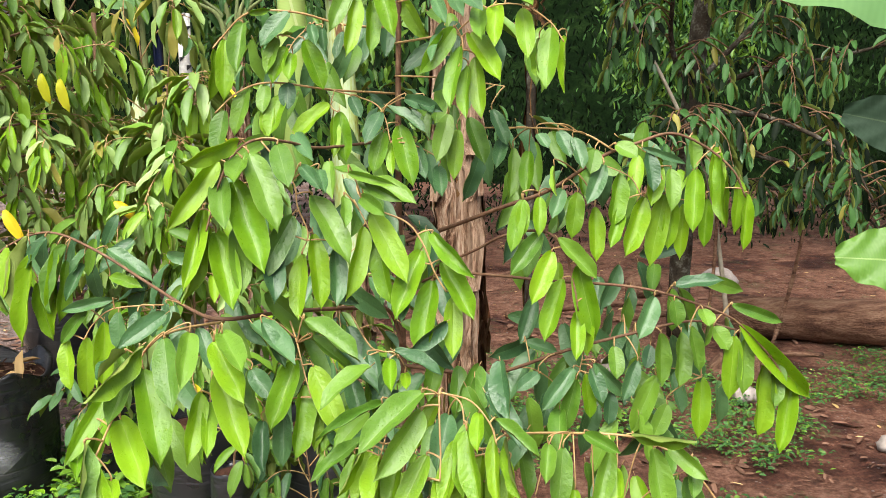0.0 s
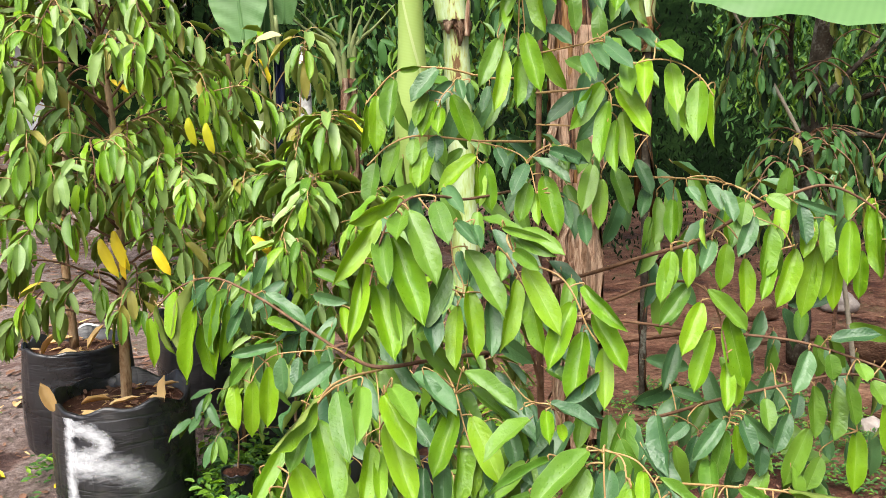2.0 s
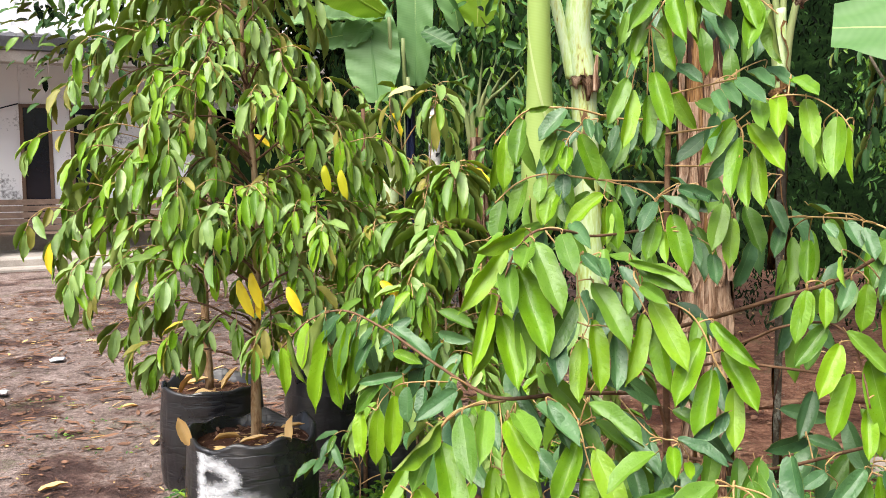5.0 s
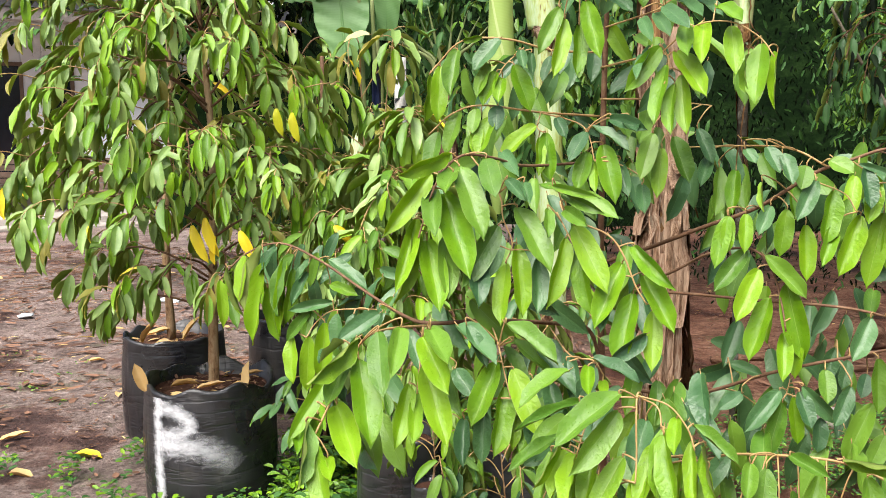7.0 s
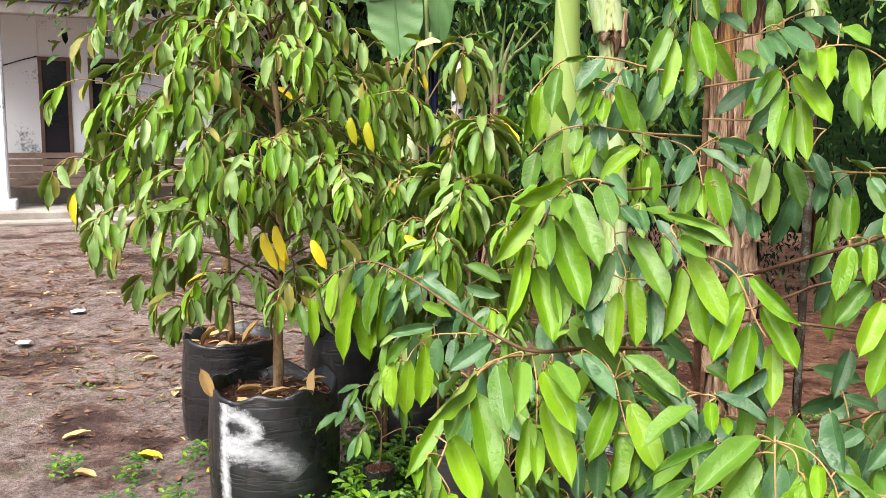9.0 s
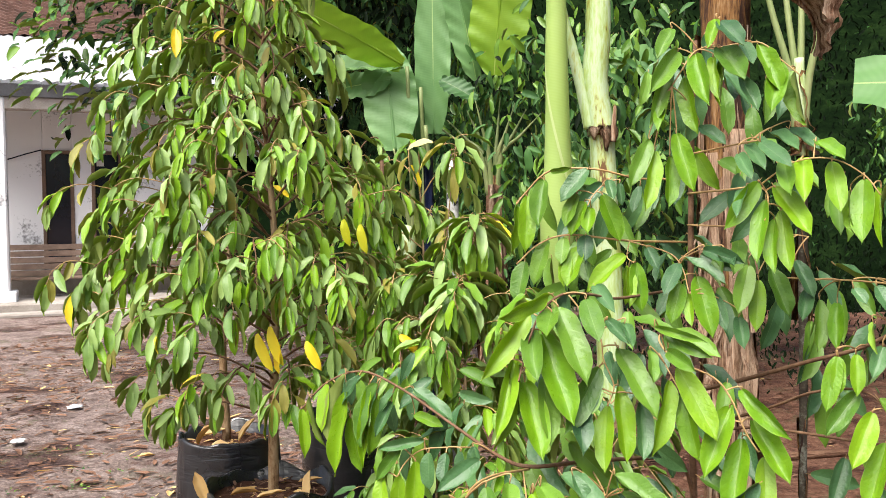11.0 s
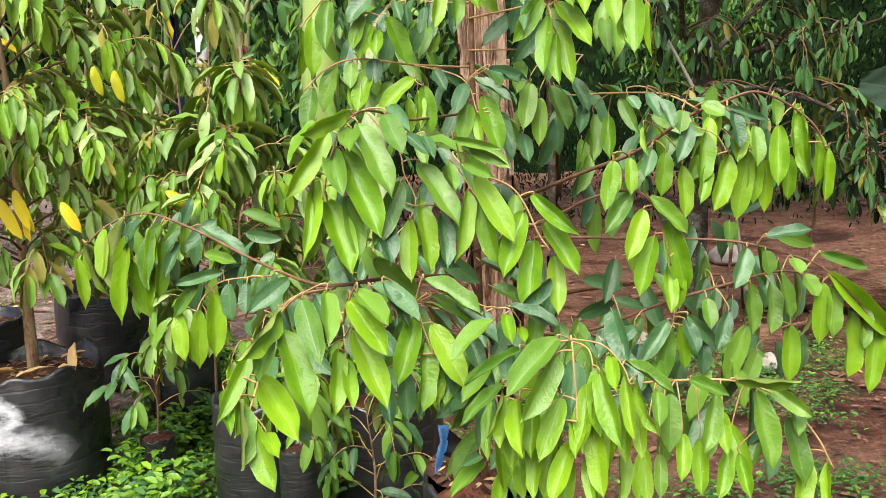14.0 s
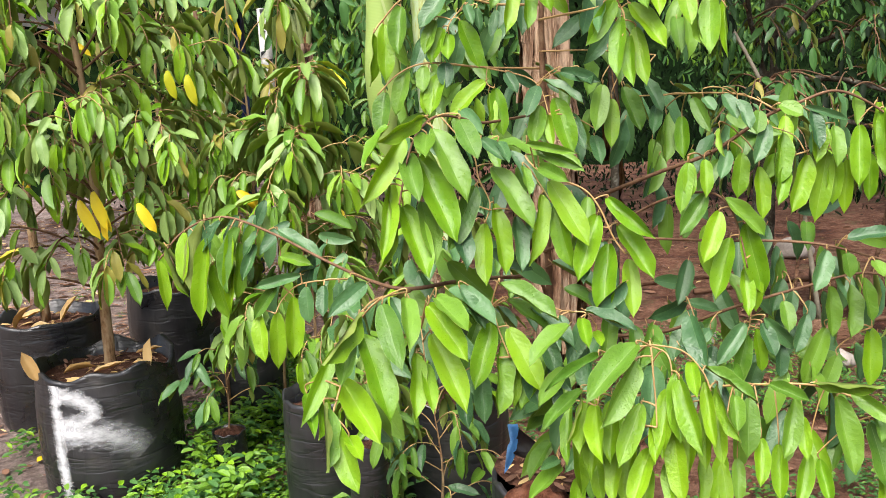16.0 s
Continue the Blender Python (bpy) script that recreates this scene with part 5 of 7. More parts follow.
for _ in range(80):
    hedge += scatter_leaves(wrng, 16, (wrng.uniform(-0.75, 0.35), wrng.uniform(4.8, 6.0), wrng.uniform(1.0, 2.5)), (0.2, 0.2, 0.16), 0.10, {"mid": 0.42, "fern": 0.53, "deep": 0.05})
for _ in range(45):
    hedge += scatter_leaves(wrng, 16, (wrng.uniform(-1.5, -0.7), wrng.uniform(6.15, 6.7), wrng.uniform(1.1, 2.6)), (0.2, 0.15, 0.16), 0.10, {"mid": 0.35, "fern": 0.6, "deep": 0.05})
tagged(leaf_mass("shrub_foliage", hedge, SMALL, ["mid", "fern", "deep"]), "drooping durian foliage behind the banana plants", "shrub", kind="stuff")
hedge = []
for _ in range(200):
    x = -5.3 + 2.6 * math.sqrt(wrng.random())
    y = wrng.uniform(6.6, 7.4)
    low = 2.0 + 0.38 * max(0.0, -3.6 - x)
    c = Vector((x, y, wrng.uniform(low, 4.2)))
    o = Vector((wrng.uniform(-1, 0.6), wrng.uniform(-1, 0.1), 0)).normalized()
    for k in range(13):
        p = c + o * 0.045 * k + Vector((wrng.gauss(0, 0.05), wrng.gauss(0, 0.05), 0.05 * k - 0.007 * k * k + wrng.gauss(0, 0.03)))
        d = (o * wrng.uniform(0.3, 1.0) + Vector((wrng.uniform(-0.7, 0.7), wrng.uniform(-0.4, 0.4), wrng.uniform(-0.8, 0.1)))).normalized()
        l = wrng.uniform(0.10, 0.17)
        hedge.append((leaf_pose(p, p + d * l, l * wrng.uniform(0.34, 0.44), (wrng.uniform(-0.3, 0.3), -0.4, 1.0), wrng.uniform(-30, 30)), wrng.choices(("mid", "fern", "deep"), (0.30, 0.5, 0.2))[0]))
# denser clumps at the back, mostly in the shade-dark colour
for _ in range(70):
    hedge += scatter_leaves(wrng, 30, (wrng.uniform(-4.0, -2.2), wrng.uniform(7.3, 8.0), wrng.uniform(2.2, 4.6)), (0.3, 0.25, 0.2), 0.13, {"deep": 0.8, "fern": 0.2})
tagged(leaf_mass("tree_foliage", hedge, SMALL, ["mid", "fern", "deep"]), "dark overhanging tree foliage before the house, shade-coloured at its back", "tree", kind="stuff")

# leaf roof out of view, added to keep sun and sky off the woods
hedge = []
for _ in range(330):
    x = wrng.uniform(-3.5, 8.0)
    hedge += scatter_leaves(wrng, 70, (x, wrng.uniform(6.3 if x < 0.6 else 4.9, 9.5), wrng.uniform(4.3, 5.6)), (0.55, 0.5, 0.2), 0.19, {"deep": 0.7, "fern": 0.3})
tagged(leaf_mass("tree_canopy", hedge, TINY, ["deep", "fern"]), "unseen high leafy canopy added to shade the woods", "tree", kind="stuff")

# near-black rising sheet that closes the view: shade between the trees, painted in
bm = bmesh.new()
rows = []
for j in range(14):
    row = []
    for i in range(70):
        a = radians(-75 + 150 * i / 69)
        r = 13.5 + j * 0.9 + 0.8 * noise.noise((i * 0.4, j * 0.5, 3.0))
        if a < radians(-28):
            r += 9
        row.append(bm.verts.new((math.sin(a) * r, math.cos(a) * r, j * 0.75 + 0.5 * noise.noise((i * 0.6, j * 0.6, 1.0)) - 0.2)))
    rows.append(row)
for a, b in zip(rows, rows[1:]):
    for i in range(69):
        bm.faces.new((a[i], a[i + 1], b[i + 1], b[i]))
M["slope"] = mottled("shade_backdrop", [(0.3, (0.002, 0.004, 0.002)), (0.55, (0.004, 0.009, 0.003)), (0.8, (0.012, 0.025, 0.007))], 2.0, 1.0, 0.0, 0.4, 0.3, 9)
tagged(part("backdrop", bm, M["slope"], None), "near-black backdrop sheet painted as the shade between the trees", "woods", kind="structure")

# fallen log, stones, sticks and litter on the right
lg = thing("log", (2.75, 4.62, 0.12), "thick weathered brown log lying on the earth", "log")
bm = bmesh.new()
tube(bm, smooth_line([(1.95, 4.85, 0.06), (2.5, 4.68, 0.07), (3.3, 4.5, 0.07), (4.4, 4.3, 0.06)], 8), 0.115, 0.135, 16, 0.05, random.Random(91))
part("trunk", bm, M["log"], lg)


def stone(at, r, seed, label, mat, name="stone"):
    bm = bmesh.new()
    bmesh.ops.create_icosphere(bm, subdivisions=3, radius=r)
    for v in bm.verts:
        v.co *= 1 + (0.28 if name == "stone" else 0.6) * noise.noise(v.co * (1.6 / r) + Vector((seed, 0, 0)))
        v.co.z *= 0.7 if name == "stone" else 0.22
    for v in bm.verts:
        v.co += Vector(at) + Vector((0, 0, GROUND))
    return tagged(part(name, bm, mat, None), label, "stone", "stones")


M["stone"] = mottled("grey_stone", [(0.3, (0.16, 0.13, 0.11)), (0.7, (0.40, 0.35, 0.31))], 9, 0.85, 0.3, 0.5, 0.02, 60)
M["palestick"] = mottled("pale_dead_wood", [(0.3, (0.16, 0.13, 0.09)), (0.7, (0.34, 0.30, 0.23))], 9, 0.85, 0.3, 0.5, 0.02, 60)
M["palescrap"] = mottled("pale_plastic", [(0.3, (0.42, 0.50, 0.54)), (0.7, (0.70, 0.74, 0.76))], 12, 0.5, 0.4, 0.5, 0.02, 60)
stone((1.62, 3.72, 0.05), 0.06, 1, "pale rounded stone on the earth", M["stone"])
stone((1.70, 4.02, 0.06), 0.13, 2, "reddish brown lump of hard earth", M["log"])
stone((1.15, 4.2, 0.03), 0.07, 3, "small pale grey stone on earth", M["stone"])
stone((2.0, 3.2, 0.02), 0.05, 4, "small dark stone on the earth", M["stone"])
stone((2.2, 3.4, 0.02), 0.09, 5, "flat brown stone on the earth", M["log"])
stone((1.75, 5.9, 0.06), 0.13, 6, "large brown boulder before the woods", M["log"])
stone((2.35, 6.1, 0.06), 0.12, 7, "grey boulder before the woods", M["stone"])
stone((-3.88, 4.79, 0.02), 0.045, 8, "small white scrap on the yard", M["whitebit"], "scrap")
for x, y, r, s in ((-3.41, 6.54, 0.09, 21), (-4.17, 5.76, 0.05, 23)):
    stone((x, y, 0.02), r, s, "crumpled pale plastic scrap on the yard", M["palescrap"], "scrap")
stone((-2.75, 5.6, 0.01), 0.06, 9, "small white scrap on the yard", M["whitebit"], "scrap")

srng = random.Random(95)
for a, b, r in (((2.15, 2.85, 0.0), (2.38, 2.95, 0.55), 0.016), ((1.62, 4.3, 0.0), (1.66, 4.3, 0.75), 0.011), ((2.05, 4.45, 0.0), (2.15, 4.4, 0.62), 0.012), ((2.2, 4.2, 0.02), (1.75, 4.05, 0.04), 0.014),
                ((1.3, 4.9, 0.03), (2.3, 5.0, 0.05), 0.02), ((0.7, 5.0, 0.03), (1.6, 5.2, 0.05), 0.025)):
    bm = bmesh.new()
    mid = (Vector(a) + Vector(b)) / 2 + Vector((0.02, 0.01, 0.015))
    tube(bm, smooth_line([a, mid, b], 6), r, r * 0.7, 7, 0.1, srng)
    tagged(part("stick", bm, M["log"], None), "bare brown stick on the earth", "stick", "sticks")

bm = bmesh.new()
tube(bm, smooth_line([(1.05, 4.3, 1.90), (1.24, 4.3, 1.57), (1.41, 4.3, 1.28), (1.62, 4.32, 0.85), (1.8, 4.35, -0.05)], 6), 0.006, 0.013, 7, 0.08, srng)
tagged(part("pole", bm, M["palestick"], None), "thin pale dead pole leaning by the old tree", "pole")

# stake among the saplings
bm = bmesh.new()
tube(bm, smooth_line([(-0.985, 3.26, GROUND), (-0.975, 3.26, 0.8), (-0.97, 3.26, 1.575)], 4), 0.009, 0.008, 8, 0.05, srng)
tagged(part("stake", bm, M["bark"], None), "thin brown wooden stake among saplings", "stake")

# fallen leaves that lie about
for x, y, s, k, an in ((-2.06, 3.18, 0.13, "yellow", 0), (-1.66, 3.05, 0.09, "yellow", 1.2), (-2.35, 4.0, 0.10, "dry", 2.0), (-1.75, 2.62, 0.12, "dry", 2.8), (-1.60, 2.60, 0.11, "dry", 0.4), (-2.5, 3.3, 0.12, "dry", 0.7),
                       (-2.2, 2.95, 0.11, "dry", 0.2), (-2.9, 4.6, 0.10, "dry", 1.0), (-2.1, 4.2, 0.12, "dry", 2.2), (-0.62, 2.62, 0.08, "yellow", 0.5), (-0.75, 2.55, 0.07, "yellow", 1.9)):
    dry_leaf((x, y, ground_z(x, y) + 0.012), (math.cos(an), math.sin(an), 0.02), s, s * 0.42, k, (0, 0, 1), label="fallen %s leaf lying on the earth" % ("yellow" if k == "yellow" else "tan dry"), shape=srng.randrange(3))
LITTER = {"dry": 0.96, "tan": 0.04}
lit = []
for _ in range(34000):
    x, y = srng.uniform(-7, 6), srng.uniform(1.6, 10)
    if (-0.6 < x < 0.6 and y < 3) or noise.noise((x * 0.9, y * 0.9, 11)) + 0.5 * noise.noise((x * 3, y * 3, 5)) < srng.uniform(-0.5, 0.35) - (0.32 if y > 3.6 else 0):
        continue
    an, l = srng.uniform(0, 6.3), srng.uniform(0.012, 0.038) + 0.06 * srng.random() ** 5
    if x > 0.3 and srng.random() < 0.3:
        continue
    if x < -1.2 and y < 3.3 and srng.random() < 0.3:
        continue
    wide = srng.uniform(0.10, 0.5)
    if x < 0 and y > 4.0 and srng.random() < 0.45:
        l, wide = srng.uniform(0.05, 0.13), srng.uniform(0.10, 0.28)
    p = Vector((x, y, ground_z(x, y) + srng.uniform(0.006, 0.014)))
    lit.append((leaf_pose(p, p + Vector((math.cos(an), math.sin(an), srng.uniform(-0.06, 0.16))) * l, l * wide, (srng.uniform(-.4, .4), srng.uniform(-.4, .4), 1), 0), srng.choices(list(LITTER), list(LITTER.values()))[0]))
for cx, cy, r, zt in ((-1.285, 2.90, 0.19, 0.357), (-1.80, 3.58, 0.19, 0.352), (0.13, 1.98, 0.12, 0.36)):
    for _ in range(130):
        a, q = srng.uniform(0, 6.3), r * math.sqrt(srng.random())
        p = Vector((cx + q * math.cos(a), cy + q * math.sin(a), zt + 0.022 * (1 - q / r) + srng.uniform(0, 0.012)))
        an, l = srng.uniform(0, 6.3), srng.uniform(0.015, 0.05)
        lit.append((leaf_pose(p, p + Vector((math.cos(an), math.sin(an), srng.uniform(-0.2, 0.35))) * l, l * srng.uniform(0.12, 0.4), (srng.uniform(-.5, .5), -0.3, 1), 0), srng.choices(("dry", "tan"), (0.8, 0.2))[0]))
tagged(leaf_mass("leaf_litter", lit, FLAT, list(LITTER)), "brown leaf litter strewn over the earth", "litter", kind="stuff")

# low weeds
weeds = []


def weed(x, y, h, n, size, kinds):
    for k in range(n):
        an = srng.uniform(0, 6.3)
        z = ground_z(x, y) + 0.012 + h * srng.random()
        p = Vector((x + srng.gauss(0, 0.03), y + srng.gauss(0, 0.03), z))
        d = Vector((math.cos(an), math.sin(an), srng.uniform(-0.2, 0.6)))
        l = size * srng.uniform(0.6, 1.2)
        weeds.append((leaf_pose(p, p + d.normalized() * l, l * srng.uniform(0.4, 0.6), (0, -0.2, 1), srng.uniform(-20, 20)), srng.choices(list(kinds), list(kinds.values()))[0]))


WK = {"mid": 0.42, "young": 0.12, "fern": 0.46}
for _ in range(2000):
    x, y = srng.uniform(-1.15, 0.05), srng.uniform(1.9, 4.2)
    big = noise.noise((x * 4, y * 4, 9)) > 0.08
    if (x + 1.285) ** 2 + (y - 2.9) ** 2 < 0.07:
        continue
    weed(x, y, 0.17 if big else 0.09, 10, 0.040 if big else 0.024, {"young": 0.2, "mid": 0.5, "fern": 0.3} if big else WK)
for _ in range(2600):
    x, y = srng.uniform(0.1, 3.4), srng.uniform(1.9, 4.4)
    if noise.noise((x * 1.2, y * 1.2, 7)) + 0.5 * noise.noise((x * 4, y * 4, 3)) > -0.12:
        weed(x, y, 0.06, 11, 0.022, {"fern": 0.7, "mid": 0.3})
for _ in range(140):
    x, y = srng.uniform(-3.6, -1.5), srng.uniform(2.4, 6.5)
    if noise.noise((x * 1.1, y * 1.1, 4)) > 0.12:
        weed(x, y, 0.02, 6, 0.020, WK)
for x, y in ((-2.22, 2.93), (-1.95, 2.95), (-1.62, 2.72), (-1.80, 2.66), (-1.75, 3.12), (-1.45, 2.62), (-1.32, 2.60), (-1.14, 2.62), (-1.05, 2.66)):
    for _ in range(7):
        weed(x + srng.gauss(0, 0.03), y + srng.gauss(0, 0.03), 0.09, 8, 0.032, WK)
tagged(leaf_mass("weeds", weeds, WEED, list(WK)), "low green weeds growing between the bags", "weeds", kind="stuff")

# ---- the large sapling ----
durian = thing("durian_sapling", (0.13, 1.98, 0.30), "large durian sapling with drooping bright green wet leaves", "tree", "durian saplings")
bm = bmesh.new()
tube(bm, smooth_line([(0.13, 1.95, 0.28), (0.12, 1.80, 0.6), (0.108, 1.75, 1.0), (0.108, 1.75, 1.4), (0.115, 1.73, 1.68)], 8), 0.0095, 0.004, 9, 0.05, random.Random(3))
part("trunk", bm, M["bark"], durian)
branch(durian, [(0.114, 1.750, 0.799), (0.086, 1.720, 0.883), (0.019, 1.600, 0.917), (-0.073, 1.420, 0.956), (-0.157, 1.360, 0.960), (-0.219, 1.420, 0.960), (-0.313, 1.520, 0.981), (-0.429, 1.600, 1.026), (-0.522, 1.640, 1.051), (-0.596, 1.640, 1.027), (-0.644, 1.620, 0.976)], .009, .0025)  # left
branch(durian, [(-0.157, 1.360, 0.956), (-0.196, 1.280, 0.968), (-0.214, 1.200, 0.974), (-0.222, 1.140, 0.959), (-0.238, 1.100, 0.912), (-0.252, 1.060, 0.869)], .0045, .002)  # front left
branch(durian, [(-0.162, 1.330, 0.961), (-0.139, 1.200, 0.948), (-0.132, 1.140, 0.907)], .0025, .0015)  # front left twig
branch(durian, [(-0.264, 1.460, 0.959), (-0.304, 1.430, 0.965), (-0.347, 1.420, 0.961), (-0.376, 1.420, 0.937), (-0.387, 1.410, 0.916)], .003, .0015)  # left twig
branch(durian, [(-0.068, 1.420, 0.951), (-0.037, 1.270, 0.955), (-0.023, 1.240, 0.916), (-0.011, 1.220, 0.884)], .003, .0015)  # middle twig
branch(durian, [(0.019, 1.600, 0.909), (0.069, 1.300, 0.932), (0.104, 1.250, 0.938), (0.120, 1.240, 0.920)], .003, .0015)  # middle twig
branch(durian, [(0.095, 1.750, 1.212), (-0.022, 1.550, 1.209), (-0.065, 1.450, 1.224), (-0.103, 1.370, 1.231), (-0.132, 1.350, 1.209), (-0.148, 1.330, 1.173), (-0.160, 1.310, 1.124), (-0.164, 1.300, 1.105)], .006, .002)  # centre
branch(durian, [(-0.095, 1.380, 1.229), (-0.049, 1.370, 1.171), (-0.041, 1.360, 1.133), (-0.025, 1.350, 1.094), (-0.034, 1.340, 1.065)], .003, .0015)  # centre twig
branch(durian, [(0.092, 1.720, 1.134), (0.044, 1.480, 1.154), (0.064, 1.380, 1.132), (0.120, 1.360, 1.110), (0.145, 1.350, 1.080), (0.165, 1.340, 1.033), (0.181, 1.330, 1.008)], .0035, .002)  # centre right
branch(durian, [(0.042, 1.380, 1.141), (0.059, 1.360, 1.112), (0.071, 1.350, 1.091)], .0025, .0015)  # centre right twig
branch(durian, [(0.103, 1.750, 1.422), (0.012, 1.680, 1.421), (-0.068, 1.630, 1.438), (-0.148, 1.620, 1.436), (-0.195, 1.620, 1.395), (-0.210, 1.610, 1.375)], .005, .002)  # upper
branch(durian, [(-0.038, 1.640, 1.423), (-0.069, 1.620, 1.392), (-0.079, 1.600, 1.371)], .0025, .0015)  # upper twig
branch(durian, [(0.100, 1.750, 1.300), (-0.012, 1.660, 1.306), (-0.113, 1.620, 1.318), (-0.168, 1.610, 1.302), (-0.209, 1.600, 1.265)], .005, .002)  # upper
branch(durian, [(-0.012, 1.660, 1.306), (0.060, 1.620, 1.286), (0.084, 1.580, 1.262), (0.095, 1.560, 1.218)], .003, .0015)  # upper twig
branch(durian, [(-0.006, 1.650, 1.306), (-0.010, 1.620, 1.278), (0.003, 1.610, 1.267)], .002, .0015)  # upper twig
branch(durian, [(0.102, 1.750, 1.393), (0.155, 1.620, 1.395), (0.207, 1.500, 1.394), (0.210, 1.460, 1.356), (0.204, 1.450, 1.342)], .005, .0015)  # top right
branch(durian, [(0.200, 1.520, 1.396), (0.250, 1.470, 1.433), (0.302, 1.450, 1.436), (0.345, 1.440, 1.410), (0.366, 1.430, 1.379)], .003, .0015)  # top right twig
branch(durian, [(0.104, 1.750, 1.468), (0.169, 1.650, 1.475), (0.209, 1.550, 1.476)], .004, .002)  # top right
branch(durian, [(0.101, 1.750, 1.333), (0.201, 1.680, 1.328), (0.294, 1.600, 1.313)], .004, .0015)  # top right
branch(durian, [(0.101, 1.750, 1.008), (0.194, 1.650, 1.055), (0.284, 1.550, 1.106), (0.357, 1.470, 1.146), (0.433, 1.440, 1.202), (0.486, 1.430, 1.224), (0.538, 1.420, 1.240), (0.593, 1.420, 1.219), (0.636, 1.410, 1.182), (0.658, 1.410, 1.140)], .009, .002)  # right
branch(durian, [(0.256, 1.620, 1.241), (0.363, 1.500, 1.244), (0.408, 1.450, 1.237), (0.449, 1.430, 1.213)], .003, .0025)  # right
branch(durian, [(0.486, 1.430, 1.221), (0.515, 1.420, 1.194), (0.531, 1.410, 1.148), (0.545, 1.410, 1.134)], .0022, .0014)  # right twig
branch(durian, [(0.434, 1.440, 1.190), (0.474, 1.420, 1.172), (0.490, 1.410, 1.145)], .0022, .0014)  # right twig
branch(durian, [(0.100, 1.750, 0.933), (0.230, 1.600, 1.016), (0.285, 1.500, 1.065), (0.338, 1.430, 1.084), (0.369, 1.410, 1.061), (0.386, 1.400, 1.006), (0.393, 1.390, 0.962)], .006, .002)  # right
branch(durian, [(0.105, 1.750, 0.898), (0.189, 1.620, 0.975), (0.361, 1.450, 0.998), (0.481, 1.380, 1.002), (0.561, 1.350, 0.985), (0.629, 1.340, 0.956), (0.689, 1.330, 0.893), (0.703, 1.320, 0.855)], .006, .002)  # right
branch(durian, [(0.108, 1.750, 0.763), (0.187, 1.620, 0.791), (0.274, 1.500, 0.825), (0.383, 1.420, 0.889), (0.489, 1.400, 0.923), (0.574, 1.380, 0.947), (0.639, 1.360, 0.937)], .008, .0025)  # right low
branch(durian, [(0.569, 1.380, 0.940), (0.585, 1.370, 0.895), (0.586, 1.360, 0.861)], .002, .0014)  # right low twig
branch(durian, [(0.408, 1.410, 0.890), (0.398, 1.390, 0.863)], .002, .0015)  # right low twig
branch(durian, [(0.239, 1.780, 0.603), (0.297, 1.500, 0.711), (0.314, 1.350, 0.775), (0.380, 1.270, 0.806), (0.452, 1.250, 0.807), (0.515, 1.230, 0.783), (0.565, 1.220, 0.727), (0.591, 1.210, 0.674)], .005, .002)  # bottom right
branch(durian, [(0.238, 1.780, 0.551), (0.184, 1.400, 0.784), (0.171, 1.150, 0.913), (0.162, 1.080, 0.939), (0.161, 1.060, 0.906), (0.162, 1.050, 0.871), (0.161, 1.040, 0.841)], .0035, .0015)  # front
branch(durian, [(0.165, 1.100, 0.930), (0.131, 1.090, 0.929), (0.103, 1.080, 0.903), (0.089, 1.060, 0.864)], .0025, .0015)  # front twig
branch(durian, [(0.168, 1.120, 0.924), (0.190, 1.100, 0.915), (0.192, 1.080, 0.874), (0.189, 1.060, 0.831)], .0025, .0015)  # front twig
branch(durian, [(0.162, 1.080, 0.938), (0.198, 1.060, 0.934), (0.221, 1.050, 0.909), (0.229, 1.040, 0.886)], .0025, .0015)  # front twig
branch(durian, [(0.124, 1.740, 1.609), (0.146, 1.660, 1.650), (0.108, 1.600, 1.637), (0.083, 1.580, 1.600), (0.067, 1.570, 1.574)], .004, .002)  # top
branch(durian, [(0.146, 1.660, 1.652), (0.212, 1.600, 1.647), (0.244, 1.580, 1.614), (0.276, 1.570, 1.582)], .003, .0015)  # top twig
leaves(durian, [  # left
    (-0.626, 1.620, 1.002, -0.602, 1.608, 0.901, 0.023, 'y'), (-0.644, 1.620, 0.976, -0.629, 1.604, 0.882, 0.018, 'b'),
    (-0.589, 1.620, 1.027, -0.596, 1.594, 0.938, 0.025, 'y'), (-0.551, 1.620, 1.047, -0.586, 1.604, 0.914, 0.013, 'b'),
    (-0.548, 1.620, 1.015, -0.566, 1.607, 0.849, 0.027, 'y'), (-0.486, 1.620, 1.032, -0.513, 1.591, 0.913, 0.038, 'm'),
    (-0.521, 1.620, 1.046, -0.568, 1.611, 0.986, 0.021, 'd'), (-0.542, 1.620, 0.962, -0.522, 1.608, 0.856, 0.035, 'y'),
    (-0.450, 1.620, 1.023, -0.481, 1.608, 0.973, 0.021, 'd'), (-0.412, 1.620, 0.974, -0.350, 1.595, 0.961, 0.021, 'y'),
    (-0.414, 1.620, 1.024, -0.324, 1.594, 0.973, 0.023, 'd'), (-0.457, 1.620, 0.997, -0.482, 1.588, 0.936, 0.017, 'd'),
])
leaves(durian, [  # left
    (-0.518, 1.620, 0.983, -0.515, 1.605, 0.912, 0.023, 'm'), (-0.488, 1.620, 1.003, -0.491, 1.591, 0.893, 0.017, 'b'),
    (-0.502, 1.620, 1.024, -0.511, 1.594, 0.872, 0.018, 'y'),
])
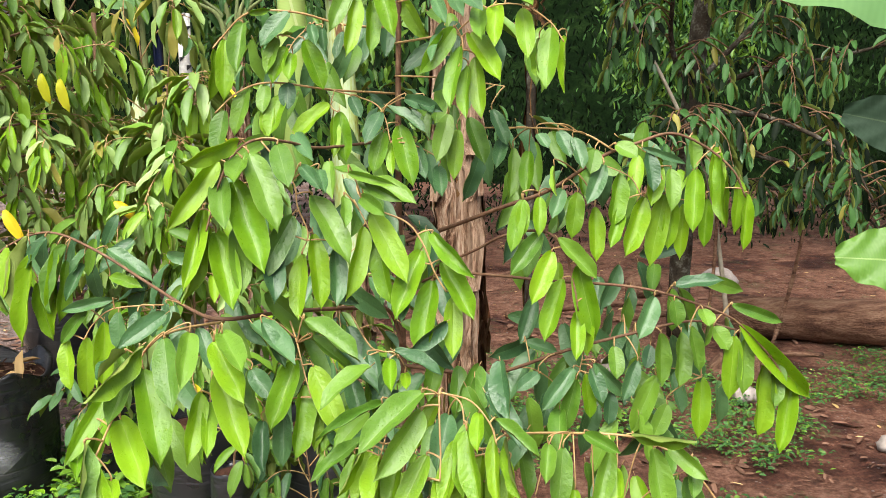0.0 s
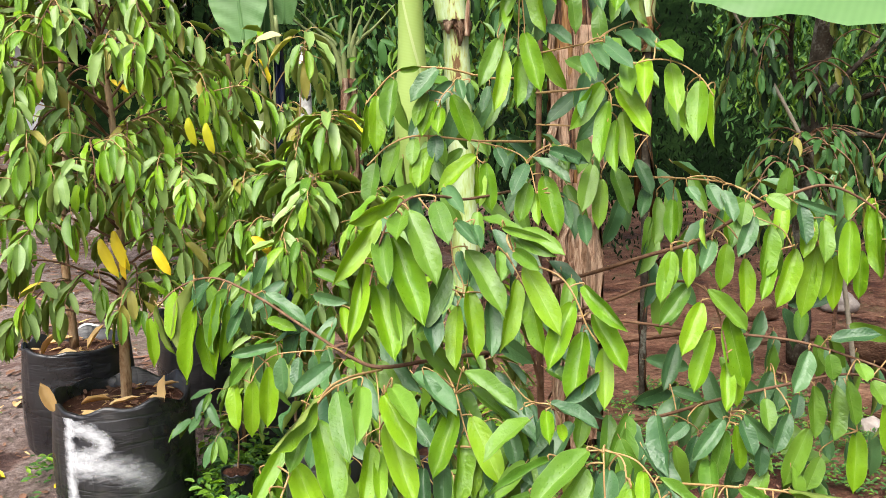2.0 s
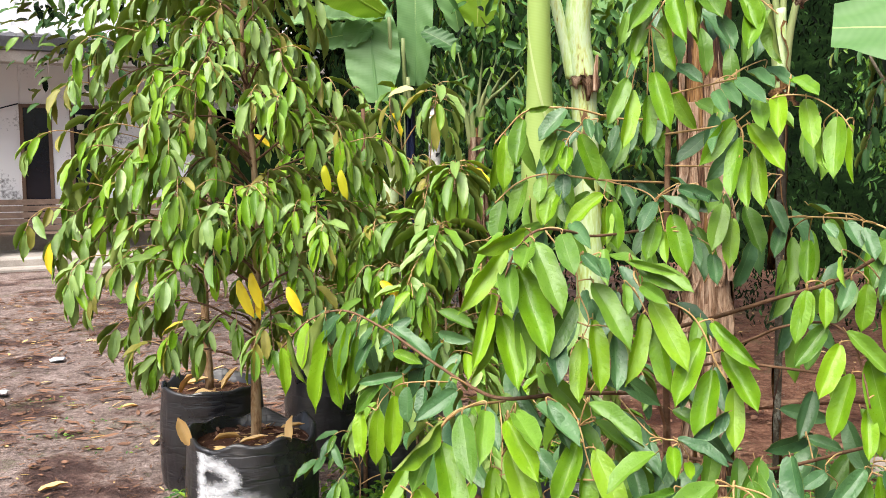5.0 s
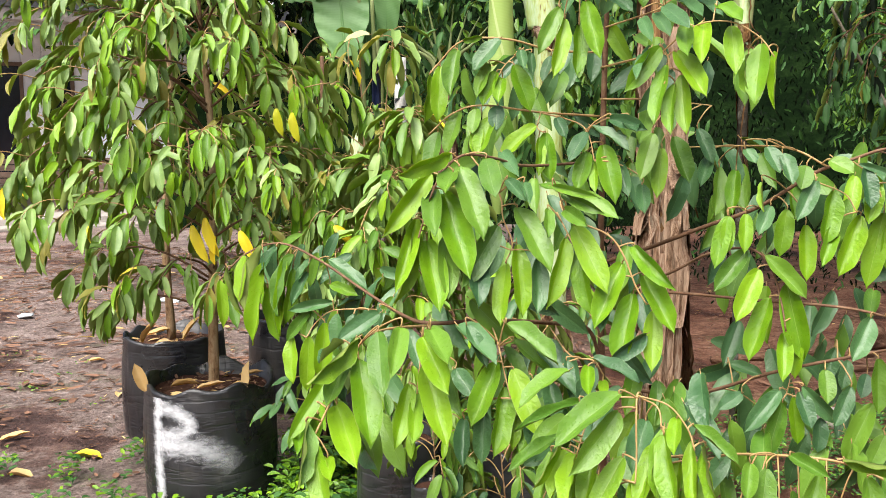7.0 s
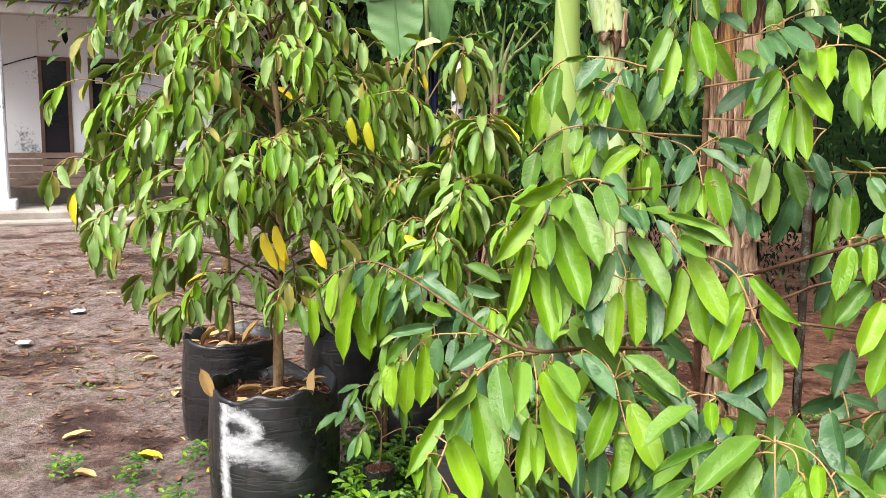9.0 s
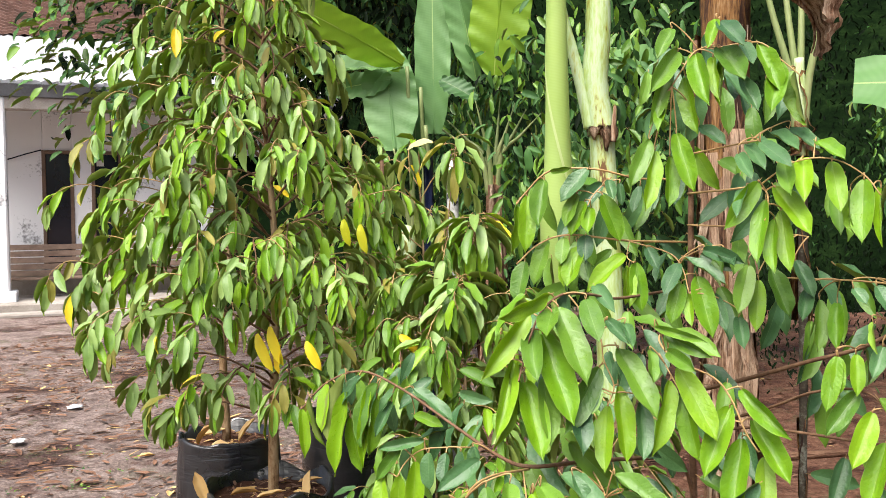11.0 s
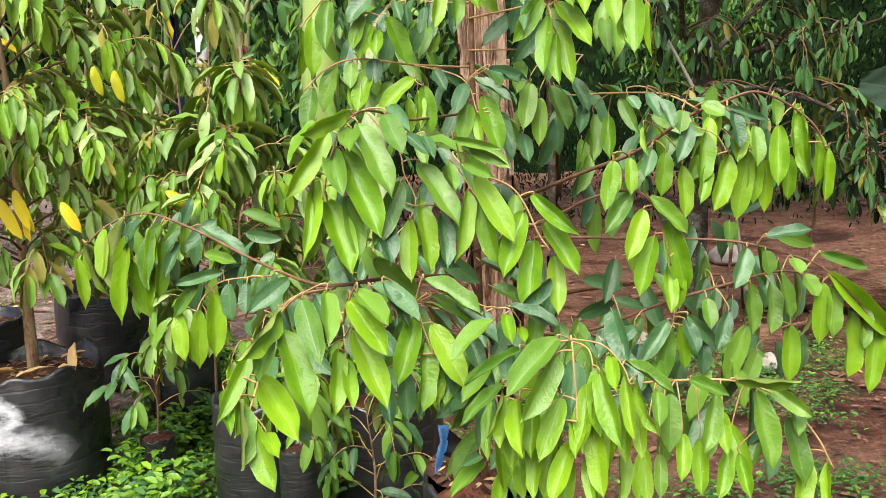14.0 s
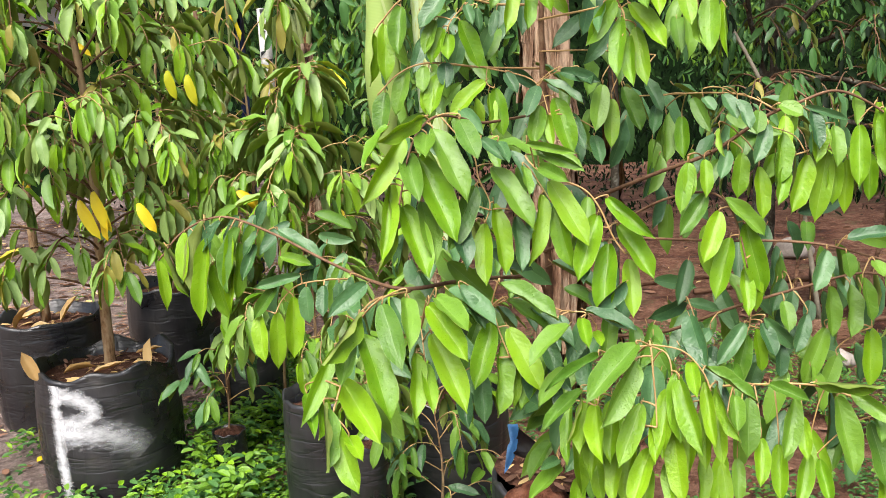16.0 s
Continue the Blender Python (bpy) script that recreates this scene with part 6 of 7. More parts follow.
leaves(durian, [  # left low
    (-0.342, 1.420, 0.978, -0.421, 1.410, 0.962, 0.015, 'd'), (-0.384, 1.420, 0.961, -0.425, 1.410, 0.908, 0.018, 'm'),
    (-0.357, 1.420, 0.941, -0.362, 1.412, 0.838, 0.026, 'y'), (-0.386, 1.420, 0.916, -0.390, 1.410, 0.817, 0.023, 'y'),
    (-0.418, 1.420, 0.915, -0.409, 1.389, 0.839, 0.026, 'y'), (-0.334, 1.420, 0.957, -0.333, 1.404, 0.898, 0.025, 'd'),
    (-0.304, 1.420, 0.958, -0.304, 1.398, 0.909, 0.023, 'd'), (-0.279, 1.420, 0.962, -0.282, 1.412, 0.917, 0.018, 'd'),
    (-0.258, 1.420, 0.971, -0.261, 1.412, 0.931, 0.016, 'd'),
])
leaves(durian, [  # front left
    (-0.214, 1.140, 0.952, -0.172, 1.058, 0.859, 0.034, 'y'), (-0.247, 1.140, 0.885, -0.188, 1.048, 0.828, 0.035, 'y'),
    (-0.186, 1.140, 0.992, -0.161, 1.060, 0.927, 0.031, 'm'), (-0.154, 1.140, 0.999, -0.143, 1.051, 0.961, 0.021, 'm'),
    (-0.217, 1.140, 0.982, -0.259, 1.051, 0.940, 0.013, 'b'), (-0.253, 1.140, 0.934, -0.292, 1.063, 0.854, 0.018, 'y'),
    (-0.233, 1.140, 0.952, -0.239, 1.072, 0.900, 0.024, 'm'), (-0.275, 1.140, 0.869, -0.265, 1.049, 0.843, 0.012, 'b'),
    (-0.236, 1.140, 0.975, -0.244, 1.051, 0.971, 0.015, 'd'), (-0.297, 1.140, 0.870, -0.276, 1.054, 0.850, 0.015, 'y'),
    (-0.123, 1.140, 0.988, -0.072, 1.072, 0.927, 0.031, 'y'), (-0.121, 1.140, 0.947, -0.077, 1.070, 0.864, 0.032, 'y'),
])
leaves(durian, [  # front left
    (-0.132, 1.140, 0.907, -0.121, 1.067, 0.865, 0.016, 'y'), (-0.143, 1.140, 0.920, -0.142, 1.063, 0.856, 0.020, 'y'),
    (-0.113, 1.140, 0.998, -0.071, 1.059, 0.970, 0.026, 'm'),
])
leaves(durian, [  # front left2
    (-0.251, 1.050, 0.862, -0.219, 0.994, 0.792, 0.031, 'y'), (-0.260, 1.050, 0.889, -0.255, 0.999, 0.818, 0.008, 'b'),
    (-0.232, 1.050, 0.842, -0.209, 0.989, 0.837, 0.016, 'y'),
])
leaves(durian, [  # mid low
    (-0.079, 1.240, 0.985, -0.044, 1.212, 0.930, 0.018, 'd'), (-0.011, 1.240, 0.964, 0.069, 1.212, 0.909, 0.026, 'm'),
    (-0.034, 1.240, 0.931, -0.063, 1.191, 0.845, 0.032, 'y'), (-0.024, 1.240, 0.895, -0.034, 1.189, 0.803, 0.026, 'y'),
    (-0.010, 1.240, 0.922, 0.033, 1.188, 0.840, 0.035, 'y'), (-0.008, 1.240, 0.878, -0.005, 1.207, 0.810, 0.020, 'y'),
    (0.023, 1.240, 0.956, 0.088, 1.195, 0.901, 0.019, 'd'), (-0.021, 1.240, 0.989, 0.057, 1.189, 0.944, 0.026, 'm'),
    (0.104, 1.240, 0.943, 0.169, 1.191, 0.922, 0.020, 'd'), (0.098, 1.240, 0.931, 0.099, 1.188, 0.901, 0.019, 'y'),
    (0.067, 1.240, 0.938, 0.076, 1.204, 0.895, 0.016, 'd'), (0.119, 1.240, 0.911, 0.122, 1.203, 0.898, 0.014, 'y'),
])
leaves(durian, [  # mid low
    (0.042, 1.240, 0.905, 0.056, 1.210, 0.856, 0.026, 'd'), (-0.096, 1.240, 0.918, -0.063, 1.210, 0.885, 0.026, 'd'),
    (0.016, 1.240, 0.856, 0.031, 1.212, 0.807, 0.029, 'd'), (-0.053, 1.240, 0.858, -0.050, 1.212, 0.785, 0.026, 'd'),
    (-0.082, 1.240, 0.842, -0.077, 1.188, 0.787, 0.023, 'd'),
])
leaves(durian, [  # center
    (-0.109, 1.350, 1.213, -0.057, 1.282, 1.111, 0.038, 'm'), (-0.133, 1.350, 1.171, -0.079, 1.285, 1.044, 0.043, 'y'),
    (-0.161, 1.350, 1.095, -0.124, 1.274, 0.993, 0.036, 'y'), (-0.067, 1.350, 1.225, -0.044, 1.283, 1.173, 0.031, 'm'),
    (-0.154, 1.350, 1.201, -0.214, 1.287, 1.108, 0.024, 'y'), (-0.123, 1.350, 1.232, -0.184, 1.271, 1.198, 0.013, 'b'),
    (-0.178, 1.350, 1.129, -0.194, 1.271, 1.021, 0.021, 'y'), (-0.047, 1.350, 1.121, -0.091, 1.282, 1.034, 0.031, 'm'),
    (-0.151, 1.350, 1.175, -0.135, 1.268, 1.120, 0.031, 'm'), (-0.183, 1.350, 1.120, -0.188, 1.292, 1.001, 0.014, 'b'),
    (-0.119, 1.350, 1.205, -0.123, 1.292, 1.175, 0.031, 'm'), (-0.132, 1.350, 1.101, -0.111, 1.279, 1.018, 0.028, 'm'),
])
leaves(durian, [  # center
    (-0.081, 1.350, 1.082, -0.062, 1.268, 1.011, 0.029, 'd'),
])
leaves(durian, [  # center right
    (-0.035, 1.360, 1.060, -0.040, 1.301, 0.975, 0.027, 'y'), (-0.019, 1.360, 1.091, -0.004, 1.322, 0.983, 0.025, 'y'),
    (-0.019, 1.360, 1.149, 0.043, 1.299, 1.061, 0.032, 'm'), (0.036, 1.360, 1.183, 0.105, 1.313, 1.169, 0.011, 'm'),
    (0.051, 1.360, 1.172, 0.116, 1.320, 1.144, 0.014, 'm'), (0.055, 1.360, 1.147, 0.095, 1.299, 1.127, 0.018, 'm'),
    (0.070, 1.360, 1.123, 0.123, 1.306, 1.028, 0.036, 'y'), (0.057, 1.360, 1.102, 0.039, 1.310, 1.000, 0.024, 'y'),
    (0.078, 1.360, 1.085, 0.093, 1.322, 0.990, 0.028, 'y'), (0.029, 1.360, 1.148, 0.036, 1.305, 1.111, 0.015, 'm'),
    (0.144, 1.360, 1.065, 0.103, 1.306, 0.973, 0.034, 'y'), (0.162, 1.360, 1.018, 0.142, 1.309, 0.910, 0.032, 'y'),
])
leaves(durian, [  # center right
    (0.161, 1.360, 1.092, 0.220, 1.299, 1.034, 0.020, 'y'), (0.176, 1.360, 1.047, 0.220, 1.305, 0.968, 0.032, 'y'),
    (0.193, 1.360, 0.992, 0.190, 1.308, 0.911, 0.028, 'y'), (-0.035, 1.360, 1.193, -0.000, 1.322, 1.161, 0.020, 'd'),
    (-0.009, 1.360, 1.188, 0.004, 1.317, 1.157, 0.015, 'd'), (0.118, 1.360, 1.031, 0.113, 1.308, 0.971, 0.025, 'd'),
    (0.014, 1.360, 1.069, 0.020, 1.309, 0.991, 0.025, 'd'),
])
leaves(durian, [  # upper
    (-0.159, 1.620, 1.419, -0.169, 1.589, 1.333, 0.032, 'm'), (-0.191, 1.620, 1.390, -0.189, 1.589, 1.288, 0.027, 'y'),
    (-0.211, 1.620, 1.375, -0.215, 1.612, 1.280, 0.010, 'b'), (-0.080, 1.620, 1.437, -0.128, 1.594, 1.382, 0.033, 'd'),
    (-0.054, 1.620, 1.390, -0.021, 1.612, 1.305, 0.033, 'y'), (-0.085, 1.620, 1.378, -0.111, 1.607, 1.317, 0.029, 'y'),
    (-0.075, 1.620, 1.367, -0.080, 1.589, 1.321, 0.025, 'y'), (-0.043, 1.620, 1.417, -0.033, 1.595, 1.380, 0.018, 'd'),
    (-0.023, 1.620, 1.411, -0.019, 1.610, 1.370, 0.015, 'd'), (0.013, 1.620, 1.405, -0.001, 1.589, 1.359, 0.017, 'd'),
    (-0.154, 1.620, 1.309, -0.180, 1.599, 1.229, 0.030, 'm'), (-0.196, 1.620, 1.269, -0.210, 1.589, 1.195, 0.033, 'm'),
])
leaves(durian, [  # upper
    (-0.084, 1.620, 1.317, -0.084, 1.594, 1.274, 0.029, 'd'), (-0.123, 1.620, 1.313, -0.127, 1.591, 1.268, 0.025, 'm'),
    (-0.012, 1.620, 1.280, -0.083, 1.607, 1.216, 0.033, 'y'), (-0.093, 1.620, 1.297, -0.114, 1.588, 1.222, 0.033, 'y'),
    (-0.116, 1.620, 1.282, -0.123, 1.589, 1.228, 0.025, 'y'), (0.005, 1.620, 1.267, 0.016, 1.600, 1.180, 0.030, 'y'),
    (-0.007, 1.620, 1.259, -0.004, 1.588, 1.189, 0.017, 'y'), (0.025, 1.620, 1.294, 0.044, 1.591, 1.258, 0.021, 'd'),
    (-0.099, 1.620, 1.393, -0.121, 1.603, 1.333, 0.025, 'm'), (-0.148, 1.620, 1.436, -0.106, 1.599, 1.442, 0.013, 'b'),
])
leaves(durian, [  # upper right
    (0.079, 1.580, 1.268, 0.052, 1.528, 1.220, 0.026, 'd'), (0.089, 1.580, 1.277, 0.156, 1.544, 1.236, 0.023, 'd'),
    (0.083, 1.580, 1.233, 0.065, 1.547, 1.168, 0.029, 'y'), (0.109, 1.580, 1.245, 0.133, 1.531, 1.149, 0.037, 'y'),
    (0.096, 1.580, 1.217, 0.096, 1.532, 1.165, 0.015, 'y'), (0.030, 1.580, 1.484, -0.001, 1.531, 1.403, 0.024, 'm'),
    (0.039, 1.580, 1.464, 0.024, 1.535, 1.360, 0.023, 'y'), (0.064, 1.580, 1.454, 0.063, 1.550, 1.365, 0.024, 'y'),
    (0.075, 1.580, 1.493, 0.102, 1.543, 1.392, 0.031, 'y'), (0.195, 1.580, 1.265, 0.173, 1.531, 1.188, 0.031, 'm'),
    (0.211, 1.580, 1.239, 0.202, 1.543, 1.156, 0.026, 'y'), (0.230, 1.580, 1.259, 0.255, 1.551, 1.179, 0.031, 'm'),
])
leaves(durian, [  # upper right
    (0.308, 1.580, 1.207, 0.301, 1.545, 1.124, 0.024, 'm'), (0.336, 1.580, 1.201, 0.325, 1.528, 1.130, 0.021, 'y'),
    (0.150, 1.580, 1.286, 0.165, 1.529, 1.266, 0.024, 'd'), (0.270, 1.580, 1.273, 0.295, 1.550, 1.213, 0.024, 'd'),
    (0.178, 1.580, 1.175, 0.182, 1.529, 1.129, 0.024, 'd'), (0.138, 1.580, 1.216, 0.154, 1.538, 1.158, 0.021, 'd'),
    (0.290, 1.580, 1.222, 0.272, 1.535, 1.175, 0.023, 'd'), (0.120, 1.580, 1.291, 0.185, 1.535, 1.270, 0.020, 'd'),
])
leaves(durian, [  # top right
    (0.198, 1.480, 1.403, 0.145, 1.428, 1.331, 0.027, 'y'), (0.209, 1.480, 1.374, 0.184, 1.412, 1.281, 0.024, 'y'),
    (0.222, 1.480, 1.343, 0.207, 1.409, 1.269, 0.021, 'y'), (0.232, 1.480, 1.357, 0.237, 1.428, 1.264, 0.023, 'y'),
    (0.223, 1.480, 1.394, 0.266, 1.409, 1.321, 0.031, 'y'), (0.265, 1.480, 1.440, 0.255, 1.411, 1.378, 0.027, 'y'),
    (0.307, 1.480, 1.433, 0.309, 1.422, 1.356, 0.027, 'y'), (0.354, 1.480, 1.404, 0.335, 1.415, 1.311, 0.029, 'y'),
    (0.378, 1.480, 1.390, 0.368, 1.431, 1.301, 0.011, 'y'), (0.284, 1.480, 1.465, 0.316, 1.432, 1.432, 0.027, 'y'),
    (0.237, 1.480, 1.434, 0.235, 1.408, 1.383, 0.024, 'm'), (0.201, 1.480, 1.467, 0.237, 1.414, 1.427, 0.023, 'd'),
])
leaves(durian, [  # top right
    (0.168, 1.480, 1.449, 0.180, 1.424, 1.412, 0.018, 'd'), (0.335, 1.480, 1.387, 0.320, 1.430, 1.325, 0.023, 'b'),
    (0.181, 1.480, 1.395, 0.156, 1.419, 1.355, 0.015, 'd'),
])
leaves(durian, [  # top
    (0.078, 1.600, 1.638, 0.028, 1.538, 1.559, 0.026, 'm'), (0.063, 1.600, 1.613, 0.035, 1.539, 1.508, 0.021, 'm'),
    (0.063, 1.600, 1.573, 0.047, 1.539, 1.488, 0.018, 'y'), (0.091, 1.600, 1.592, 0.102, 1.562, 1.493, 0.026, 'y'),
    (0.108, 1.600, 1.632, 0.125, 1.541, 1.535, 0.028, 'y'), (0.138, 1.600, 1.625, 0.142, 1.548, 1.545, 0.018, 'y'),
    (0.148, 1.600, 1.640, 0.182, 1.539, 1.573, 0.041, 'm'), (0.158, 1.600, 1.620, 0.145, 1.558, 1.536, 0.017, 'y'),
    (0.212, 1.600, 1.642, 0.242, 1.562, 1.553, 0.031, 'y'), (0.246, 1.600, 1.611, 0.225, 1.538, 1.522, 0.033, 'y'),
    (0.271, 1.600, 1.596, 0.279, 1.550, 1.497, 0.018, 'b'), (0.143, 1.600, 1.690, 0.126, 1.561, 1.640, 0.020, 'y'),
])
leaves(durian, [  # top
    (0.148, 1.600, 1.685, 0.182, 1.539, 1.634, 0.033, 'd'), (0.187, 1.600, 1.648, 0.198, 1.550, 1.606, 0.023, 'd'),
    (0.068, 1.600, 1.678, 0.043, 1.552, 1.627, 0.025, 'm'), (0.113, 1.600, 1.506, 0.156, 1.562, 1.472, 0.025, 'd'),
    (0.232, 1.600, 1.492, 0.268, 1.539, 1.454, 0.025, 'd'), (0.262, 1.600, 1.497, 0.301, 1.538, 1.458, 0.025, 'd'),
    (0.193, 1.600, 1.473, 0.216, 1.540, 1.431, 0.021, 'd'), (0.183, 1.600, 1.589, 0.208, 1.560, 1.524, 0.025, 'd'),
])
leaves(durian, [  # right
    (0.306, 1.430, 1.134, 0.285, 1.398, 1.056, 0.025, 'y'), (0.308, 1.430, 1.134, 0.303, 1.406, 1.077, 0.021, 'y'),
    (0.333, 1.430, 1.138, 0.330, 1.401, 1.081, 0.021, 'y'), (0.336, 1.430, 1.080, 0.285, 1.400, 1.019, 0.027, 'm'),
    (0.394, 1.430, 1.146, 0.385, 1.414, 1.073, 0.027, 'y'), (0.422, 1.430, 1.122, 0.423, 1.406, 1.037, 0.025, 'y'),
    (0.460, 1.430, 1.176, 0.442, 1.404, 1.092, 0.030, 'y'), (0.501, 1.430, 1.138, 0.466, 1.406, 1.045, 0.031, 'y'),
    (0.519, 1.430, 1.198, 0.507, 1.408, 1.126, 0.027, 'y'), (0.534, 1.430, 1.142, 0.510, 1.412, 1.028, 0.027, 'y'),
    (0.548, 1.430, 1.137, 0.539, 1.416, 1.055, 0.022, 'y'), (0.567, 1.430, 1.127, 0.556, 1.410, 1.041, 0.019, 'y'),
])
leaves(durian, [  # right
    (0.574, 1.430, 1.237, 0.576, 1.421, 1.183, 0.024, 'm'), (0.611, 1.430, 1.218, 0.606, 1.412, 1.128, 0.027, 'y'),
    (0.631, 1.430, 1.181, 0.627, 1.415, 1.090, 0.018, 'b'),
])
leaves(durian, [  # right end
    (0.650, 1.420, 1.167, 0.647, 1.411, 1.080, 0.026, 'y'), (0.665, 1.420, 1.144, 0.659, 1.412, 1.052, 0.015, 'y'),
    (0.580, 1.420, 1.183, 0.572, 1.393, 1.085, 0.025, 'y'), (0.600, 1.420, 1.136, 0.595, 1.411, 1.059, 0.018, 'y'),
    (0.359, 1.420, 1.243, 0.376, 1.398, 1.203, 0.026, 'd'), (0.382, 1.420, 1.233, 0.392, 1.388, 1.185, 0.023, 'd'),
    (0.418, 1.420, 1.214, 0.407, 1.396, 1.180, 0.025, 'm'), (0.432, 1.420, 1.191, 0.402, 1.392, 1.130, 0.025, 'd'),
    (0.450, 1.420, 1.222, 0.482, 1.402, 1.204, 0.028, 'm'), (0.327, 1.420, 1.239, 0.340, 1.400, 1.217, 0.019, 'd'),
    (0.368, 1.420, 1.152, 0.347, 1.389, 1.110, 0.022, 'd'), (0.492, 1.420, 1.217, 0.563, 1.412, 1.193, 0.010, 'd'),
])
leaves(durian, [  # right end
    (0.461, 1.420, 1.122, 0.438, 1.388, 1.062, 0.021, 'y'), (0.617, 1.420, 1.209, 0.610, 1.388, 1.102, 0.022, 'b'),
    (0.501, 1.420, 1.212, 0.507, 1.394, 1.150, 0.025, 'd'), (0.354, 1.420, 1.189, 0.352, 1.392, 1.145, 0.019, 'b'),
    (0.539, 1.420, 1.184, 0.537, 1.388, 1.123, 0.025, 'm'),
])
leaves(durian, [  # right twig
    (0.352, 1.410, 1.054, 0.316, 1.372, 0.977, 0.031, 'y'), (0.371, 1.410, 1.009, 0.341, 1.382, 0.911, 0.028, 'y'),
    (0.394, 1.410, 0.955, 0.388, 1.368, 0.886, 0.023, 'y'), (0.395, 1.410, 1.032, 0.421, 1.390, 0.914, 0.033, 'y'),
    (0.412, 1.410, 0.975, 0.408, 1.392, 0.886, 0.022, 'y'), (0.361, 1.410, 1.075, 0.421, 1.391, 1.011, 0.026, 'm'),
])
leaves(durian, [  # right mid
    (0.530, 1.340, 1.013, 0.603, 1.329, 1.028, 0.021, 'd'), (0.620, 1.340, 0.983, 0.701, 1.331, 0.956, 0.015, 'm'),
    (0.499, 1.340, 0.996, 0.467, 1.309, 0.937, 0.028, 'd'), (0.530, 1.340, 0.990, 0.536, 1.329, 0.952, 0.026, 'm'),
    (0.575, 1.340, 0.976, 0.576, 1.309, 0.956, 0.025, 'm'), (0.634, 1.340, 0.951, 0.749, 1.332, 0.834, 0.026, 'y'),
    (0.627, 1.340, 0.933, 0.620, 1.327, 0.833, 0.028, 'y'), (0.672, 1.340, 0.886, 0.666, 1.326, 0.772, 0.033, 'y'),
    (0.722, 1.340, 0.862, 0.701, 1.317, 0.750, 0.024, 'y'), (0.644, 1.340, 0.928, 0.640, 1.317, 0.844, 0.024, 'm'),
    (0.694, 1.340, 0.899, 0.686, 1.310, 0.827, 0.025, 'm'), (0.594, 1.340, 0.948, 0.615, 1.326, 0.915, 0.028, 'm'),
])
leaves(durian, [  # right mid
    (0.558, 1.340, 0.949, 0.574, 1.332, 0.878, 0.021, 'm'),
])
leaves(durian, [  # right low
    (0.524, 1.380, 0.927, 0.525, 1.368, 0.846, 0.026, 'm'), (0.556, 1.380, 0.929, 0.546, 1.350, 0.846, 0.030, 'm'),
    (0.594, 1.380, 0.854, 0.584, 1.349, 0.761, 0.027, 'y'), (0.488, 1.380, 0.882, 0.462, 1.356, 0.824, 0.023, 'd'),
    (0.520, 1.380, 0.857, 0.478, 1.362, 0.765, 0.027, 'm'), (0.450, 1.380, 0.906, 0.450, 1.348, 0.864, 0.025, 'm'),
    (0.386, 1.380, 0.871, 0.333, 1.348, 0.813, 0.026, 'd'), (0.391, 1.380, 0.852, 0.370, 1.370, 0.766, 0.026, 'm'),
    (0.405, 1.380, 0.861, 0.415, 1.372, 0.788, 0.021, 'y'), (0.414, 1.380, 0.870, 0.430, 1.354, 0.821, 0.025, 'd'),
    (0.419, 1.380, 0.879, 0.472, 1.372, 0.823, 0.018, 'd'), (0.447, 1.380, 0.831, 0.443, 1.368, 0.779, 0.023, 'd'),
])
leaves(durian, [  # right low
    (0.331, 1.380, 0.863, 0.294, 1.355, 0.844, 0.021, 'd'), (0.540, 1.380, 0.809, 0.516, 1.365, 0.758, 0.028, 'm'),
    (0.575, 1.380, 0.902, 0.591, 1.372, 0.848, 0.026, 'd'),
])
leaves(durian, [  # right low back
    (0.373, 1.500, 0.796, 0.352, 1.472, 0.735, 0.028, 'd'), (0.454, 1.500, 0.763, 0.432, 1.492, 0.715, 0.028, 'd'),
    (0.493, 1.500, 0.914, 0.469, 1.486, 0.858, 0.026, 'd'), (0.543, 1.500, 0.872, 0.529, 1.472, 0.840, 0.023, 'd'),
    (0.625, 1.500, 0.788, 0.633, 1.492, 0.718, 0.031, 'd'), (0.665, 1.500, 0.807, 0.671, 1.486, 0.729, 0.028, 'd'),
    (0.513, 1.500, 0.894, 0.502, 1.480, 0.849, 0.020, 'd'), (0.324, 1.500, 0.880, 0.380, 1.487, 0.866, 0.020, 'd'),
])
leaves(durian, [  # bottom right
    (0.347, 1.240, 0.796, 0.336, 1.204, 0.716, 0.031, 'm'), (0.417, 1.240, 0.792, 0.389, 1.206, 0.712, 0.027, 'm'),
    (0.427, 1.240, 0.764, 0.416, 1.188, 0.718, 0.017, 'y'), (0.479, 1.240, 0.793, 0.492, 1.202, 0.684, 0.035, 'm'),
    (0.530, 1.240, 0.749, 0.546, 1.193, 0.657, 0.033, 'm'), (0.447, 1.240, 0.817, 0.527, 1.196, 0.825, 0.013, 'b'),
    (0.501, 1.240, 0.799, 0.547, 1.188, 0.767, 0.019, 'm'), (0.438, 1.240, 0.703, 0.410, 1.200, 0.638, 0.024, 'y'),
    (0.393, 1.240, 0.720, 0.383, 1.198, 0.648, 0.020, 'y'), (0.366, 1.240, 0.731, 0.349, 1.190, 0.676, 0.023, 'y'),
    (0.456, 1.240, 0.693, 0.455, 1.193, 0.641, 0.017, 'y'), (0.559, 1.240, 0.686, 0.539, 1.202, 0.612, 0.032, 'y'),
])
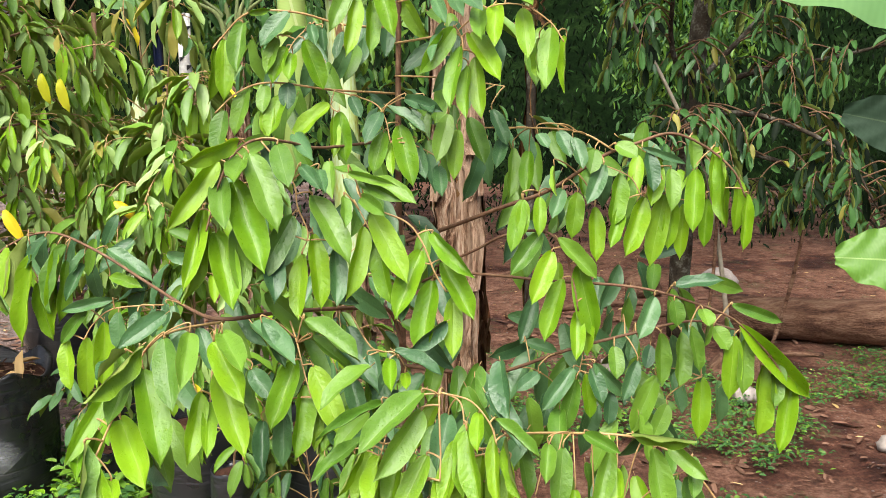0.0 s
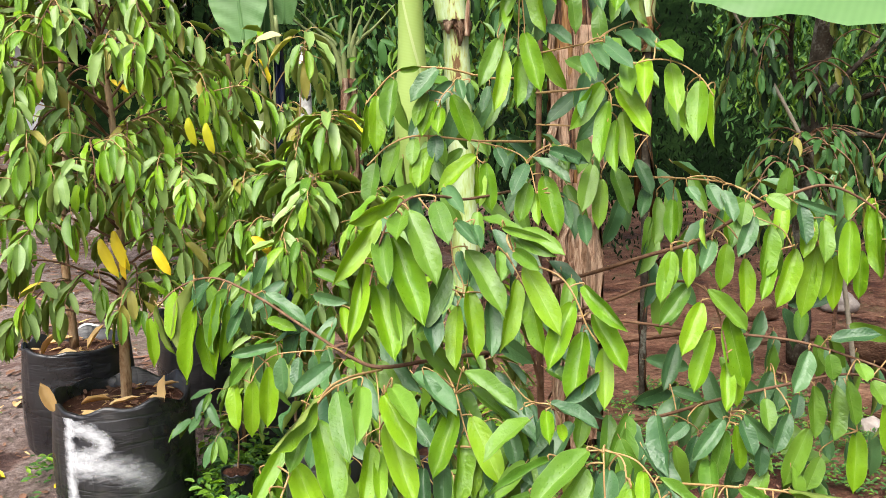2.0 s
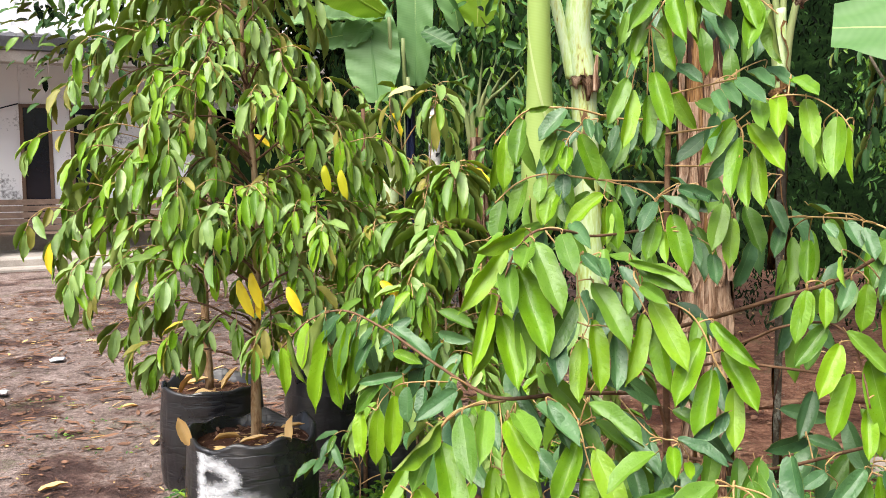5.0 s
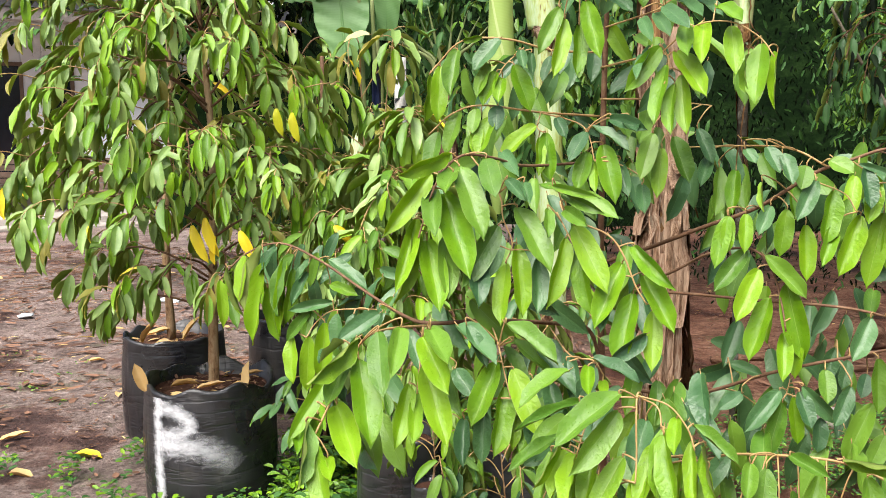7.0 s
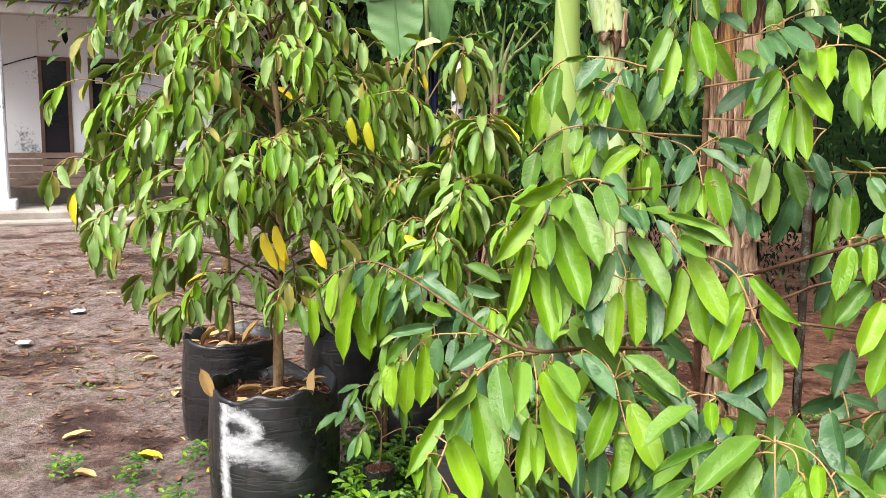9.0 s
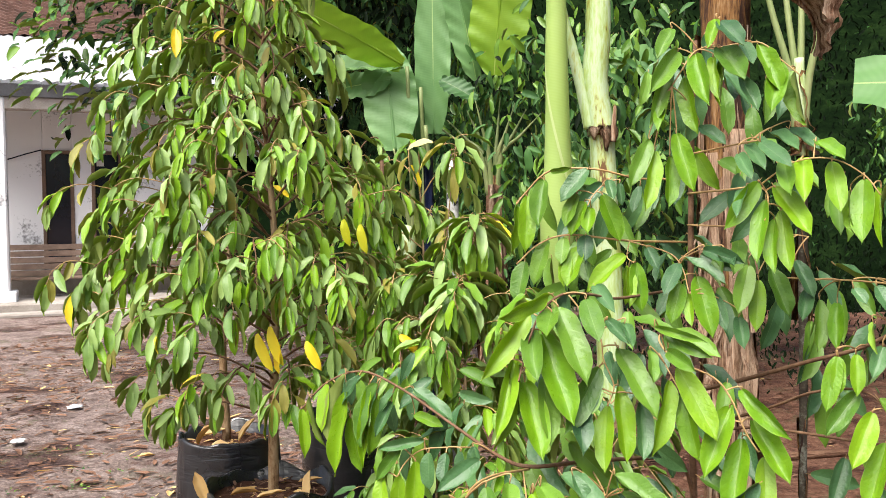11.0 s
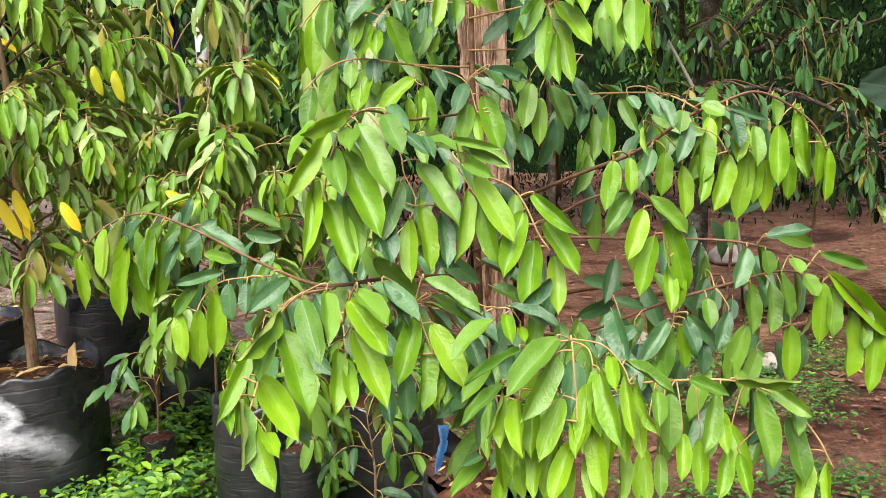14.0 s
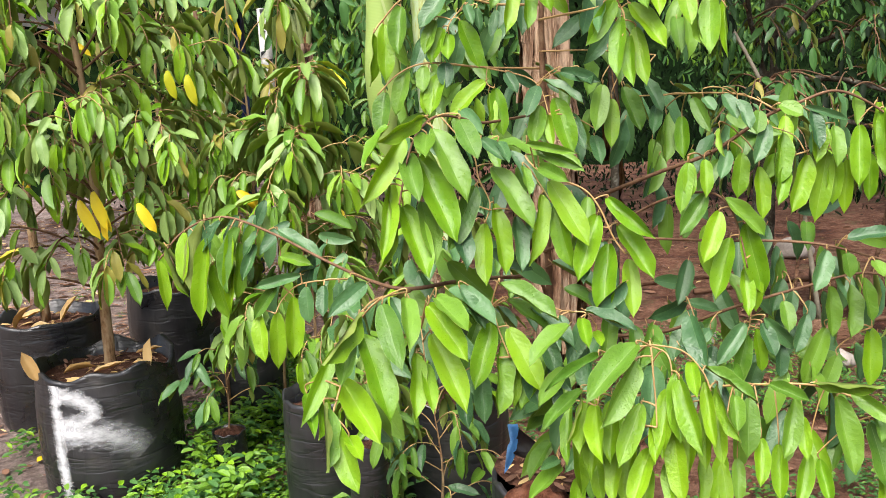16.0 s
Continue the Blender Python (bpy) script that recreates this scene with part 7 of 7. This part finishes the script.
leaves(durian, [  # bottom right
    (0.596, 1.240, 0.670, 0.573, 1.190, 0.616, 0.014, 'b'), (0.309, 1.240, 0.712, 0.292, 1.212, 0.633, 0.022, 'y'),
    (0.331, 1.240, 0.701, 0.323, 1.202, 0.645, 0.019, 'm'), (0.325, 1.240, 0.802, 0.313, 1.189, 0.764, 0.022, 'm'),
    (0.377, 1.240, 0.817, 0.420, 1.194, 0.804, 0.019, 'm'), (0.537, 1.240, 0.780, 0.525, 1.192, 0.736, 0.023, 'm'),
])
leaves(durian, [  # front
    (0.140, 1.060, 0.945, 0.064, 0.989, 0.906, 0.030, 'm'), (0.139, 1.060, 0.922, 0.089, 0.989, 0.865, 0.025, 'm'),
    (0.069, 1.060, 0.888, 0.011, 0.998, 0.867, 0.015, 'm'), (0.092, 1.060, 0.932, 0.017, 1.007, 0.910, 0.011, 'm'),
    (0.069, 1.060, 0.881, 0.045, 0.998, 0.839, 0.014, 'b'), (0.087, 1.060, 0.865, 0.081, 0.988, 0.819, 0.020, 'y'),
    (0.146, 1.060, 0.865, 0.106, 1.008, 0.805, 0.025, 'y'), (0.157, 1.060, 0.802, 0.119, 1.004, 0.748, 0.023, 'y'),
    (0.187, 1.060, 0.831, 0.185, 1.012, 0.748, 0.024, 'y'), (0.194, 1.060, 0.896, 0.206, 0.998, 0.818, 0.022, 'y'),
    (0.209, 1.060, 0.918, 0.202, 1.008, 0.891, 0.016, 'y'), (0.228, 1.060, 0.891, 0.224, 1.010, 0.823, 0.014, 'y'),
])
leaves(durian, [  # front
    (0.228, 1.060, 0.910, 0.277, 1.010, 0.879, 0.013, 'm'), (0.243, 1.060, 0.886, 0.244, 0.996, 0.835, 0.011, 'b'),
    (0.176, 1.060, 0.781, 0.174, 1.012, 0.738, 0.013, 'y'),
])
leaves(durian, [  # front back
    (0.175, 1.120, 0.894, 0.157, 1.059, 0.845, 0.029, 'd'), (0.116, 1.120, 0.816, 0.110, 1.070, 0.757, 0.023, 'y'),
    (0.069, 1.120, 0.803, 0.074, 1.082, 0.730, 0.021, 'y'), (0.096, 1.120, 0.768, 0.092, 1.058, 0.732, 0.017, 'y'),
    (0.049, 1.120, 0.755, -0.004, 1.069, 0.733, 0.017, 'm'), (0.238, 1.120, 0.776, 0.225, 1.074, 0.707, 0.021, 'y'),
    (0.045, 1.120, 0.767, 0.018, 1.080, 0.775, 0.014, 'd'), (0.136, 1.120, 0.823, 0.120, 1.082, 0.775, 0.023, 'y'),
    (0.195, 1.120, 0.868, 0.185, 1.065, 0.825, 0.021, 'd'), (0.222, 1.120, 0.834, 0.213, 1.072, 0.773, 0.021, 'y'),
    (0.072, 1.120, 0.736, 0.059, 1.062, 0.708, 0.020, 'y'), (0.135, 1.120, 0.749, 0.127, 1.082, 0.693, 0.021, 'y'),
])
leaves(durian, [  # front back
    (0.270, 1.120, 0.749, 0.267, 1.082, 0.700, 0.017, 'y'), (0.127, 1.120, 0.724, 0.104, 1.065, 0.695, 0.021, 'd'),
])
leaves(durian, [  # front more
    (0.080, 1.080, 0.865, 0.062, 1.019, 0.814, 0.017, 'y'), (0.094, 1.080, 0.857, 0.075, 1.037, 0.775, 0.019, 'y'),
    (0.113, 1.080, 0.863, 0.097, 1.021, 0.804, 0.020, 'y'), (0.120, 1.080, 0.808, 0.098, 1.025, 0.748, 0.019, 'y'),
    (0.139, 1.080, 0.807, 0.119, 1.041, 0.731, 0.020, 'y'), (0.158, 1.080, 0.773, 0.144, 1.037, 0.723, 0.020, 'y'),
    (0.196, 1.080, 0.897, 0.184, 1.022, 0.828, 0.021, 'y'), (0.185, 1.080, 0.875, 0.163, 1.025, 0.805, 0.020, 'y'),
    (0.215, 1.080, 0.857, 0.200, 1.038, 0.774, 0.019, 'y'), (0.234, 1.080, 0.856, 0.222, 1.040, 0.779, 0.017, 'y'),
    (0.249, 1.080, 0.847, 0.240, 1.026, 0.792, 0.016, 'y'), (0.204, 1.080, 0.787, 0.189, 1.041, 0.724, 0.019, 'y'),
])
leaves(durian, [  # front more
    (0.177, 1.080, 0.852, 0.153, 1.021, 0.800, 0.017, 'y'), (0.057, 1.080, 0.859, 0.041, 1.025, 0.805, 0.014, 'y'),
])
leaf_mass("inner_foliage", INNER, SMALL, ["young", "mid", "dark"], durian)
tagged(part("twig_spray", TWIGS, M["shoot"], durian), kind="stuff")
